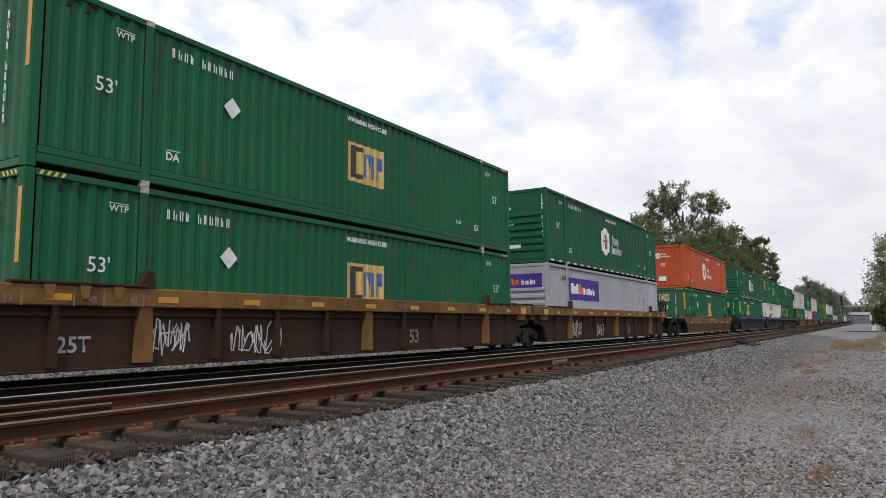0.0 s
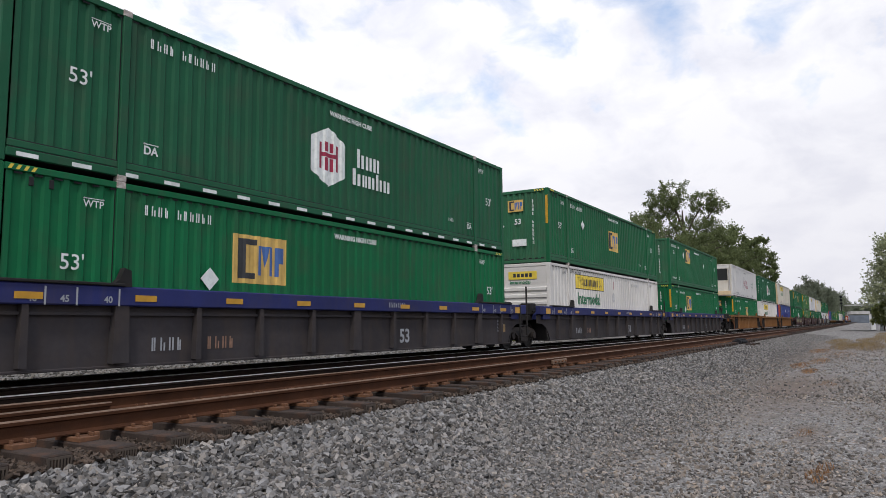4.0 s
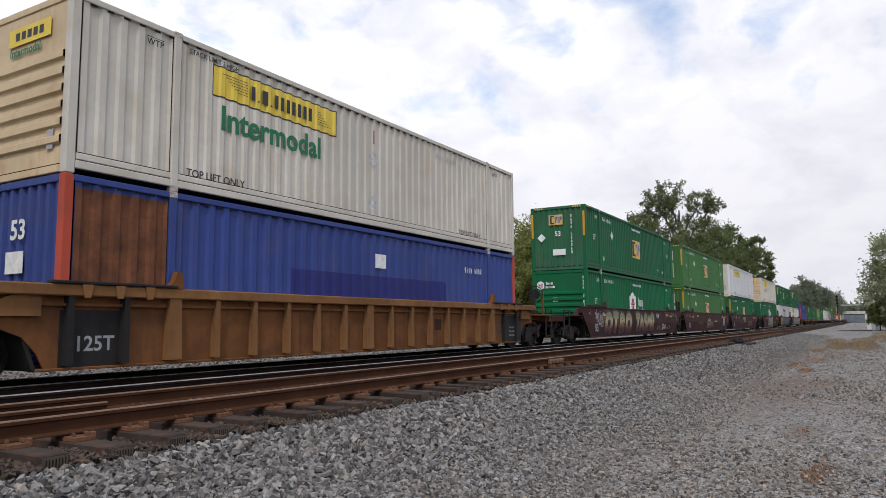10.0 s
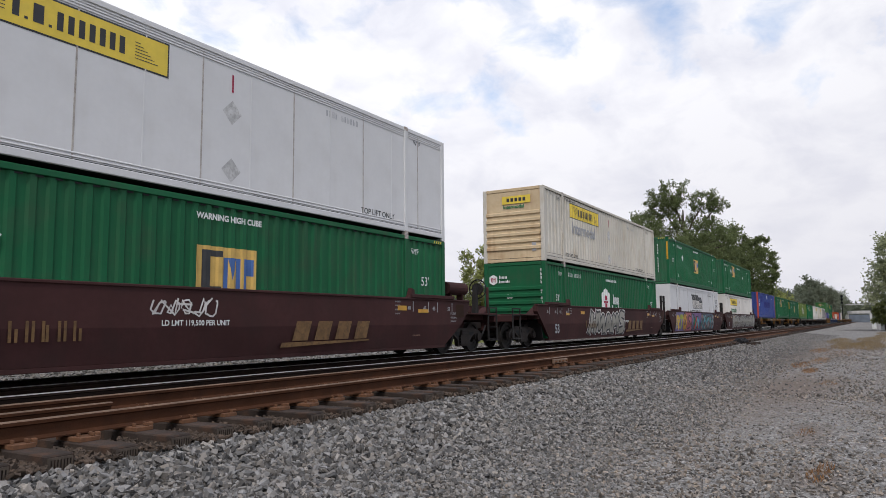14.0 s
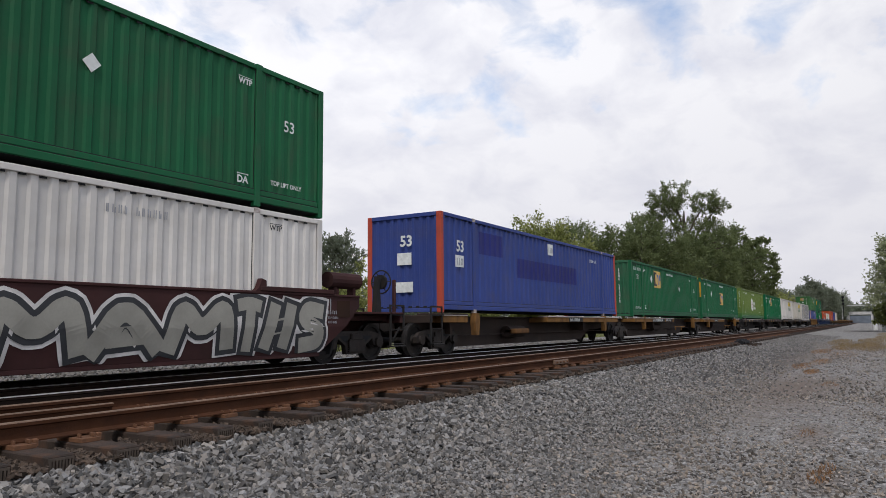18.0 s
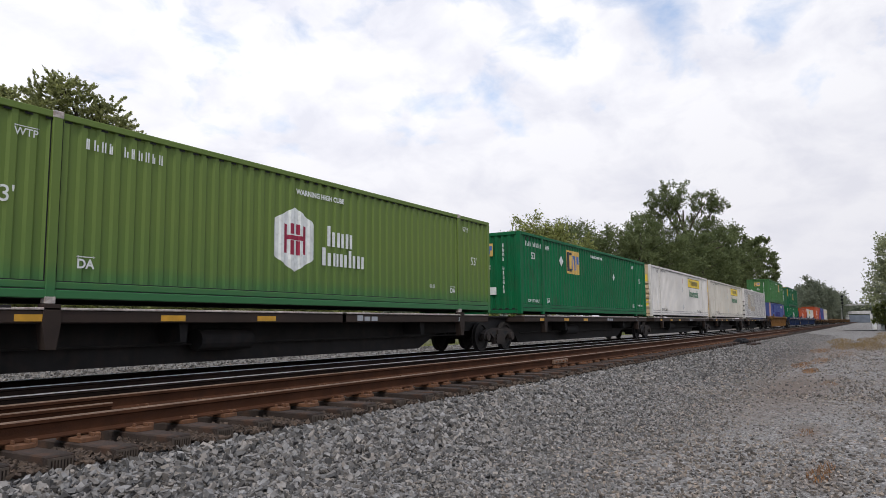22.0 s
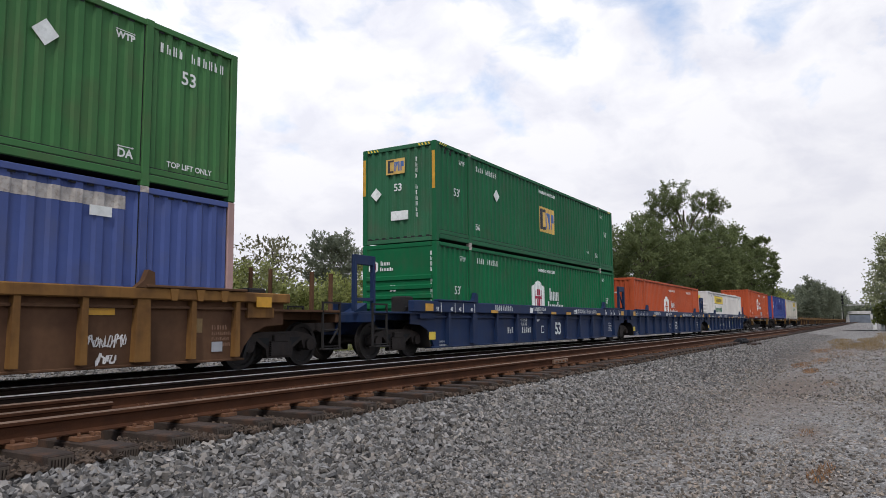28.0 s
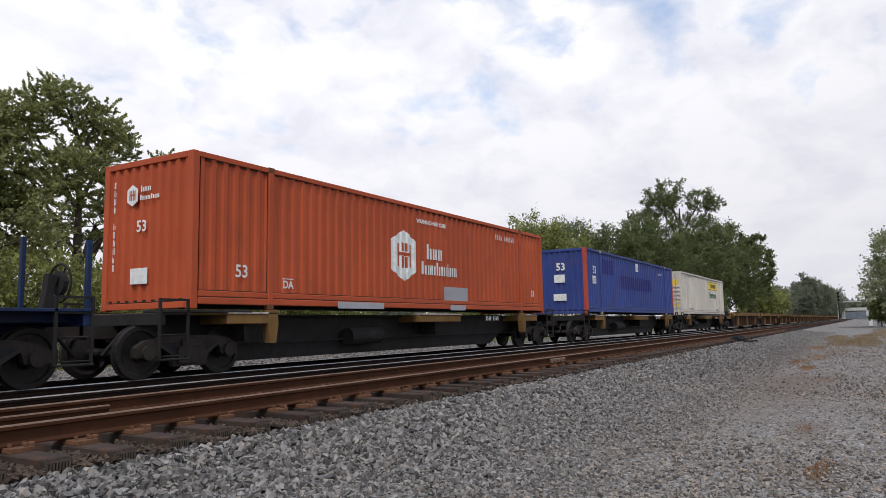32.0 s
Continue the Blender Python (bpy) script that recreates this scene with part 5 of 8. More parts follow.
def spine_unit(car, x, beam, pad, near=0.2, far=0.2, long_arm=False, single=False, far_arm=False):
    """A centre beam with side arms and low pads that carry one container."""
    a, b = x, x + L
    o = [(a - near, 1.08), (a - near, 0.7), (a + 0.75, 0.6), (a + 1.15, 0.2), (b - 3.2, 0.2), (b - 2.2, 0.6), (b + far, 0.7), (b + far, 1.08)]
    part("centre_beam", Shape().prism(o, -0.62, 0.62), beam, car)
    part("beam_flange", Shape().bev(a - near, b + far, -0.75, 0.75, 1.08, 1.13, 0.01), beam, car)
    arms = ((a + 4.45, 4.35), (b - 3.9, 3.6)) if long_arm else ((a + 0.7, 0.7), (b - 4.35, 4.33)) if far_arm else ((a + 4.3, 4.2), (b - 0.75, 0.75))
    if single:
        arms = ((a + 1.45, 0.65), (a + 8.6, 1.1), (b - 1.45, 0.65))
        part("end_deck", Shape().bev(a - 0.55, a + 0.88, -1.3, 1.3, 1.10, 1.15, 0.01), pad, car)
    for cx, w in arms:
        for sgn in (-1, 1):
            part("side_arm", Shape().bev(cx - w, cx + w, min(sgn * 1.36, sgn * 0.6), max(sgn * 1.36, sgn * 0.6), 0.93, 1.12, 0.015), pad, car, "painted side arm")
            part("arm_top", Shape().bev(cx - w, cx + w, min(sgn * 1.38, sgn * 1.0), max(sgn * 1.38, sgn * 1.0), 1.122, 1.16, 0.008), FITTING, car)
            part("gusset", Shape().prism([(cx - 0.1, 0.93), (cx + 0.1, 0.93), (cx + 0.06, 0.6), (cx - 0.06, 0.6)], min(sgn * 1.2, sgn * 0.62), max(sgn * 1.2, sgn * 0.62)), beam, car)
    for cx in (a + POST_X, b - POST_X):
        for sgn in (-1, 1):
            part("pedestal", Shape().prism([(cx - 0.12, 1.21), (cx - 0.14, 0.93), (cx - 0.08, 0.55), (cx + 0.08, 0.55), (cx + 0.14, 0.93), (cx + 0.12, 1.21)], min(sgn * 1.38, sgn * 1.2), max(sgn * 1.38, sgn * 1.2)), pad, car)
    part("air_tank", Shape().tube((a + 5.0, -0.85, 0.62), (a + 6.3, -0.85, 0.62), 0.2, 14), beam, car)
    part("brake_rod", Shape().tube((a + 1.0, -0.75, 0.55), (b - 1.0, -0.75, 0.55), 0.02, 6), beam, car)
    for cx in (a + 1.7, a + 4.1, a + 6.3) if long_arm else ():
        plate("reflector", cx - 0.25, cx + 0.25, 0.96, 1.06, REFLECT_Y, car, y=-1.362)


# ---- the train: how far along the track each load stands at the start, metres ----
OFF = [5.52, 24.98, 48.57, 72.33, 92.47, 112.00, 135.61, 155.07, 174.77, 198.40, 217.96, 237.45, 260.97, 280.54, 299.93, 321.16, 340.01, 357.54, 376.26, 394.74, 412.12, 429.47, 446.82,
       468.18, 491.73, 511.22, 530.81, 551.94, 573.01, 591.67]
TRACK_Y = 11.57
# metres run at each whole second
RUN = [0.0, 16.64, 33.39, 50.26, 67.24, 84.24, 101.19, 118.09, 134.92, 151.74, 168.59, 185.47, 202.39, 219.32, 236.25, 253.19, 270.13, 287.09, 304.08, 321.09, 338.13, 355.19, 372.27,
       389.36, 406.46, 423.57, 440.67, 457.77, 474.87, 491.97, 509.09, 526.22, 543.38]
MOVERS, WHEELS = [], []
ZB, ZT, ZS = 0.305, 3.206, 1.212


def build_loads():
    emp(0, ZB), emp(0, ZT)
    grey_multi(1, ZB), hub_green(1, ZT)
    emp(2, ZB), hub_orange(2, ZT)
    emp(3, ZB, "R", GREEN_KELLY), hub_green(3, ZT)
    hunt(4, ZB), emp(4, ZT)
    emp(5, ZB, "R", GREEN_KELLY), emp(5, ZT, "Q")
    emp(6, ZB, "P", GREEN_KELLY), reefer(6, ZT)
    hunt(7, ZB), hub_green(7, ZT)
    blue_box(8, ZB, 1), hunt(8, ZT, CREAM, end_mat=TAN_END)
    hub_green(9, ZB, GREEN_KELLY, False, True), emp(9, ZT)
    emp(10, ZB, "P", GREEN_OLD), emp(10, ZT, "P", GREEN_OLD)
    emp(11, ZB), hunt(11, ZT, WHITE_COOL, 3.08, False, "flat", CREAM, True)
    hub_green(12, ZB, GREEN, False, True), hunt(12, ZT, CREAM, end_mat=TAN_END, word_mat=LETTER_GY)
    prime_box(13, ZB), emp(13, ZT)
    hunt(14, ZB), emp(14, ZT + 0.03, "Q")
    blue_box(15, ZS)
    emp(16, ZS, "Q"), emp(17, ZS, "P"), hub_green(18, ZS, LIME, False), emp(19, ZS, "Q", GREEN_KELLY)
    hunt(20, ZS, logo_x=9.7, doors=True, end_mat=TAN_END), hunt(21, ZS, CREAM, logo_x=9.7, doors=True, end_mat=TAN_END), ribbed_white(22, ZS)
    blue_box(23, ZB, 2), emp(23, ZT, "QR", GREEN_OLD)
    hub_green(24, ZB, GREEN_KELLY, False, True), emp(24, ZT)
    hub_orange(25, ZB, True)
    hunt(26, ZB)
    hub_orange(27, ZS, False, True), blue_box(28, ZS), hunt(29, ZS, CREAM, logo_x=9.7, doors=True)


def car_of(first, label):
    c = thing("rail_car", label, "freight car", "cars of the train")
    MOVERS.append((c, first, 0.0))
    return c


def build_wells(units, label, wall, sill, brake_first=True, wheel_z=1.98, posts=2.05, **more):
    car = car_of(units[0], label)
    base = OFF[units[0]]
    for i, u in enumerate(units):
        x = OFF[u] - base
        half = lambda p, q: (OFF[q] - OFF[p] - L) / 2
        near = 3.0 if i == 0 else half(units[i - 1], u)
        far = 3.0 if i == len(units) - 1 else half(u, units[i + 1])
        well_unit(car, x, wall, sill, near, far, **more)
        if i == 0:
            truck(car, x - 1.55)
            coupler_end(car, x, -1, more.get("dark_end") or wall, posts=0)
        else:
            truck(car, x - near)
        if i == len(units) - 1:
            truck(car, x + L + 1.55)
            coupler_end(car, x + L, 1, more.get("dark_end") or wall, brake_first, wheel_z, posts)
    return car, [OFF[u] - base for u in units]


def build_spines(units, label, beam, pad):
    car = car_of(units[0], label)
    base = OFF[units[0]]
    for i, u in enumerate(units):
        x = OFF[u] - base
        near = 0.6 if i == 0 else (OFF[u] - OFF[units[i - 1]] - L) / 2
        far = 0.6 if i == len(units) - 1 else (OFF[units[i + 1]] - OFF[u] - L) / 2
        spine_unit(car, x, beam, pad, near, far, pad is CAR_SOOT, len(units) == 1, u == 15)
        truck(car, x + 0.25 if i == 0 else x - near)
        if i == len(units) - 1:
            truck(car, x + L - 0.25)
            coupler_end(car, x + L - 2.4, 1, beam, posts=0)
        if i == 0:
            coupler_end(car, x + 2.4, -1, beam, False, posts=0)
    return car, [OFF[u] - base for u in units]


def build_cars():
    car, xs = build_wells([0, 1], "rust-brown articulated well car with dirty yellow top sills", CAR_BROWN, CAR_YELLOW, strip=True)
    for x in xs:
        tags(car, x, LETTER_RU)
    scrawl(car, 1.9, 0.3, 1.1, 0.75, GRAF_W, 3, y=-CY + 0.118, thick=0.028), scrawl(car, 3.9, 0.3, 1.4, 0.7, GRAF_W, 4, y=-CY + 0.118, thick=0.028)
    scrawl(car, xs[1] + 2.3, 0.25, 1.2, 0.8, GRAF_W, 5, y=-CY + 0.118, thick=0.028), scrawl(car, xs[1] + 5.1, 0.3, 1.3, 0.6, GRAF_W, 6, y=-CY + 0.118, thick=0.028)
    write("125T", 0.34, 0.4, 0.5, LETTER_GY, car, y=-CY + 0.118)
    # lower panel's paint is darkened for shade below the bend, besides rust
    car, xs = build_wells([2], "tan-yellow smooth-sided well car with orange reflectors", CAR_TAN, CAR_TAN, smooth=True, dark_end=CAR_BLACK, top=1.28, refl=False, low_wall=CAR_RUSTY_SHADED)
    for dx in (0.78, 3.49, 7.3, 9.6, 12.2, 14.6):
        plate("reflector", dx, dx + 0.46, 0.88, 0.98, REFLECT_Y, car, y=-CY - 0.004, label="yellow reflective strip")
    marks(9, 0.22, 4.11, 0.9, LETTER_DK, car, y=-CY - 0.006, gap=(3,))
    plate("placard", 0.3, 0.7, 1.0, 1.24, CAR_GREY, car, y=-CY - 0.004), data_lines(car, 14.9, 0.75, LETTER_DK, -CY + 0.01)
    flat_shape("placard", [(7.1, 1.22), (7.4, 1.04), (9.3, 1.04), (9.7, 1.22)], CREAM_WORN, car, -CY - 0.004)
    car, xs = build_wells([3, 4, 5], "dark grey articulated well car with blue top sills", CAR_GREY, CAR_BLUE, strip=None, dark_end=CAR_BLACK)
    for x in xs:
        tags(car, x, LETTER_GY)
        if x:
            joint_ladder(car, x - 3.15, x - 2.6, -CY - 0.02, CAR_BLACK, 2.15)
        plate("label_plate", x + L - 0.25, x + L - 0.05, 0.6, 0.85, CREAM_WORN, car, y=-CY + 0.118, label="small worn yellow label")
        marks(4, 0.22, x + 2.64, 0.46, LETTER_GY, car, y=-CY + 0.118), marks(4, 0.22, x + 3.81, 0.46, LETTER_RU, car, y=-CY + 0.118)
    car, xs = build_wells([6, 7, 8], "rusty orange-brown articulated well car with ribbed sides", CAR_ORANGE, CAR_OCHRE, strip=True, refl=False, post_gap=0.97, mid=1.32, pale_posts=True, black_ends=True)
    for x in xs:
        if x:
            joint_ladder(car, x - 2.65, x - 2.1, -CY - 0.02, CAR_ORANGE, 1.5)
        write("53", 0.46, x + 14.62, 0.58, LETTER_DK, car, y=-CY + 0.120, bold=0.012)
        for p0, p1 in ((0.02, 1.04), (L - 0.78, L + 0.36)):
            plate("dark_panel", x + p0, x + p1, 0.22, 1.12, CAR_BLACK, car, y=-CY + 0.123, label="black painted panel")
        write("125T", 0.32, x + 0.25, 0.5, LETTER_GY, car, y=-CY + 0.114)
        for q in range(3):
            marks(9, 0.07, x + L - 0.6, 0.7 - q * 0.13, LETTER_GY, car, y=-CY + 0.114)
        write("53", 0.12, x + L - 0.05, 1.0, LETTER_GY, car, y=-CY + 0.114)
        plate("faded_block", x + 10.75, x + 11.1, 0.7, 1.0, CAR_BROWN, car, y=-CY + 0.123)
    MURAL = [faded("mural_fade", ((0.10, (0.03, 0.012, 0.011)), (0.30, (0.13, 0.026, 0.022)), (0.46, (0.36, 0.26, 0.13)), (0.58, (0.40, 0.33, 0.19)), (0.74, (0.20, 0.20, 0.105)), (1.0, (0.17, 0.17, 0.09))))]
    SILVER = [mat("mural_silver", (0.31, 0.30, 0.26), 0.5, 0.1, 0.2)]
    BRIGHT = [mat("mural_purple", (0.16, 0.08, 0.22), 0.6, 0, 0.3), mat("mural_yellow", (0.55, 0.36, 0.03), 0.6, 0, 0.3), mat("mural_rose", (0.36, 0.10, 0.13), 0.6, 0, 0.3),
              mat("mural_violet", (0.15, 0.12, 0.26), 0.6, 0, 0.3), mat("mural_red", (0.45, 0.05, 0.03), 0.6, 0, 0.3), mat("mural_teal", (0.08, 0.28, 0.34), 0.6, 0, 0.3)]
    for units in ([9, 10, 11], [12, 13, 14]):
        car, xs = build_wells(units, "maroon smooth-sided articulated well car with graffiti", CAR_MAROON, CAR_MAROON, smooth=True, dark_end=CAR_MAROON, refl=False)
        for k, x in enumerate(xs):
            logo, ld = ((9.95, 8.6), (6.85, 9.8), (9.75, 6.6))[k]
            write("53", 0.46, x + 0.47, 0.50, LETTER_GY, car, y=-CY - 0.006, bold=0.014)
            ticks(car, x, LETTER_GY, -CY - 0.006, before=True)
            data_lines(car, x + 16.2, 1.12, LETTER_GY, -CY - 0.006, ((5, 0.08), (9, 0.05), (8, 0.05))), data_lines(car, x + 13.45, 1.42, LETTER_GY, -CY - 0.006, ((8, 0.04), (8, 0.04), (9, 0.04), (7, 0.04)))
            data_lines(car, x + 14.3, 0.66, LETTER_RU, -CY + 0.032, ((9, 0.05), (11, 0.04))), data_lines(car, x + 2.05, 1.42, LETTER_GY, -CY - 0.006, ((8, 0.04), (8, 0.04), (8, 0.04)))
            plate("tack_board", x + 16.5, x + 16.95, 1.05, 1.42, CAR_BROWN, car, y=-CY - 0.004, label="brown tack board")
            plate("reflector", x + 1.65, x + 2.0, 1.17, 1.26, REFLECT_Y, car, y=-CY - 0.008), plate("reflector", x + 14.5, x + 15.0, 1.17, 1.26, REFLECT_Y, car, y=-CY - 0.008)
            plate("reflector", x + 3.3, x + 3.75, 1.22, 1.34, REFLECT_Y, car, y=-CY - 0.008)
            plate("reflector", x + L - 2.6, x + L - 2.2, 1.22, 1.34, REFLECT_Y, car, y=-CY - 0.008)
            write("LD LMT 119,500 PER UNIT", 0.13, x + ld, 0.88, LETTER, car, y=-CY - 0.008, bold=0.003)
            if units[0] == 9 and k or units[0] == 12 and k == 0:
                for k2 in range(4):
                    bx = x + logo + k2 * 0.68
                    flat_shape("logo_mark", [(bx, 0.55), (bx + 0.46, 0.55), (bx + 0.6, 0.95), (bx + 0.14, 0.95)], GOLD, car, -CY - 0.008)
                flat_shape("logo_mark", [(x + logo - 0.35, 0.42), (x + logo + 2.6, 0.5), (x + logo + 2.6, 0.53), (x + logo - 0.3, 0.52)], GOLD, car, -CY - 0.008)
            marks(6, 0.3, x + 3.9, 0.66, GOLD, car, y=-CY - 0.008)
        end = xs[-1] + L
        tank = part("air_reservoir", Shape().tube((end + 0.6, -0.92, 1.92), (end + 1.7, -0.92, 1.92), 0.19, 14).mesh("air_reservoir"), CAR_MAROON, car, "brown air reservoir lying on the end platform")
        for dx in (0.8, 1.5):
            part("bracket", Shape().bev(end + dx - 0.05, end + dx + 0.05, -1.02, -0.82, 1.18, 1.76, 0.01), CAR_MAROON, tank)
        if units[0] == 9:
            for k in (1, 2):
                end_frame(car, xs[k] - 2.4, xs[k] - 1.75, -1.3, 0.45, 2.2, CAR_BLACK)
            figures(car, ("ring", "mast", "fork", "ring"), ((1.85, 3.1), (3.0, 4.1), (4.1, 5.1), (5.1, 6.3)), 0.27, 1.18, MURAL, LETTER_DK, thick=0.34, seed=11)
            figures(car, ("mast", "tent", "hook", "arch", "fork"), ((6.9, 7.9), (7.7, 8.6), (8.5, 9.3), (9.2, 10.1), (10.0, 10.8)), 0.34, 1.1, MURAL, LETTER_DK, thick=0.3, seed=12)
            scrawl(car, 0.6, 0.6, 1.2, 0.8, GRAF_W, 21, thick=0.022), scrawl(car, 12.6, 0.4, 0.9, 0.4, GRAF_W, 22, thick=0.026), scrawl(car, 11.4, 0.42, 1.0, 0.3, LETTER_RU, 26, thick=0.022), scrawl(car, 13.7, 0.42, 0.9, 0.3, LETTER_RU, 27, thick=0.022), scrawl(car, 11.2, 1.05, 0.7, 0.36, GRAF_W, 28, thick=0.018)
            scrawl(car, xs[1] + 7.4, 0.5, 1.0, 0.7, GRAF_W, 23), scrawl(car, xs[1] + 14.0, 0.5, 0.9, 0.8, GRAF_W, 24), scrawl(car, xs[2] + 6.4, 1.0, 1.4, 0.4, GRAF_W, 25)
        else:
            for k in (1, 2):
                end_frame(car, xs[k] - 2.4, xs[k] - 1.75, -1.3, 0.45, 2.4, CAR_BLACK)
            figures(car, ("gate", "spur", "tent", "arch", "hook"), ((4.3, 5.5), (5.4, 6.5), (6.4, 7.5), (7.4, 8.5), (8.4, 9.5)), 0.3, 1.15, SILVER, LETTER_DK, halo=GRAF_W, seed=13)
            bright_mural(car, xs[1], BRIGHT)
            figures(car, ("fork", "tent", "spur", "gate", "mast", "spur", "arch", "tent", "arch", "mast", "gate", "hook"),
                    [(xs[2] + a, xs[2] + b) for a, b in ((2.6, 3.8), (3.7, 4.9), (4.9, 6.2), (6.2, 7.9), (8.0, 8.6), (8.5, 9.1), (9.0, 10.7), (10.5, 12.1), (12.0, 13.6), (13.5, 14.3), (14.2, 15.2), (15.1, 16.2))],
                    0.27, 1.2, SILVER, LETTER_DK, thick=0.32, halo=GRAF_W, seed=15)
    car, xs = build_spines([15, 16, 17], "yellow three-unit spine car with grimy brown beam", CAR_SOOT, CAR_YELLOW)
    for k, x in enumerate(xs):
        px_ = 9.7 if k == 0 else 4.2
        if k == 1:
            plate("name_patch", x + 3.5, x + 6.25, 0.945, 1.115, CAR_BLACK, car, y=-1.362, label="black lettered patch")
            write("53' ALL PURPOSE SPINE CAR", 0.17, x + 3.58, 0.968, LETTER, car, y=-1.370, bold=0.003)
            px_ = 6.5
        plate("number_patch", x + px_, x + px_ + 1.55, 0.945, 1.115, CAR_BLACK, car, y=-1.362, label="black number patch")
        marks(11, 0.13, x + px_ + 0.08, 0.965, LETTER, car, y=-1.370, gap=(4,))
        if k == 0:
            part("tool_box", Shape().bev(x + 5.0, x + 6.1, -1.25, -0.8, 0.55, 0.72, 0.03), CAR_RUSTY_SHADED, car)
            continue
        part("hanging_bar", Shape().bev(x + 9.2, x + 12.0, -1.25, -1.19, 0.60, 0.66, 0.008).bev(x + 9.4, x + 9.46, -1.24, -1.2, 0.42, 0.60, 0.006).bev(x + 10.9, x + 11.0, -1.24, -1.2, 0.4, 0.60, 0.006), CAR_YELLOW, car)
    car, xs = build_spines([18, 19, 20, 21, 22], "black five-unit spine car with sooty side arms", CAR_BLACK, CAR_SOOT)
    for x in xs:
        name_bars_y(car, x + 9.2, 0.965, (0.22, 0.22, 0.24), 0.13, LETTER_GY)
        write("53", 0.17, x + L - 2.2, 0.96, LETTER_GY, car, y=-1.37)
    car, xs = build_wells([23], "rusty tan well car with yellow posts and sills and graffiti", CAR_DUST, CAR_YELLOW, strip=True, brake_first=False, refl=False, post_gap=1.0, mid=1.31, pale_posts=True)
    data_lines(car, L - 0.5, 0.8, LETTER_RU, -CY + 0.118)
    for dx in (1.0, 5.4, 9.6, 11.4, 13.25):
        plate("reflector", dx, dx + 0.45, 1.05, 1.16, REFLECT_Y, car, y=-CY + 0.118, label="yellow reflective strip")
    scrawl(car, 13.22, 0.52, 0.7, 0.24, GRAF_W, 31, 6, y=-CY + 0.115, thick=0.022), scrawl(car, 13.4, 0.26, 0.35, 0.2, GRAF_W, 32, 3, y=-CY + 0.115, thick=0.03)
    scrawl(car, 10.55, 0.45, 0.6, 0.5, CAR_BLACK, 33, 2, y=-CY + 0.115, thick=0.018), scrawl(car, 9.6, 0.5, 0.6, 0.4, CAR_BLACK, 34, 2, y=-CY + 0.115, thick=0.02)
    plate("label_plate", L - 1.0, L - 0.72, 0.75, 1.0, CREAM_WORN, car, y=-CY + 0.118), plate("label_plate", L - 0.5, L - 0.25, 0.4, 0.58, LETTER_GY, car, y=-CY + 0.116)
    car, xs = build_wells([24, 25, 26], "navy blue articulated well car with ribbed sides", CAR_NAVY, CAR_NAVY, dark_end=CAR_NAVY, refl=False, wheel_z=1.6, posts=2.3)
    end_frame(car, -3.2, -2.45, -0.9, 1.2, 2.58, CAR_NAVY), end_frame(car, xs[1] + L + 0.92, xs[1] + L + 1.72, -1.2, 1.2, 2.62, CAR_NAVY, True), end_frame(car, xs[0] + L + 0.92, xs[0] + L + 1.72, -1.2, 1.2, 2.62, CAR_NAVY, True)
    for k, x in enumerate(xs):
        yw, ysill = -CY + 0.118, -CY - 0.024
        write("53", 0.62, x + 8.58, 0.46, LETTER, car, y=yw, bold=0.016)
        ticks(car, x, LETTER, ysill)
        data_lines(car, x + L - 1.1, 0.8, LETTER, yw), data_lines(car, x + 0.1, 0.36, LETTER, yw, ((8, 0.05), (11, 0.05)))
        if k != 1:
            marks(3, 0.2, x + 4.45, 0.55, LETTER, car, y=yw), marks(5, 0.2, x + 5.6, 0.55, LETTER, car, y=yw)
        if k == 0:
            marks(7, 0.1, x + 5.5, 0.94, LETTER, car, y=yw), marks(7, 0.1, x + 5.5, 0.8, LETTER, car, y=yw)
            write("PER UNIT", 0.11, x + 6.65, 0.94, LETTER, car, y=yw, bold=0.003)
        plate("stencil_box", x + 7.25, x + 7.51, 0.52, 0.78, LETTER, car, y=yw + 0.002), plate("stencil_box", x + 7.28, x + 7.48, 0.55, 0.75, CAR_NAVY, car, y=yw - 0.004)
        plate("reflector", x + 0.1 - 0.55, x - 0.12, 0.45, 0.66, PANEL_YB, car, y=yw)
        marks(10, 0.17, x + 3.3, 1.28, LETTER, car, y=ysill)
        flat_shape("logo_mark", [(x + 5.95, 1.24), (x + 6.2, 1.22), (x + 6.25, 1.4), (x + 6.0, 1.42)], LETTER, car, ysill), marks(11, 0.13, x + 6.3, 1.31, LETTER, car, y=ysill), marks(11, 0.06, x + 6.6, 1.22, LETTER, car, y=ysill)
        for q in range(3):
            plate("logo_mark", x + 10.27, x + 10.52, 1.25 + q * 0.055, 1.28 + q * 0.055, LETTER, car, y=ysill + 0.004)
        flat_shape("logo_mark", [(x + 10.54, 1.24), (x + 10.66, 1.24), (x + 10.66, 1.41), (x + 10.54, 1.41)], LETTER, car, ysill), marks(18, 0.16, x + 10.8, 1.26, LETTER, car, y=ysill, gap=(7, 12))
        for q in (3.0, 7.9, 9.45, 13.05):
            plate("reflector", x + q, x + q + 0.48, 1.2, 1.29, REFLECT_Y, car, y=ysill)
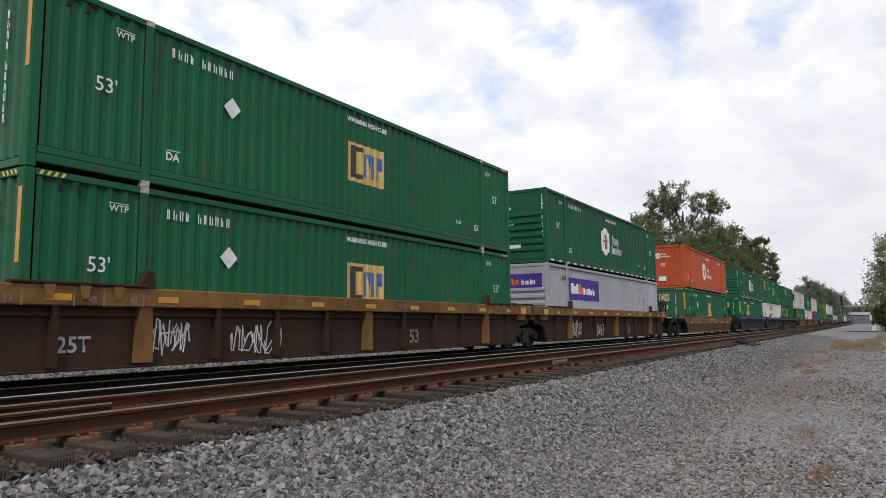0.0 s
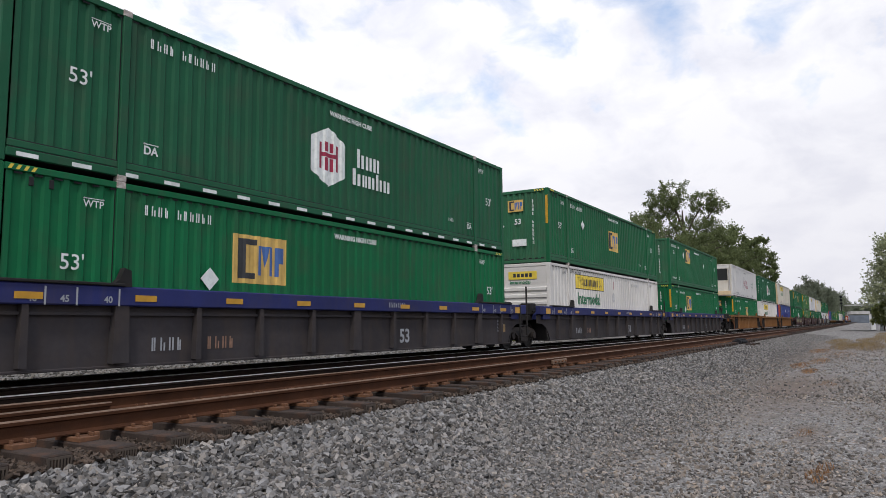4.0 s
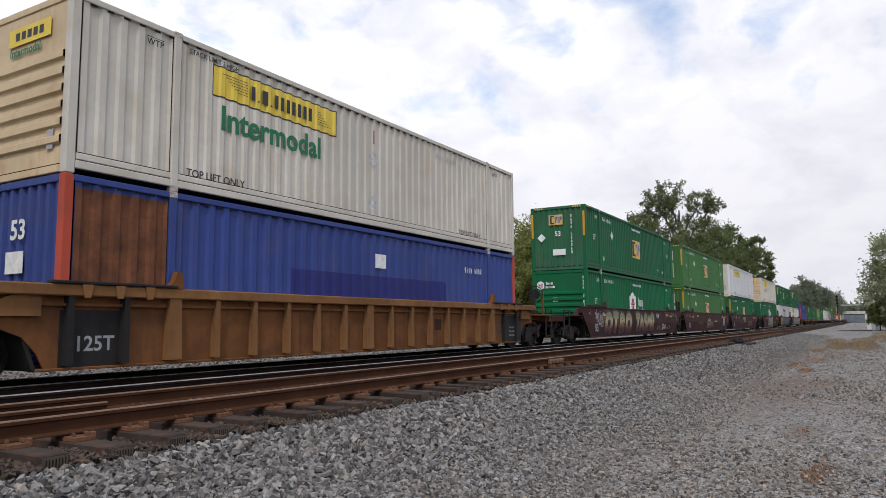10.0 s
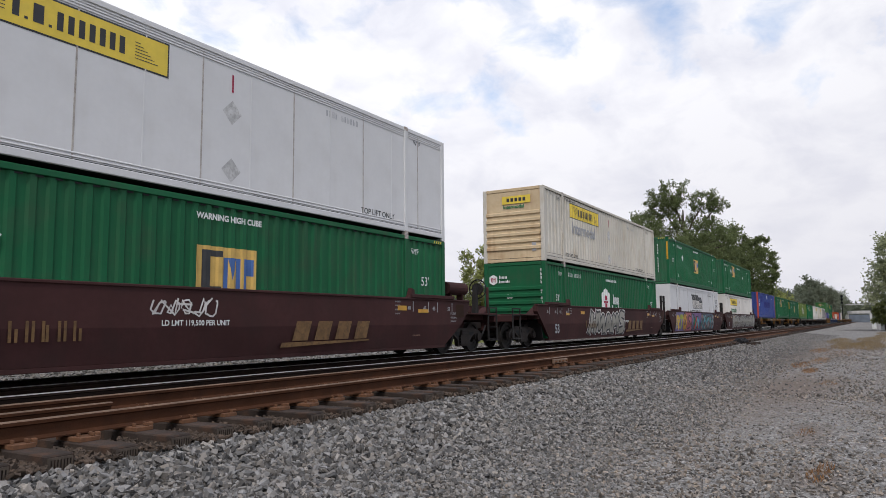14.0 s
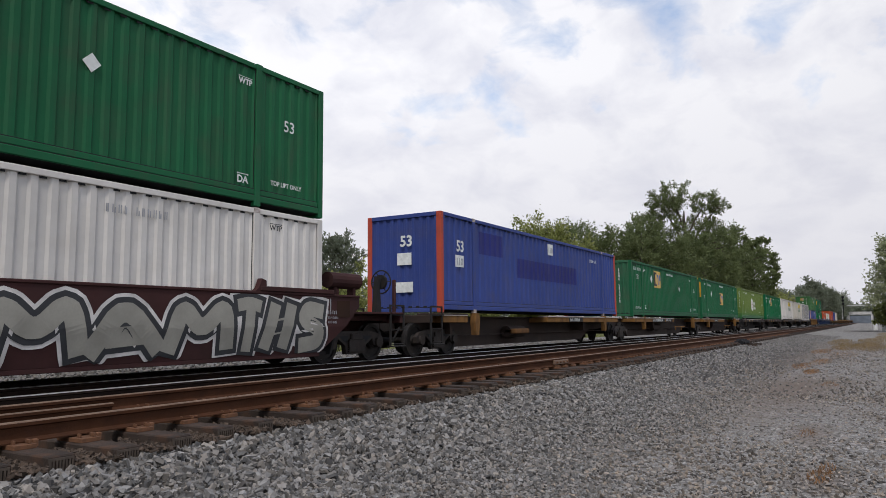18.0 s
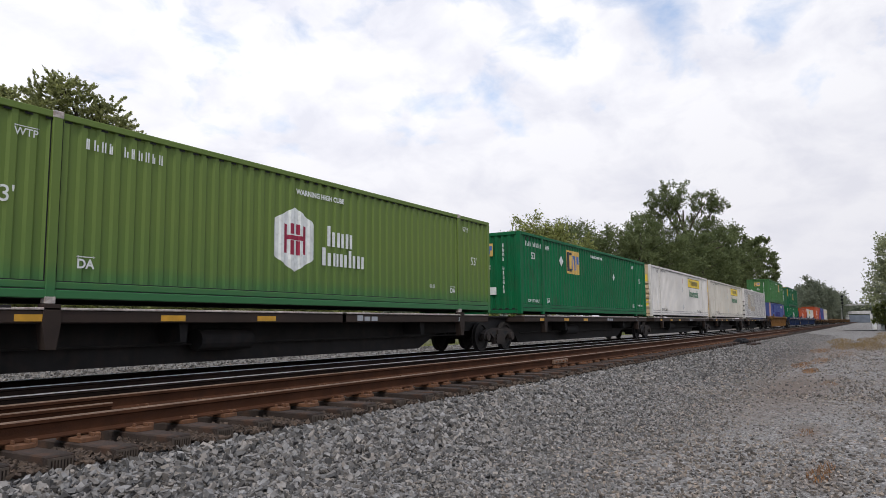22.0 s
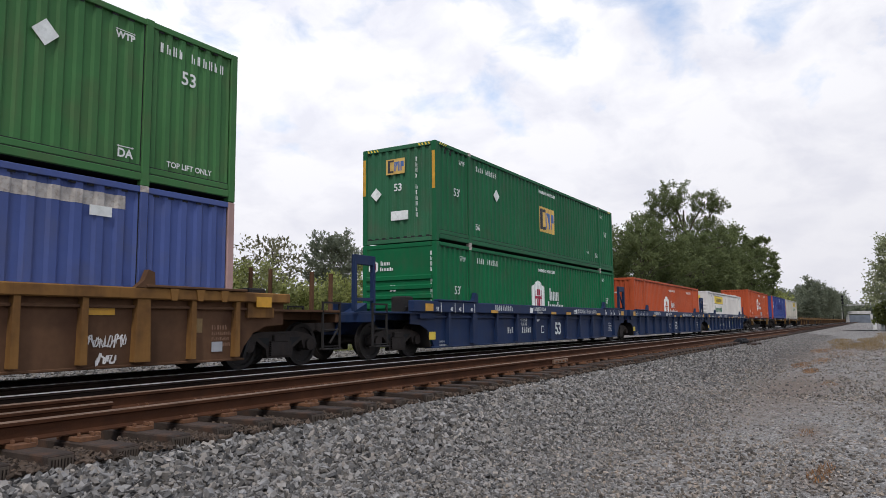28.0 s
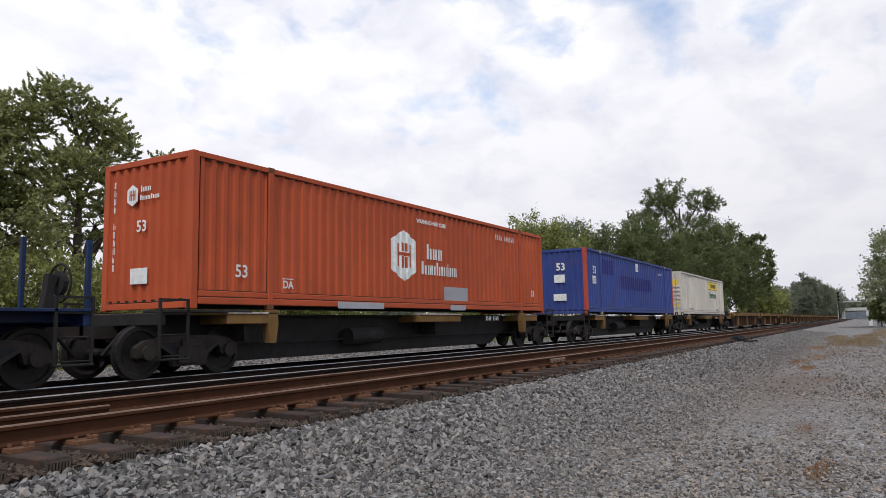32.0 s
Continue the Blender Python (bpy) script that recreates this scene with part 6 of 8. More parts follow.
    scrawl(car, xs[2] + 9.72, 0.62, 1.1, 0.3, LIME, 41, 7, 0.03, y=-CY + 0.118), scrawl(car, xs[2] + 9.8, 0.28, 0.65, 0.3, LIME, 43, 4, 0.03, y=-CY + 0.118), scrawl(car, xs[2] + 11.2, 0.55, 0.55, 0.36, GRAF_W, 42, 3, 0.05, y=-CY + 0.118), scrawl(car, xs[2] + 12.7, 0.62, 0.7, 0.2, GRAF_W, 44, 6, 0.015, y=-CY + 0.118)
    for u in (27, 28, 29):
        car, xs = build_spines([u], "dark single spine car with tan side arms", CAR_BLACK, CAR_TAN)
        marks(9, 0.13, 11.3, 0.96, LETTER, car, y=-1.368, gap=(4,))


def bright_mural(car, x, tone):
    """Many-coloured wall writing: a violet field with yellow, rose, teal and red figures, then a tangle of grey and aqua."""
    purple, yellow, rose, violet, red, teal = tone
    y = -CY - 0.006
    mural(car, [(x + 0.5, 0.28), (x + 3.2, 0.28), (x + 3.0, 1.47), (x + 0.8, 1.47)], violet, y)
    mural(car, [(x + 3.2, 0.28), (x + 5.2, 0.28), (x + 5.1, 1.47), (x + 3.0, 1.47)], rose, y - 0.001)
    mural(car, [(x + 5.1, 0.28), (x + 8.6, 0.28), (x + 8.9, 1.47), (x + 5.0, 1.47)], purple, y)
    ochre, lime = mat("mural_ochre", (0.44, 0.22, 0.025), 0.6, 0, 0.3), mat("mural_lime", (0.28, 0.33, 0.04), 0.6, 0, 0.3)
    figures(car, ("fork", "mast"), ((x + 0.6, x + 1.7), (x + 1.5, x + 2.6)), 0.3, 1.12, [yellow, lime], violet, y - 0.004, 0.26, seed=51)
    figures(car, ("ring",), ((x + 2.5, x + 3.6),), 0.27, 1.16, [ochre], LETTER_DK, y - 0.004, 0.32, seed=52)
    figures(car, ("hook",), ((x + 3.8, x + 4.9),), 0.34, 1.05, [LETTER_DK], rose, y - 0.006, 0.1, seed=53)
    figures(car, ("fork", "spur"), ((x + 5.1, x + 5.8), (x + 5.6, x + 6.2)), 0.3, 1.14, [violet, LETTER_GN], LETTER_DK, y - 0.004, 0.2, seed=54)
    figures(car, ("tent", "tent"), ((x + 6.0, x + 7.2), (x + 6.35, x + 7.7)), 0.28, 1.12, [red, teal], LETTER_DK, y - 0.010, 0.22, seed=55)
    mural(car, [(x + 7.55, 0.92), (x + 8.1, 0.92), (x + 7.83, 1.36)], MARK_BL, y - 0.014)
    mural(car, [(x + 7.62, 0.96), (x + 8.03, 0.96), (x + 7.83, 1.28)], violet, y - 0.017)
    tangle = cloudy("mural_tangle", ((0.34, (0.26, 0.10, 0.10)), (0.42, (0.20, 0.19, 0.20)), (0.50, (0.24, 0.23, 0.24)), (0.56, (0.06, 0.24, 0.30)), (0.63, (0.05, 0.30, 0.36)), (0.70, (0.10, 0.26, 0.10))))
    deep = cloudy("mural_deep", ((0.40, (0.035, 0.07, 0.16)), (0.52, (0.10, 0.10, 0.13)), (0.62, (0.06, 0.12, 0.16))))
    mural(car, [(x + 8.0, 0.42), (x + 8.7, 0.27), (x + 12.7, 0.27), (x + 12.9, 0.9), (x + 12.6, 1.46), (x + 8.6, 1.46)], deep, y - 0.012)
    figures(car, ("ring", "fork", "hook", "spur", "tent", "arch", "gate", "hook"),
            [(x + 8.0 + 0.56 * i, x + 8.95 + 0.58 * i) for i in range(8)], 0.32, 1.12, [tangle], LETTER_DK, y - 0.018, 0.2, seed=56)
    r = random.Random(77)
    for i in range(6):
        line = smooth_line([(x + 8.3 + i * 0.66 + r.uniform(-0.35, 0.45), r.uniform(0.36, 1.42)) for k in range(6)])
        part("graffiti", ribbon(line, 0.025, y - 0.034 - 0.001 * i), LETTER_DK, car)


def name_bars_y(car, x, z, widths, h, material):
    for i, w in enumerate(widths):
        hh = h if i % 4 == 0 else h * 0.78
        flat_shape("logo_mark", [(x, z), (x + w, z), (x + w, z + hh), (x, z + hh)], material, car, -1.368)
        x += w * 1.25


def build_empties():
    """Empty wells at the tail: one car built, the rest are copies."""
    first = None
    for i in range(14):
        x = OFF[29] + 21.0 + i * 20.6
        if first is None:
            first = thing("rail_car", "empty rust-brown well car with yellow-brown top sills", "freight car", "cars of the train")
            well_unit(first, 0, CAR_BROWN, CAR_TAN, 2.0, 2.0, strip=True, refl=False)
            truck(first, -1.55), truck(first, L + 1.55)
            coupler_end(first, 1.4, -1, CAR_TAN, posts=0), coupler_end(first, L - 1.4, 1, CAR_TAN, posts=0)
            TAIL.append((first, x))
        else:
            c = copy_thing(first, Matrix.Translation((0, 0, 0)))
            for t in c.children:
                for w in t.children:
                    if w.name.startswith("wheelset"):
                        WHEELS.append((w, w.location.x))
            TAIL.append((c, x))


TAIL = []

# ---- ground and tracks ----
# grime, taken darker in colour for the shade beside the train
STONE_DK = mat("grimy_shaded_stone", (0.022, 0.016, 0.013), 0.9, 0, 0.3, 12.0, (0.02, 0.017, 0.015), 0.3, 0, 0.3, 90.0, island=0.4)
STONE = mat("grey_stone", (0.168, 0.163, 0.158), 0.85, 0, 0.25, 12.0, (0.10, 0.085, 0.07), 0.35, 0, 0.3, 90.0, island=0.68, warm=0.3)
STONE_YARD = mat("yard_stone", (0.196, 0.181, 0.167), 0.85, 0, 0.2, 12.0, (0.13, 0.105, 0.08), 0.3, 0, 0.3, 90.0, island=0.65, warm=0.5)
RAIL_RUST = mat("rusty_rail", (0.062, 0.026, 0.013), 0.9, 0.0, 0.3, 2.0, (0.04, 0.02, 0.013), 0.5, 0, 0.2, 60.0, spec=0.12)
STONE_RUST = mat("rust_stained_stone", (0.070, 0.050, 0.037), 0.9, 0, 0.25, 12.0, (0.08, 0.045, 0.025), 0.4, 0, 0.3, 90.0, island=0.5)
RAIL_DARK = mat("grimy_rail", (0.020, 0.013, 0.010), 0.9, 0, 0.3, 2.0, (0.03, 0.016, 0.01), 0.4, spec=0.12)
RAIL_MID = mat("dull_bright_head", (0.42, 0.40, 0.38), 0.45, 0.5, 0.2, 3.0, (0.16, 0.1, 0.07), 0.4)
RAIL_TOP = mat("worn_rail_head", (0.20, 0.130, 0.088), 0.6, 0.2, 0.25, 3.0, (0.12, 0.06, 0.035), 0.5)
RAIL_SHINY = mat("polished_rail_head", (0.75, 0.75, 0.75), 0.35, 0.6, 0.1, 3.0)
TIE = mat("creosoted_wood", (0.038, 0.026, 0.020), 0.9, 0, 0.45, 2.2, (0.10, 0.048, 0.026), 0.6, 0, 0.5, 50.0, rand=0.25)
TIE_END = mat("split_end_grain", (0.075, 0.058, 0.045), 0.9, 0, 0.3, 9.0, (0.04, 0.03, 0.025), 0.4)
PLATE_RUST = mat("rusty_tie_plate", (0.135, 0.062, 0.030), 0.85, 0, 0.3, 8.0, (0.08, 0.04, 0.025), 0.4, 0, 0.3, 80.0)


def ground_z(y):
    pts = [(-900, -0.62), (-6, -0.60), (1.5, -0.60), (3.2, -0.58), (4.6, -0.46), (5.5, -0.345), (6.1, -0.335), (8.6, -0.27), (9.2, -0.24), (9.9, -0.24), (10.3, -0.22), (12.9, -0.22),
           (13.6, -0.20), (15.2, -0.20), (20, -0.25), (24, -0.4), (900, -0.7)]
    for (a, p), (b, q) in zip(pts, pts[1:]):
        if a <= y <= b:
            return p + (q - p) * (y - a) / (b - a)
    return -0.7


def build_ground():
    m = bpy.data.materials.new("gravel_ground")
    m.use_nodes = True
    nt = m.node_tree
    n, l = nt.nodes.new, nt.links.new
    b = nt.nodes["Principled BSDF"]
    b.inputs["Roughness"].default_value = 0.95
    co = n("ShaderNodeTexCoord").outputs["Object"]

    def tex(kind, sc, det=8.0):
        t = n(kind)
        t.inputs["Scale"].default_value = sc
        if kind == "ShaderNodeTexNoise":
            t.inputs["Detail"].default_value = det
        l(co, t.inputs["Vector"])
        return t

    def ramp(v, stops):
        r = n("ShaderNodeValToRGB")
        e = r.color_ramp.elements
        e[0].position, e[0].color = stops[0][0], (*stops[0][1], 1)
        e[1].position, e[1].color = stops[-1][0], (*stops[-1][1], 1)
        for p, c in stops[1:-1]:
            x = e.new(p)
            x.color = (*c, 1)
        l(v, r.inputs[0])
        return r.outputs[0]

    def mix(f, a, c):
        x = n("ShaderNodeMixRGB")
        for s, v in zip(x.inputs, (f, a, c)):
            if isinstance(v, tuple):
                s.default_value = (*v, 1)
            elif isinstance(v, float):
                s.default_value = v
            else:
                l(v, s)
        return x.outputs[0]
    cells = tex("ShaderNodeTexVoronoi", 22.0)
    grit = ramp(cells.outputs["Color"], ((0.1, (0.050, 0.048, 0.045)), (0.5, (0.172, 0.160, 0.148)), (0.9, (0.43, 0.41, 0.39))))
    fine = tex("ShaderNodeTexVoronoi", 62.0)
    grit2 = ramp(fine.outputs["Color"], ((0.1, (0.060, 0.056, 0.051)), (0.5, (0.170, 0.158, 0.144)), (0.9, (0.43, 0.41, 0.38))))
    big = ramp(tex("ShaderNodeTexNoise", 0.9).outputs[0], ((0.35, (0, 0, 0)), (0.65, (1, 1, 1))))
    col = mix(big, grit, grit2)
    patch = ramp(tex("ShaderNodeTexNoise", 0.28).outputs[0], ((0.50, (0, 0, 0)), (0.70, (0.5, 0.5, 0.5))))
    col = mix(patch, col, (0.150, 0.120, 0.094))
    sep = n("ShaderNodeSeparateXYZ")
    l(co, sep.inputs[0])

    def band(out, a, c):
        r = n("ShaderNodeMapRange")
        r.inputs[1].default_value, r.inputs[2].default_value = a, c
        l(out, r.inputs[0])
        return r.outputs[0]
    # worn dirt patch beside the gravel lot, and grass beyond the yard
    wx, wy = n("ShaderNodeMath"), n("ShaderNodeMath")
    grass_n = tex("ShaderNodeTexNoise", 1.3).outputs[0]
    grass = ramp(grass_n, ((0.3, (0.060, 0.075, 0.028)), (0.7, (0.150, 0.130, 0.060))))
    near_side, far_side = band(sep.outputs[1], -6.0, -11.0), band(sep.outputs[1], 18.5, 20.5)
    wx.operation = wy.operation = "MAXIMUM"
    l(near_side, wx.inputs[0])
    l(far_side, wx.inputs[1])
    col = mix(wx.outputs[0], col, grass)
    # worn brown earth in the yard
    for cx, cy, sx, sy, amt in ((17.5, 1.5, 5.5, 1.0, 0.8), (33.0, 2.6, 8.0, 1.0, 0.7), (7.6, 0.5, 0.65, 0.25, 0.7), (10.5, 0.75, 0.9, 0.3, 0.6), (48.0, 0.5, 10.0, 2.2, 0.7)):
        mp = n("ShaderNodeMapping")
        mp.inputs["Location"].default_value = (-cx / sx, -cy / sy, 0)
        mp.inputs["Scale"].default_value = (1 / sx, 1 / sy, 0)
        l(co, mp.inputs["Vector"])
        ln = n("ShaderNodeVectorMath")
        ln.operation = "LENGTH"
        l(mp.outputs[0], ln.inputs[0])
        wob = n("ShaderNodeMath")
        wob.operation = "MULTIPLY_ADD"
        l(tex("ShaderNodeTexNoise", 2.2).outputs[0], wob.inputs[0])
        wob.inputs[1].default_value = 1.4
        l(ln.outputs["Value"], wob.inputs[2])
        r = n("ShaderNodeMapRange")
        for k, v in enumerate((1.0, 2.05, amt, 0.0)):
            r.inputs[k + 1].default_value = v
        l(wob.outputs[0], r.inputs[0])
        col = mix(r.outputs[0], col, (0.135, 0.098, 0.074))
    # dirty ballast bed, stained brown by the siding and black by the main line; shade is painted in too
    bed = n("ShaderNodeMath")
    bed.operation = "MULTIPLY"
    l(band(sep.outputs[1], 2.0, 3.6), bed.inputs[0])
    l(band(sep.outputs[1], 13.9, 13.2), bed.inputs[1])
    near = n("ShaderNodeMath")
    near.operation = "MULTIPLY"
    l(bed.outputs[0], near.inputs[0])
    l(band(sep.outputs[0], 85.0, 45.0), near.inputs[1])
    # bed colour darkened to stand for shade in the gaps between stones
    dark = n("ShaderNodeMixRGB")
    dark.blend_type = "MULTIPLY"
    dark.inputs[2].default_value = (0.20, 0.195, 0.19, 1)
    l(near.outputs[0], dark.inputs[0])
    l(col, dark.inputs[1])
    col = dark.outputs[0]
    # brown siding stain; the black holds the train's shadow as well as grime
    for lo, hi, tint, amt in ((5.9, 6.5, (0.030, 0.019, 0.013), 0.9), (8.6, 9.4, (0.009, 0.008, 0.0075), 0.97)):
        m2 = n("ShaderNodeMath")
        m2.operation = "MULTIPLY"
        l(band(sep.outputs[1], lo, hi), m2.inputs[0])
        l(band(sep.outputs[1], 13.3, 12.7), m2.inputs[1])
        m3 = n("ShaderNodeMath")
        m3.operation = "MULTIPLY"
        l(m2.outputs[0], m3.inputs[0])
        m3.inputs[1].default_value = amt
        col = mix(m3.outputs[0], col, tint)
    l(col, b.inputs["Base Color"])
    bp = n("ShaderNodeBump")
    bp.inputs["Strength"].default_value, bp.inputs["Distance"].default_value = 1.0, 0.03
    l(cells.outputs["Distance"], bp.inputs["Height"])
    bp.invert = True
    l(bp.outputs[0], b.inputs["Normal"])
    ys = [-900, -200, -60, -20, -10, -6, -3, -1, 0.5, 1.5, 2.4, 3.2, 4.0, 4.6, 5.1, 5.6, 6.1, 7.3, 8.6, 9.2, 9.9, 10.3, 11.6, 12.9, 13.6, 14.4, 15.2, 20, 24, 30, 80, 300, 900]
    xs = [-900, -200, -60, -20] + [-10 + 2.0 * i for i in range(40)] + [80, 110, 160, 240, 400, 700, 1200, 2400]
    s = Shape()
    s.grid(lambda x, y: (x, y, ground_z(y) + (0.025 * noise.noise(Vector((x * 0.5, y * 0.5, 0))) if -8 < y < 5.7 else 0)), xs, ys)
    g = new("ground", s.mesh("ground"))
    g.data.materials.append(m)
    for p in g.data.polygons:
        p.use_smooth = True
    tagged(g, "grey gravel yard with brown dirt patches and ballast", "ground", kind="structure")


RAIL_OUT = [(-0.07, 0), (0.07, 0), (0.07, 0.012), (0.012, 0.035), (0.010, 0.128), (0.036, 0.142), (0.036, 0.172), (0.028, 0.18), (-0.028, 0.18), (-0.036, 0.172), (-0.036, 0.142), (-0.010, 0.128),
            (-0.012, 0.035), (-0.07, 0.012)]


def rail(y, top, material, head, label, x0=-120, x1=900, parent=None):
    r = thing("rail", label, "rail", kind="structure")
    part("rail_body", Shape().sect([(y + a, top - 0.18 + b) for a, b in RAIL_OUT], x0, x1), material, r)
    part("rail_head", Shape().sect([(y - 0.0365, top - 0.009), (y + 0.0365, top - 0.009), (y + 0.030, top + 0.001), (y + 0.02, top + 0.003), (y - 0.02, top + 0.003), (y - 0.030, top + 0.001)], x0, x1), head, r)
    return r


NEAR_Y, NEAR_TOP = 7.30, 0.035


def build_tracks():
    for y in (NEAR_Y - 0.752, NEAR_Y + 0.752):
        rail(y, NEAR_TOP, RAIL_RUST, RAIL_TOP, "rust-brown steel rail of the near siding on tie plates")
    for y in (TRACK_Y - 0.752, TRACK_Y + 0.752):
        rail(y, 0.0, RAIL_DARK, RAIL_SHINY, "polished steel rail beneath the freight train")
    rail(9.62, -0.015, RAIL_DARK, RAIL_MID, "loose replacement rail lying between the two tracks")
    rail(7.75, -0.02, RAIL_RUST, RAIL_TOP, "short offcut of rail lying between the siding rails", -12, 5.3)
    plain = thing("railway_tie", "creosoted wooden tie with rusty plates under the siding", "railway tie", "ties of the siding")
    tie = thing("railway_tie", "creosoted wooden tie with rusty plates under the siding", "railway tie", "ties of the siding")
    z1, near_end = NEAR_TOP - 0.222, NEAR_Y - 1.48
    s = Shape()
    s.bev(-0.125, 0.125, near_end, NEAR_Y + 1.3, z1 - 0.18, z1, 0.012)
    part("timber", s, TIE, tie)
    comb = [(-0.115, z1 - 0.02), (0.105, z1 - 0.02)]
    for k in range(8):
        gx = 0.105 - 0.0275 * k
        comb += [(gx, z1 - 0.16), (gx - 0.013, z1 - 0.16), (gx - 0.013, z1 - 0.04), (gx - 0.0275, z1 - 0.04)]
    grain = Shape().prism(comb[:-2], near_end - 0.01, near_end)
    part("end_plate", grain, TIE_END, tie, "toothed anti-split plate")
    for k, y in enumerate((NEAR_Y - 0.752, NEAR_Y + 0.752)):
        pl = part("tie_plate", Shape().bev(-0.10, 0.10, y - 0.19, y + 0.19, z1, z1 + 0.041, 0.004), PLATE_RUST, tie, "rusty tie plate")
        for dx, dy in ((-0.06, -0.10), (0.06, -0.10), (0.05, -0.15), (-0.06, 0.10), (0.06, 0.10)):
            part("spike", Shape().bev(dx - 0.011, dx + 0.011, y + dy - 0.02, y + dy + 0.02, z1 + 0.041, z1 + 0.077, 0.004), PLATE_RUST, pl)
        if k == 0:
            part("rail_anchor", Shape().bev(0.11, 0.135, y - 0.10, y + 0.10, z1 + 0.01, z1 + 0.055, 0.006).bev(0.10, 0.15, y - 0.13, y - 0.08, z1 + 0.0, z1 + 0.07, 0.008), PLATE_RUST, tie)
    part("timber", Shape().bev(-0.125, 0.125, near_end, NEAR_Y + 1.3, z1 - 0.18, z1, 0.012), TIE, plain)
    for y in (NEAR_Y - 0.752, NEAR_Y + 0.752):
        part("tie_plate", Shape().bev(-0.10, 0.10, y - 0.19, y + 0.19, z1, z1 + 0.041, 0.004), PLATE_RUST, plain, "rusty tie plate")
    rng = random.Random(5)
    place = lambda i: 3.54 + i * 0.62
    tie.matrix_basis = pose(place(0), 0, 0)
    plain.matrix_basis = pose(place(110), 0, 0)
    for i in range(-6, 110):
        if i:
            copy_thing(tie if i < 26 else plain, pose(place(i) + rng.uniform(-0.03, 0.03), rng.uniform(-0.08, 0.08), rng.uniform(-0.012, 0.006), 0, 0, rng.uniform(-0.7, 0.7)))
    main = Shape()
    for i in range(-30, 500):
        x = 3.3 + i * 0.6
        main.box(x - 0.115, x + 0.115, TRACK_Y - 1.3, TRACK_Y + 1.3, -0.38, -0.19)
    ob = new("main_line_ties", main.mesh("main_line_ties"))
    ob.data.materials.append(TIE)
    tagged(ob, "dark wooden ties of the main line in ballast", "railway ties", kind="stuff")
    fars = Shape()
    for i in range(110, 500):
        x = 3.54 + i * 0.62
        fars.box(x - 0.125, x + 0.125, near_end, NEAR_Y + 1.3, -0.37, z1)
    ob = new("siding_ties", fars.mesh("siding_ties"))
    ob.data.materials.append(TIE)
    tagged(ob, "distant wooden ties of the siding in ballast", "railway ties", kind="stuff")
    joint = thing("rail_joint", "bolted steel joint bar on the siding rail", "joint bar", at=(16.4, NEAR_Y - 0.752 - 0.04, NEAR_TOP - 0.14))
    part("bar", Shape().bev(-0.45, 0.45, -0.04, 0.02, 0, 0.1, 0.01), RAIL_TOP, joint)
    for i in range(4):
        part("bolt", Shape().tube((-0.33 + i * 0.22, -0.075, 0.05), (-0.33 + i * 0.22, -0.03, 0.05), 0.022, 6), PLATE_RUST, joint)


def stones_mesh(name, spots, sizes, seed, material, label):
    """Many loose angular stones in one mesh."""
    r = np.random.RandomState(seed)
    base = np.array([(x, y, z) for z in (-1, 1) for y in (-1, 1) for x in (-1, 1)], float)
    faces = np.array([(0, 2, 3, 1), (4, 5, 7, 6), (0, 1, 5, 4), (2, 6, 7, 3), (0, 4, 6, 2), (1, 3, 7, 5)])
    n = len(spots)
    v = base[None] * (1 + r.uniform(-0.58, 0.15, (n, 8, 3)))
    v *= r.uniform(0.65, 1.15, (n, 1, 3)) * np.array([1.2, 0.88, 0.56])
    q = r.normal(size=(n, 4))
    q[:, 1:3] *= 0.5
    q /= np.linalg.norm(q, axis=1, keepdims=True)
    w, x, y, z = q.T
    rot = np.stack([np.stack([1 - 2 * (y * y + z * z), 2 * (x * y - w * z), 2 * (x * z + w * y)], -1), np.stack([2 * (x * y + w * z), 1 - 2 * (x * x + z * z), 2 * (y * z - w * x)], -1),
                    np.stack([2 * (x * z - w * y), 2 * (y * z + w * x), 1 - 2 * (x * x + y * y)], -1)], 1)
    v = np.einsum("nij,nkj->nki", rot, v) * sizes[:, None, None] + spots[:, None]
    f = (faces[None] + 8 * np.arange(n)[:, None, None]).reshape(-1, 4)
    me = bpy.data.meshes.new(name)
    me.vertices.add(n * 8)
    me.vertices.foreach_set("co", v.reshape(-1))
    me.loops.add(f.size)
    me.loops.foreach_set("vertex_index", f.reshape(-1).astype(np.int32))
    me.polygons.add(len(f))
    me.polygons.foreach_set("loop_start", np.arange(0, f.size, 4, dtype=np.int32))
    me.update(calc_edges=True)
    me.shade_flat()
    ob = new(name, me)
    me.materials.append(material)
    return tagged(ob, label, "gravel", kind="stuff")


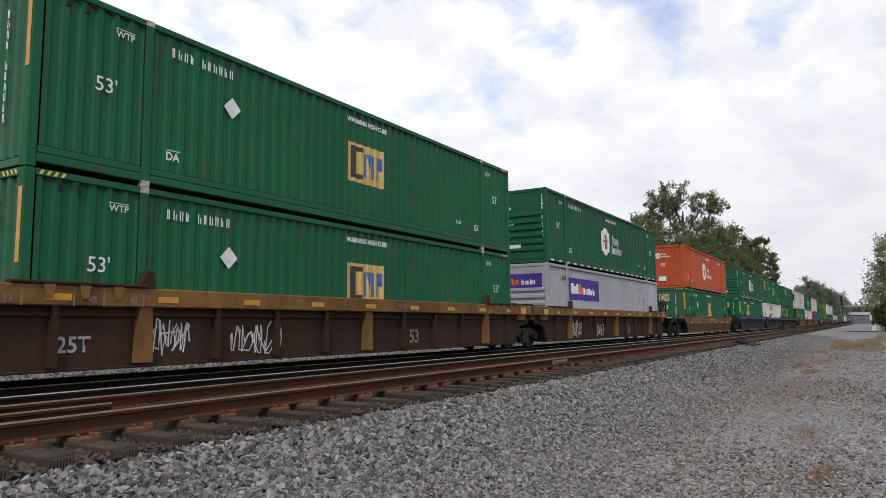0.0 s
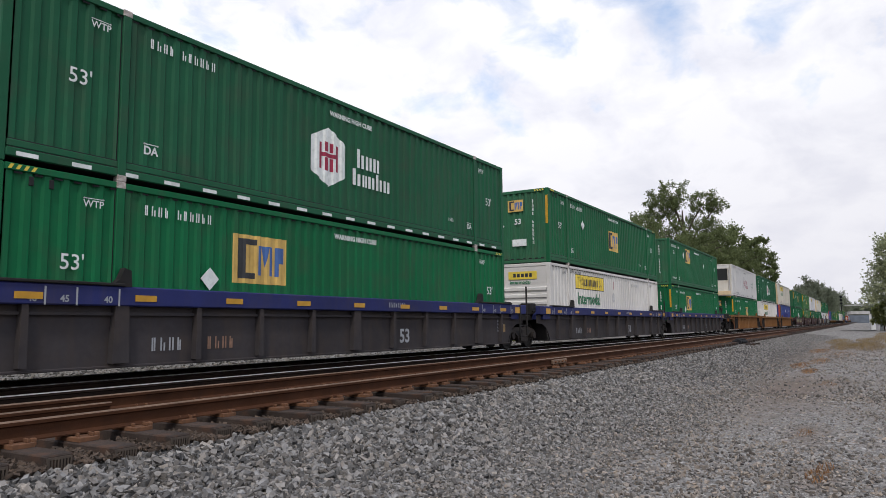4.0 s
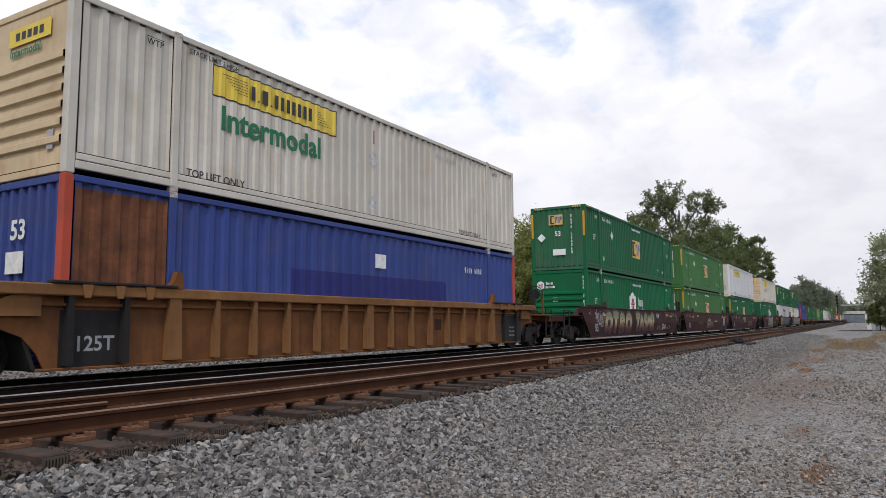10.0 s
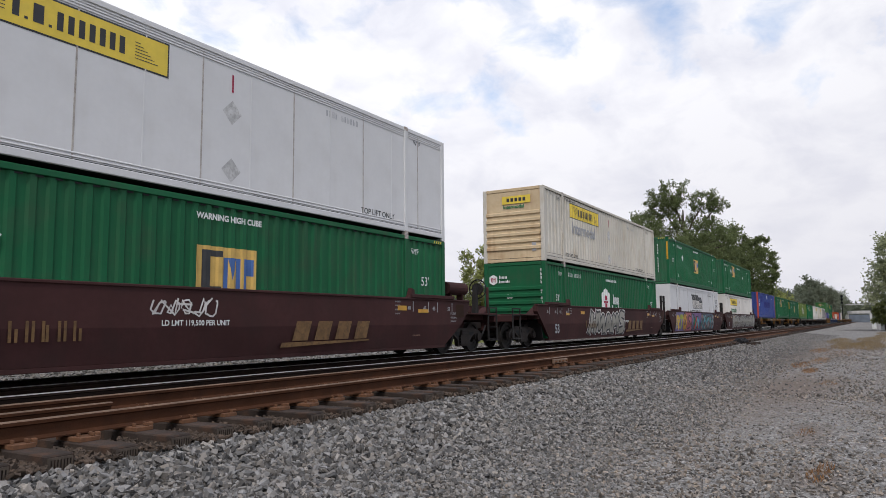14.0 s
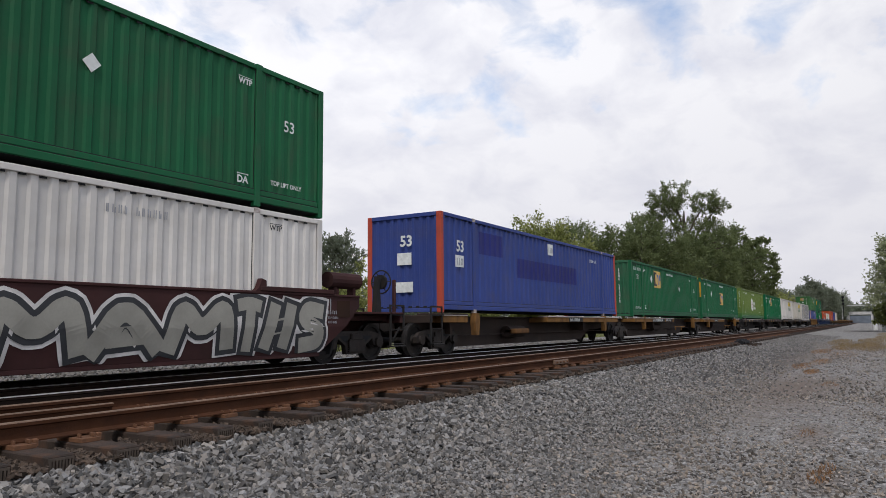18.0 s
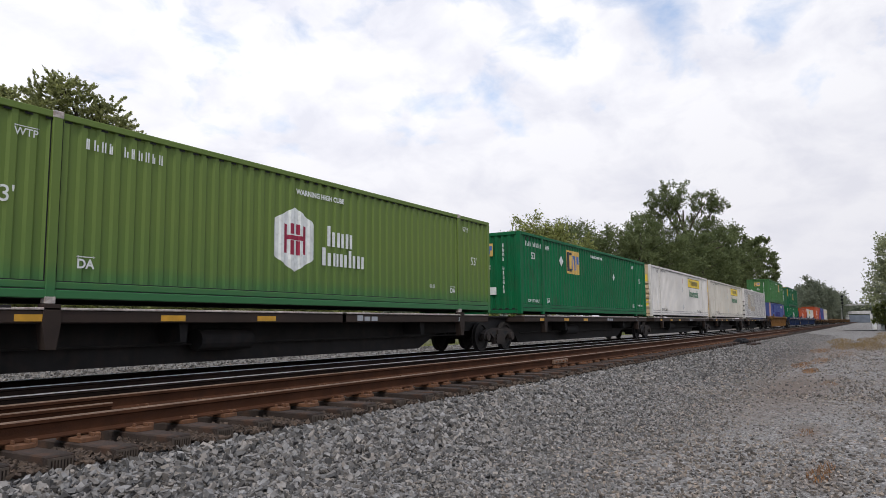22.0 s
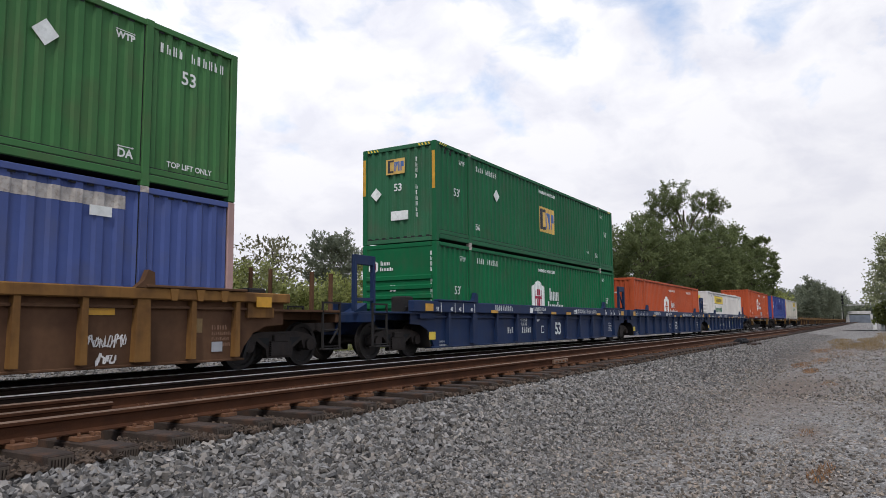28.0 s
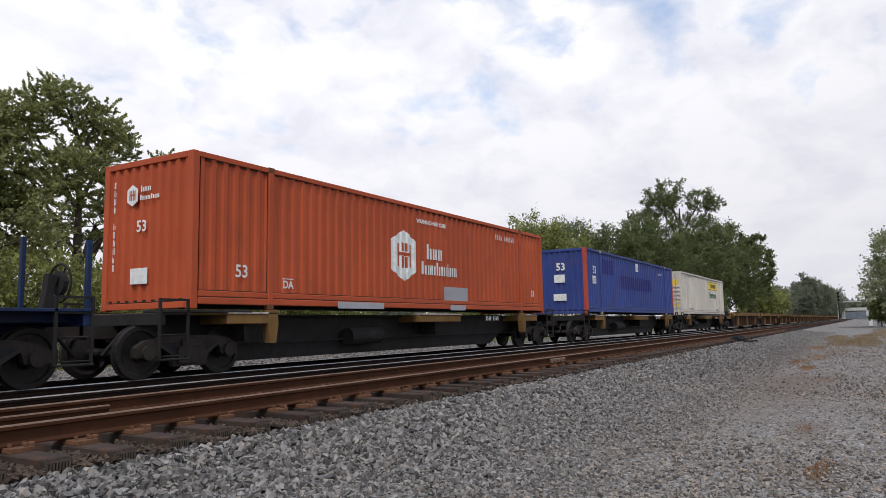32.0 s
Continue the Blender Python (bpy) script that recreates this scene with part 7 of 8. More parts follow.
def build_stones():
    r = np.random.RandomState(3)

    def scatter(n, x0, x1, y0, y1, s0, s1, sink, seed, label, power=1.0, name="ballast_stones", material=None, fade=0.0, back=0.0, lift=0.0):
        x = x0 + (x1 - x0) * r.rand(n) ** power
        y = r.uniform(y0, y1, n)
        s = r.uniform(s0, s1, n) * (0.7 + 0.6 * r.rand(n))
        if name == "ballast_stones":
            s *= np.interp(y, (1.8, 3.2, 4.6), (0.55, 0.7, 1.0))
        zg = np.interp(y, GY, GZ)
        # the heap thins out towards its foot
        keep = np.ones(n, bool)
        if fade:
            keep &= r.rand(n) < np.clip((y - y0 + 0.35 * np.sin(x * 1.3) + 0.2 * np.sin(x * 3.1)) / fade, 0, 1) ** 1.5
        if back:
            keep &= r.rand(n) < np.clip((y1 - y + 0.3 * np.sin(x * 1.7)) / back, 0, 1)
        if name == "yard_gravel":
            worn = np.exp(-((x - 17.5) / 5.5) ** 2 - ((y - 1.5) / 0.95) ** 2) + 0.8 * np.exp(-((x - 33) / 8.0) ** 2 - ((y - 2.6) / 0.9) ** 2)
            keep &= r.rand(n) > 0.85 * worn
        if lift:
            # only between the ties
            keep &= np.abs((x - 3.54) % 0.62 - 0.31) < 0.165
        spots = np.stack([x, y, zg + s * sink + lift], 1)[keep]
        stones_mesh(name, spots, s[keep], seed, material or STONE, label)
    scatter(15000, 0.8, 14.0, 2.6, 5.80, 0.016, 0.038, 0.85, 9, "loose grey ballast stones on the track shoulder", 1.6, fade=1.7)
    scatter(38000, 0.8, 16.0, 2.0, 5.85, 0.015, 0.036, 0.15, 1, "loose grey ballast stones on the track shoulder", 1.6, fade=1.7)
    scatter(20000, 16.0, 80.0, 2.1, 5.85, 0.024, 0.044, 0.25, 2, "grey ballast stones along the siding", 1.5, fade=1.7)
    scatter(24000, 1.0, 15.0, 1.7, 4.4, 0.018, 0.036, 0.2, 13, "loose grey ballast stones at the foot of the shoulder", 1.5, fade=1.2, back=1.0)
    scatter(31000, 1.5, 16.0, -1.0, 4.0, 0.008, 0.020, 0.3, 3, "fine grey gravel of the yard", 1.5, "yard_gravel", STONE_YARD, back=1.5)
    scatter(17000, 15.0, 60.0, -2.5, 4.4, 0.014, 0.030, 0.25, 7, "fine grey gravel of the yard", 1.7, "yard_gravel", STONE_YARD, back=1.5)
    scatter(700, 1.5, 16.0, -1.0, 3.4, 0.018, 0.032, 0.1, 8, "scattered larger stones in the yard", 1.4, "yard_gravel", STONE_YARD)
    scatter(13000, 1.0, 30.0, 5.70, 6.48, 0.016, 0.032, 0.2, 10, "rust-stained ballast stones between the tie ends", 1.4, material=STONE_RUST, lift=0.065)
    scatter(2500, -9.0, 1.0, -4.0, 4.0, 0.010, 0.022, 0.25, 11, "fine grey gravel of the yard", 1.0, "yard_gravel", STONE_YARD, back=1.5)
    scatter(3000, -9.0, 1.0, 2.3, 6.0, 0.020, 0.042, 0.3, 12, "loose grey ballast stones on the track shoulder", 1.0, fade=1.7)
    scatter(7000, 1.0, 30.0, 6.0, 8.7, 0.018, 0.032, 0.1, 4, "grimy shade-darkened ballast stones between the ties", 1.3, material=STONE_DK)
    scatter(4000, 1.0, 30.0, 8.7, 10.3, 0.02, 0.034, 0.2, 5, "grimy shade-darkened ballast stones between the tracks", 1.3, material=STONE_DK)
    scatter(7000, 4.0, 50.0, 13.0, 19.5, 0.024, 0.044, 0.3, 6, "grey ballast stones beyond the train", 1.3)


GY = np.array([-900, -6, 1.5, 3.2, 4.6, 5.5, 6.1, 8.6, 9.2, 9.9, 10.3, 12.9, 13.6, 15.2, 20])
GZ = np.array([-0.62, -0.60, -0.60, -0.58, -0.46, -0.345, -0.335, -0.27, -0.24, -0.24, -0.22, -0.22, -0.20, -0.20, -0.25])

# ---- trees and distance ----
BARK = mat("grey_bark", (0.085, 0.068, 0.052), 0.95, 0, 0.3, 3.0, (0.04, 0.035, 0.03), 0.4, 0, 0.6, 18.0)


def leafy(name, color, island=0.5):
    m = mat(name, color, 0.6, 0, 0.3, 1.2, island=island, spec=0.3)
    nt = m.node_tree
    b, out = nt.nodes["Principled BSDF"], nt.nodes["Material Output"]
    tr, mx = nt.nodes.new("ShaderNodeBsdfTranslucent"), nt.nodes.new("ShaderNodeMixShader")
    mx.inputs[0].default_value = 0.6
    nt.links.new(b.inputs["Base Color"].links[0].from_socket, tr.inputs["Color"])
    nt.links.new(b.outputs[0], mx.inputs[1])
    nt.links.new(tr.outputs[0], mx.inputs[2])
    nt.links.new(mx.outputs[0], out.inputs["Surface"])
    return m


LEAF = leafy("dark_leaves", (0.31, 0.325, 0.135), 0.35)
LEAF_L = leafy("light_leaves", (0.290, 0.310, 0.105))
# distance haze is mixed into this leaf colour
LEAF_F = leafy("haze_tinted_leaves", (0.200, 0.222, 0.155), 0.12)
LEAF_D = leafy("deep_green_leaves", (0.165, 0.196, 0.082), 0.16)
# roadside leaves, paled in colour for the haze before them
LEAF_H = leafy("haze_paled_leaves", (0.36, 0.38, 0.225), 0.15)
LEAF_B = leafy("brownish_leaves", (0.20, 0.19, 0.11))


def leaf_mesh(name, clumps, count, size, seed, centre, spread=1.0):
    """Small leaves along sprays that grow out of clumps, with gaps between them."""
    r = np.random.RandomState(seed)
    cl = np.array(clumps, float)
    wts = cl[:, 3] ** 2
    sprays = 13 if spread == 1.0 else 8
    out = cl[:, None, :3] - np.array(centre)
    out = out / (np.linalg.norm(out, axis=2, keepdims=True) + 1e-6)
    dirs = r.normal(size=(len(cl), sprays, 3)) + out * 1.0 + np.array([0, 0, 0.45])
    dirs[:, :, 2] /= spread ** 2
    dirs /= np.linalg.norm(dirs, axis=2, keepdims=True)
    pick = r.choice(len(cl), count, p=wts / wts.sum())
    k = r.randint(0, sprays, count)
    along = r.uniform(0.05, 1.0, count) ** 0.75
    reach = spread * cl[pick, 3] * (0.9 + 0.9 * r.rand(len(cl), sprays)[pick, k])
    pos = cl[pick, :3] + dirs[pick, k] * (reach * along)[:, None]
    loose = r.rand(count) < (0.5 if spread == 1.0 else 0.3)
    pos += r.normal(size=(count, 3)) * (cl[pick, 3] * np.where(loose, 0.34, 0.13) / spread * (1.15 - 0.75 * along))[:, None]
    d = dirs[pick, k]
    a = d + 0.8 * r.normal(size=(count, 3))
    a /= np.linalg.norm(a, axis=1, keepdims=True)
    b = np.cross(a, r.normal(size=(count, 3)) + np.array([0, 0, 1.0]))
    b /= np.linalg.norm(b, axis=1, keepdims=True) + 1e-9
    s = size * r.uniform(0.55, 1.35, count)[:, None]
    v = np.stack([pos - a * s, pos + b * s * 0.5, pos + a * s, pos - b * s * 0.5], 1).reshape(-1, 3)
    me = bpy.data.meshes.new(name)
    me.vertices.add(len(v))
    me.vertices.foreach_set("co", v.reshape(-1))
    idx = np.arange(len(v), dtype=np.int32)
    me.loops.add(len(v))
    me.loops.foreach_set("vertex_index", idx)
    me.polygons.add(count)
    me.polygons.foreach_set("loop_start", np.arange(0, len(v), 4, dtype=np.int32))
    me.update(calc_edges=True)
    return me


def tree(name, x, y, height, width, leaf, count, size, seed, label, trunk=0.3, low=0.25, bare=False, lean=0.0, clump=1.0, group="", lobes=(), spread=1.0):
    t = thing(name, label, "tree" if name == "tree" else "bush", group, at=(x, y, ground_z(y)))
    r = random.Random(seed)
    s = Shape()
    clumps = []
    top = height * 0.8
    s.tube((0, 0, -0.2), (lean * 0.4, 0, top * 0.45), trunk, 9, trunk * 0.7)
    s.tube((lean * 0.4, 0, top * 0.45), (lean, 0, top), trunk * 0.7, 8, trunk * 0.18)
    n = 0 if lobes else 84 if height > 6 else 26
    for *lx, ly, lz, lr in lobes:
        c = Vector((lx[0] if lx else r.uniform(-1, 1) * lr * 0.5, ly, lz))
        base = Vector((0, 0, max(height * 0.18, lz - 1.1 * math.hypot(c.x, c.y) - lr)))
        knee = base.lerp(c, 0.55) + Vector((0, 0, 0.02 * height))
        s.tube(base, knee, trunk * 0.34, 6, trunk * 0.24)
        s.tube(knee, c, trunk * 0.24, 6, trunk * 0.12)
        for i in range(17):
            u, a = 1 - 2 * (i + 0.5) / 17, i * 2.39996 + r.uniform(-0.4, 0.4)
            q = math.sqrt(1 - u * u)
            k = lr * r.uniform(0.6, 1.0)
            e = c + Vector((q * math.cos(a) * k, q * math.sin(a) * k, u * k * 0.85))
            clumps.append((*e, lr * r.uniform(0.24, 0.38)))
            if i % 2:
                s.tube(c, e, trunk * 0.10, 5, trunk * 0.03)
    mid, rz = height * (1 + low) / 2, height * (1 - low) / 2
    for i in range(n):
        # spread directions evenly over a ball, pull some of them inwards
        u = 1 - 2 * (i + 0.5) / n
        a = i * 2.39996 + r.uniform(-0.3, 0.3)
        q = math.sqrt(1 - u * u)
        d = Vector((q * math.cos(a), q * math.sin(a), u))
        k = (0.80 + 0.42 * noise.noise(d * 1.7 + Vector((seed * 0.37, 0, 0)))) * (r.uniform(0.45, 0.75) if i % 3 == 0 else r.uniform(0.78, 1.0))
        e = Vector((lean * (0.5 + 0.5 * u) + d.x * width * 0.5 * k, d.y * width * 0.5 * k, mid + d.z * rz * k))
        clumps.append((*e, clump * width * r.uniform(0.075, 0.125)))
        if i % 2 == 0:
            base = Vector((lean * 0.3, 0, max(height * low * 0.6, min(top * 0.9, e.z - 0.45 * math.hypot(e.x, e.y) - 0.05 * height))))
            rr = trunk * 0.30 * (1.1 - base.z / height)
            m1 = base.lerp(e, 0.5) + Vector((0, 0, 0.04 * height))
            s.tube(base, m1, rr, 6, rr * 0.65)
            s.tube(m1, e, rr * 0.65, 5, rr * 0.2)
    part("trunk", s, BARK, t)
    if not bare:
        part("crown", leaf_mesh("crown", clumps, count, size, seed, (lean, 0, height * 0.5), spread), leaf, t)
    return t


def build_distance():
    rng = random.Random(8)
    crown = [(-0.8, 0, 9.7, 0.8), (-1.8, 0.5, 8.7, 1.1), (0.3, -0.3, 8.8, 1.0), (1.6, 0.3, 8.5, 0.85), (3.0, -0.2, 7.5, 0.8), (4.5, 0, 7.4, 0.55), (2.3, 0.6, 6.3, 1.0), (-0.3, -0.5, 6.7, 1.3), (-2.1, -0.3, 6.2, 1.4),
             (3.9, 0.3, 6.0, 0.7), (0.9, 0.4, 5.2, 1.1), (-1.6, 0, 4.6, 1.3), (-2.8, 0.6, 8.2, 1.1), (-3.6, 0.2, 7.0, 1.2), (3.0, 0.2, 4.7, 0.7)]
    tree("tree", 15.3, 24.5, 10.2, 7.4, LEAF, 90000, 0.068, 101, "dark green tree with loose feathery sprays behind the tracks", 0.24, 0.16, lobes=crown, spread=1.6)
    tree("tree", 10.6, 25.2, 8.9, 7.0, LEAF, 36000, 0.08, 102, "dark green leafy tree behind the tracks", 0.25, 0.16)
    tree("tree", 21.0, 26.5, 6.3, 3.2, LEAF_B, 2500, 0.085, 103, "nearly bare thin tree behind the tracks", 0.14, 0.2)
    tree("tree", 22.0, 27.5, 6.8, 4.8, LEAF_F, 12000, 0.085, 105, "grey-green small tree behind the tracks", 0.12, 0.15)
    for i in range(18):
        x = 8 + i * 1.2 + rng.uniform(-0.5, 0.5)
        tree("bush", x, 21.8 + rng.uniform(-0.6, 1.2), rng.uniform(3.0, 4.6), rng.uniform(2.8, 3.8), LEAF_L if i % 3 else LEAF, 3600, 0.085, 200 + i,
             "light green leafy bush beyond the tracks", 0.06, 0.05, clump=1.5, group="bushes beyond the tracks")
    tree("tree", 49.0, 48.0, 10.6, 7.0, LEAF_B, 1500, 0.2, 110, "nearly bare grey tree beyond the tracks", 0.2, 0.3)
    tree("tree", 58.0, 48.0, 11.8, 6.5, LEAF_F, 14000, 0.14, 111, "grey-green tree beyond the tracks", 0.25, 0.3)
    tree("tree", 41.0, 47.0, 8.6, 6.0, LEAF_B, 1800, 0.18, 112, "sparse brownish tree beyond the tracks", 0.2, 0.25)
    for i in range(14):
        tree("bush", 30 + i * 4.2, 40 + rng.uniform(-2, 3), rng.uniform(3.4, 6.0), rng.uniform(5, 7), LEAF_L if i % 2 else LEAF_F, 2600, 0.17, 300 + i,
             "pale green thicket beyond the tracks", 0.1, 0.05, clump=1.4, group="thickets beyond the tracks")
    tree("tree", 85, 36, 13.6, 12.5, LEAF_L, 58000, 0.19, 120, "light green rounded tree beyond the tracks", 0.35, 0.1, clump=1.45)
    tree("tree", 70, 36, 10.4, 7, LEAF_L, 12000, 0.15, 121, "light green small tree beyond the tracks", 0.25, 0.12)
    tree("tree", 97, 37, 17.2, 11, LEAF_D, 18000, 0.17, 122, "dark green tree beyond the tracks", 0.3, 0.12, clump=1.2)
    tree("tree", 110, 36, 16.4, 13, LEAF_D, 18000, 0.18, 128, "dark green tree beyond the tracks", 0.3, 0.08, clump=1.2)
    oak = [(1.6, 23.0, 3.4), (3.6, 21.5, 3.2), (6.4, 18.0, 3.6), (-3.2, 21.8, 2.6), (-5.6, 21.2, 1.7), (-1.0, 15.6, 5.0), (8.0, 14.4, 3.9), (3.2, 11.6, 5.6), (-5.6, 14.0, 3.6), (7.0, 8.8, 4.8), (-2.6, 8.6, 5.6)]
    tree("tree", 128, 26.9, 26.2, 20, LEAF_D, 85000, 0.155, 123, "tall dark green oak-like tree with open crown", 0.6, 0.22, lobes=oak)
    tree("tree", 100, 27, 17.0, 16, LEAF_D, 32000, 0.19, 124, "dark green tree with dense crown", 0.5, 0.05, clump=0.8)
    tree("tree", 114, 23.5, 16.0, 15, LEAF_D, 30000, 0.2, 125, "dark green tree with dense crown", 0.5, 0.05, clump=0.8)
    tree("tree", 138, 23, 19.5, 17, LEAF_D, 28000, 0.21, 129, "dark green tree with dense crown", 0.5, 0.06, clump=0.8)
    tree("tree", 162, 20.8, 20.8, 11.5, LEAF_D, 40000, 0.2, 126, "dark green tree with ragged crown edge", 0.5, 0.1, clump=0.8)
    tree("tree", 150, 24, 18.5, 12, LEAF_D, 20000, 0.22, 127, "dark green tree with ragged crown edge", 0.4, 0.1, clump=0.8)
    for i, (x, y, h, w) in enumerate(((200, 23, 9.5, 13), (225, 24, 10.5, 14), (255, 24, 11, 13), (262, 19.0, 11, 11), (284, 17.6, 17.0, 10), (300, 21.5, 13.0, 12), (335, 17.4, 17.5, 13), (375, 18, 18.0, 14),
                                      (420, 17.4, 19.0, 15), (480, 17, 19.5, 16), (550, 17, 20, 16))):
        tree("tree", x, y, h, w, LEAF_L if i == 0 else LEAF_F, 8000, 0.36, 400 + i, "green tree along the distant line, haze put into its colour", 0.4, 0.04, clump=1.25, group="distant line of trees")
    tree("tree", 118, -6.7, 15.2, 13.5, LEAF_H, 34000, 0.19, 130, "green roadside tree beside the gravel yard", 0.4, 0.04, clump=1.1)
    for i in range(5):
        tree("bush", 124 + i * 2.0, -2.4 - 1.7 * i + rng.uniform(-0.3, 0.3), rng.uniform(3.8, 6.0), rng.uniform(3, 4), LEAF_H if i % 2 else LEAF_L, 5000, 0.16, 600 + i, "green thicket at the edge of the yard", 0.1, 0.03, clump=1.4,
             group="thickets at the yard's edge")
    for i in range(9):
        tree("tree", 150 + i * 42, -13 - rng.uniform(0, 6), rng.uniform(13, 18), 17, LEAF_F, 5000, 0.55, 500 + i, "green tree along the distant line, haze put into its colour", 0.4, 0.04, clump=1.35, group="distant line of trees")
    for i in range(14):
        tree("tree", 640 + rng.uniform(0, 30), -60 + i * 9, rng.uniform(12, 17), 20, LEAF_F, 2600, 0.9, 700 + i, "green tree along the distant line, haze put into its colour", 0.4, 0.04, clump=1.4, group="distant line of trees")


CONCRETE = mat("weathered_concrete", (0.48, 0.47, 0.46), 0.85, 0, 0.15, 0.6, (0.25, 0.24, 0.23), 0.3, 0.3)
WHITE_POST = mat("white_marker_paint", (0.70, 0.70, 0.69), 0.6, 0, 0.1, 3.0, (0.4, 0.38, 0.33), 0.2)
SIGNAL = mat("black_signal_steel", (0.02, 0.02, 0.022), 0.9, 0, 0.2, spec=0.1)
SHADE = mat("blue_grey_shade", (0.13, 0.15, 0.18), 0.8, 0, 0.2, 0.4)


def build_far_things():
    br = thing("road_bridge", "pale concrete road bridge over the distant tracks", "bridge", at=(560, 8, -0.5))
    part("deck", Shape().bev(-5, 5, -9.6, 4.6, 5.9, 7.1, 0.1), CONCRETE, br)
    part("parapet", Shape().bev(-5, -4.6, -9.6, 4.6, 7.1, 7.9, 0.05), CONCRETE, br)
    part("abutment", Shape().bev(-5, 5, 3.4, 5.4, 0, 5.9, 0.1), CONCRETE, br)
    part("abutment", Shape().bev(-5, 5, -10.4, -9.0, 0, 5.9, 0.1), CONCRETE, br)
    # added sheet, coloured as the bluish shade in the opening below the deck
    part("far_wall", Shape().bev(20, 21, -9, 4, 0, 5.4, 0.1), SHADE, br)
    for k, y in enumerate((15.0, 10.6)):
        sg = thing("signal_mast", "dark railway signal mast with round lamp heads", "signal", "signals of the line", at=(400, y, -0.4))
        part("mast", Shape().tube((0, 0, 0), (0, 0, 13.6), 0.16), SIGNAL, sg)
        for q in range(3):
            hd = part("signal_head", Shape().tube((-0.15, 0, 13.2 - q * 1.6), (0.1, 0, 13.2 - q * 1.6), 0.62, 14), SIGNAL, sg)
            part("hood", Shape().tube((-0.5, 0, 13.2 - q * 1.6), (-0.14, 0, 13.2 - q * 1.6), 0.2, 10), SIGNAL, hd)
        part("platform", Shape().bev(-0.3, 0.6, -0.8, 0.8, 8.9, 9.1, 0.02), SIGNAL, sg)
    gantry = thing("signal_gantry", "thin grey signal gantry over the tracks", "gantry", at=(430, 6, -0.4))
    part("beam", Shape().bev(-0.3, 0.3, -9, 6, 9.3, 9.8, 0.02), CONCRETE, gantry)
    part("post", Shape().tube((0, -9, 0), (0, -9, 11.5), 0.2), CONCRETE, gantry)
    part("post", Shape().tube((0, 6, 0), (0, 6, 9.8), 0.2), CONCRETE, gantry)
    for x, y, h, w in ((124, -1.75, 2.0, 0.24), (133, -0.75, 1.3, 0.3)):
        p = thing("marker_post", "white painted marker post at the yard's edge", "post", "white marker posts", at=(x, y, -0.6))
        part("shaft", Shape().bev(-w, w, -w, w, 0, h, 0.04), WHITE_POST, p)
        part("cap", Shape().bev(-w - 0.03, w + 0.03, -w - 0.03, w + 0.03, h, h + 0.06, 0.015), WHITE_POST, p)
    sw = thing("switch_machine", "low black switch machine with rods on the ties beside the siding", "switch machine", at=(41.3, 5.95, -0.27))
    part("case", Shape().bev(-0.9, 0.9, -0.25, 0.3, 0.0, 0.16, 0.05), SIGNAL, sw)
    part("lid", Shape().prism([(-0.6, 0.16), (0.5, 0.16), (0.35, 0.25), (-0.45, 0.24)], -0.2, 0.22), SIGNAL, sw)
    part("motor", Shape().tube((-1.35, -0.1, 0.1), (-0.92, -0.1, 0.1), 0.12, 10), SIGNAL, sw)
    part("rod", Shape().tube((0.4, 0.3, 0.1), (0.4, 0.9, 0.1), 0.03), SIGNAL, sw)
    for sx in (-0.8, 0.9):
        part("base_timber", Shape().bev(sx - 0.16, sx + 0.16, -0.85, 0.75, -0.14, 0.0, 0.01), TIE, sw)
    # a paved crossing cuts over the gravel far down the line
    road = new("road", Shape().bev(122.0, 125.5, -1.0, 5.6, -0.66, -0.545, 0.02).mesh("road"))
    road.data.materials.append(mat("dark_asphalt", (0.040, 0.034, 0.032), 0.9, 0, 0.25, 0.8, (0.07, 0.05, 0.04), 0.3, 0, 0.3, 20.0))
    tagged(road, "dark asphalt crossing road beyond the gravel yard", "road", kind="structure")


GRASS_DRY = mat("dry_grass", (0.24, 0.125, 0.055), 0.85, 0, 0.3, 3.0, island=0.4)
GRASS_PALE = mat("straw_grass", (0.21, 0.145, 0.065), 0.85, 0, 0.3, 3.0, island=0.4)


def blades(name, spots, material, label, h, seed):
    r = random.Random(seed)
    s = Shape()
    for cx, cy, rx, ry, n in spots:
        for i in range(n):
            a, q = r.uniform(0, 6.28), math.sqrt(r.random())
            x, y = cx + rx * q * math.cos(a), cy + ry * q * math.sin(a)
            z, hh, b = ground_z(y) - 0.01, h * r.uniform(0.4, 1.2) * (1.15 - 0.6 * q), r.uniform(0, 6.28)
            dx, dy, w = math.cos(b), math.sin(b), 0.006 + 0.01 * h
            lx, ly = r.uniform(-0.5, 0.5) * hh, r.uniform(-0.5, 0.5) * hh
            s.poly([(x - dx * w, y - dy * w, z), (x + dx * w, y + dy * w, z), (x + lx, y + ly, z + hh)])
    ob = new(name, s.mesh(name))
    ob.data.materials.append(material)
    tagged(ob, label, "grass", kind="stuff")


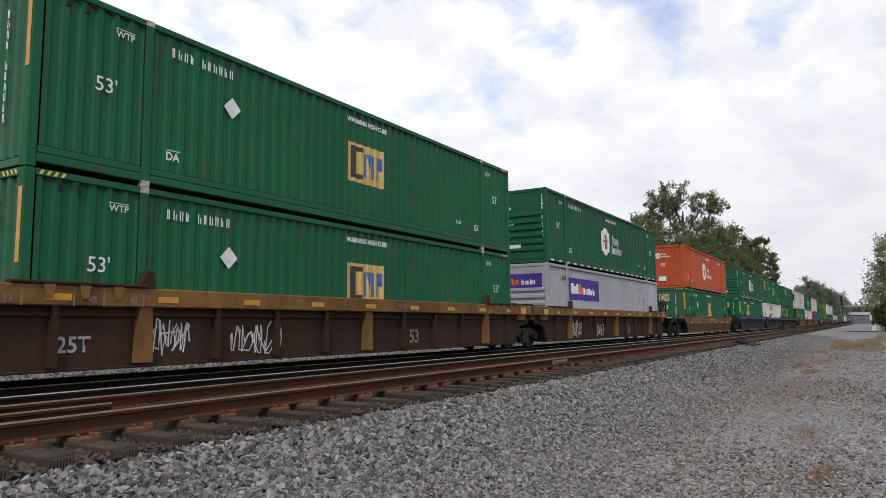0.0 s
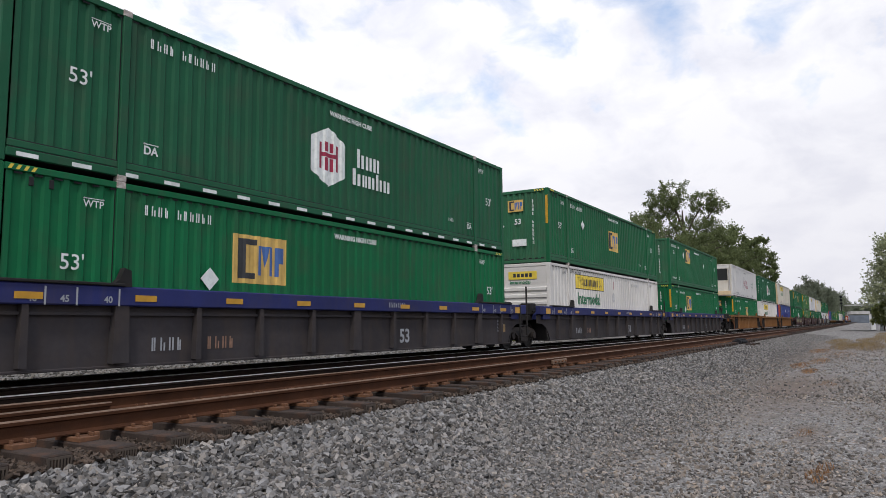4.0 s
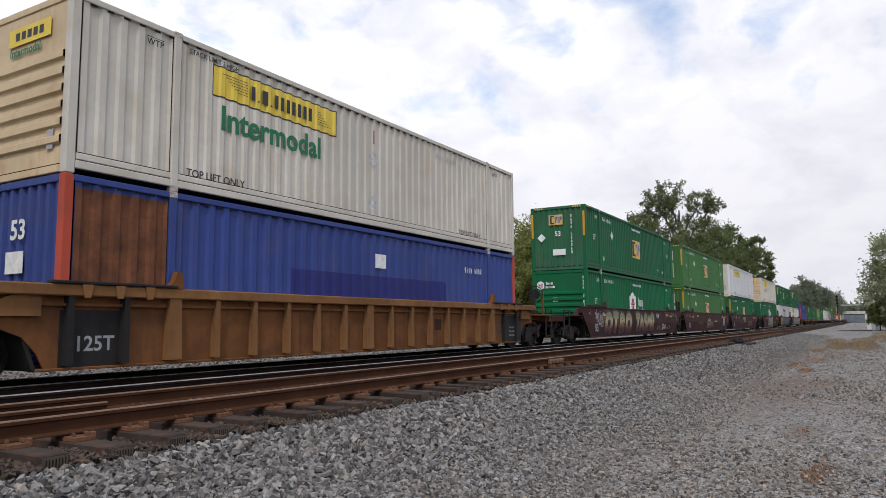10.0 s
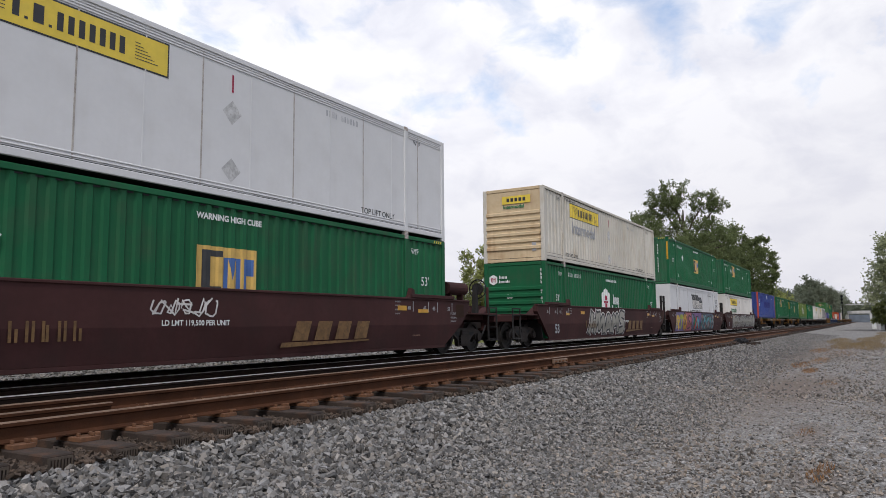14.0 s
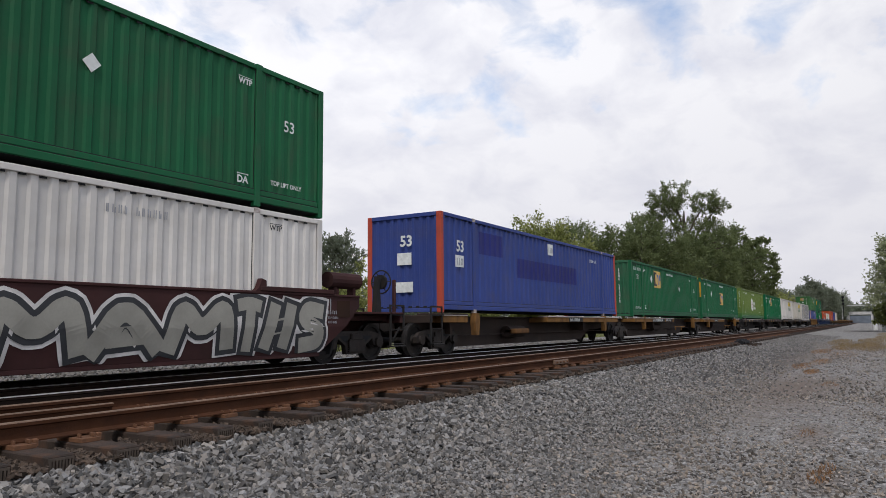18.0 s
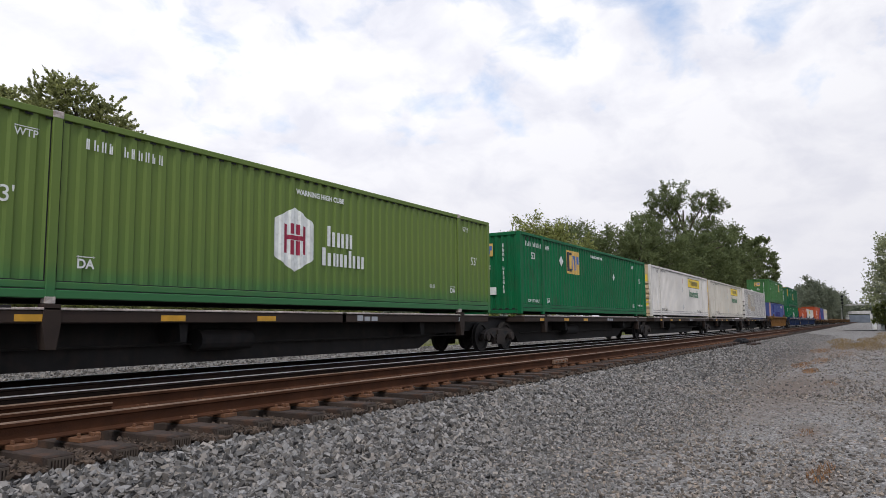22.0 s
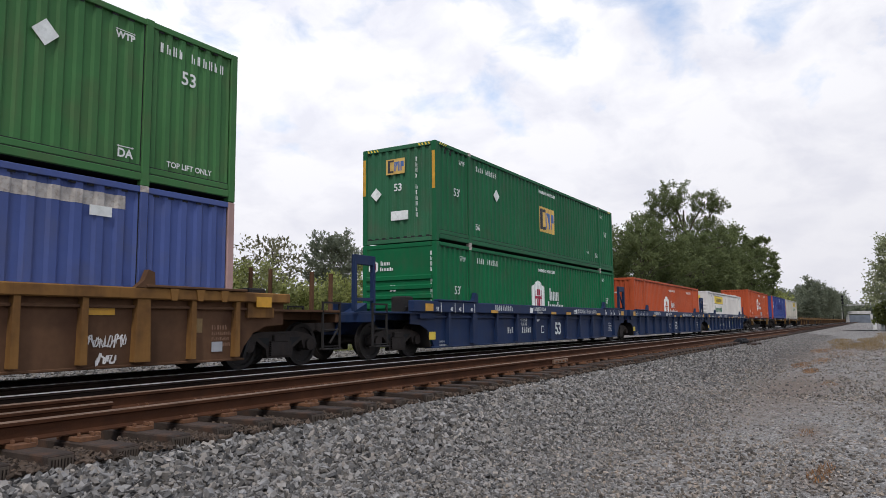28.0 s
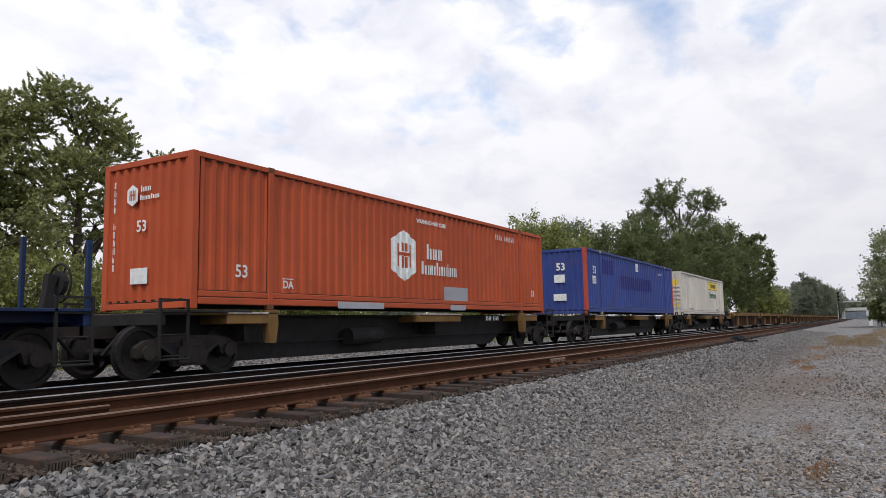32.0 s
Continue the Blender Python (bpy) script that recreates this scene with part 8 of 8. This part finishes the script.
def build_grass():
    blades("dry_grass", [(23.5, 1.55, 1.3, 0.22, 700), (26.5, 2.0, 1.8, 0.3, 800), (29.5, 1.6, 2.6, 0.35, 800), (39.5, 2.1, 3.0, 0.45, 1300), (36, 1.1, 4, 0.6, 700), (7.7, 0.5, 0.35, 0.10, 160), (8.1, 0.45, 0.3, 0.08, 80), (10.5, 0.78, 0.4, 0.12, 90),
           (19.0, 0.9, 0.6, 0.2, 80), (44.0, 1.6, 4, 0.6, 500)], GRASS_DRY, "orange-brown dry grass tufts in the gravel", 0.075, 61)
    blades("straw_grass", [(47, 1.2, 6, 0.7, 900), (58, 1.8, 8, 0.8, 900), (48, 0.1, 8, 0.9, 1500), (62, -0.3, 8, 1.2, 1500), (75, -1.6, 9, 1.3, 1500), (52, -2.8, 10, 1.3, 1200), (92, -1.8, 10, 1.2, 1000)], GRASS_PALE, "pale straw-coloured grass along the yard's edge", 0.22, 62)
    blades("verge_grass", [(6 + 5 * i, 20.3, 3.5, 0.9, 420) for i in range(16)], LEAF_L, "green grass verge beyond the tracks", 0.45, 63)


build_ground()
build_tracks()
build_stones()
build_distance()
build_far_things()
build_grass()


build_loads()
build_cars()
build_empties()


def motions():
    """The whole train runs along the track at a nearly steady pace, and its wheels roll."""
    for ob, u, z in MOVERS:
        walk(ob, [(t, pose(OFF[u] - RUN[t], TRACK_Y, z)) for t in range(33)])
    for ob, x in TAIL:
        walk(ob, [(t, pose(x - RUN[t], TRACK_Y, 0)) for t in range(33)])
    rolled = {}
    for w, dx in WHEELS:
        key = round(dx, 2)
        if key not in rolled:
            rows = []
            for k in range(961):
                t = k / 30
                i = min(31, int(t))
                run = RUN[i] + (RUN[i + 1] - RUN[i]) * (t - i)
                rows.append((t, pose(dx, 0, 0.457, 0, -math.degrees(run / 0.457) % 360, 0)))
            walk(w, rows)
            rolled[key] = w
        else:
            src = rolled[key].animation_data
            w.rotation_mode = "QUATERNION"
            w.animation_data_create()
            w.animation_data.action = src.action
            w.animation_data.action_slot = src.action_slot


motions()
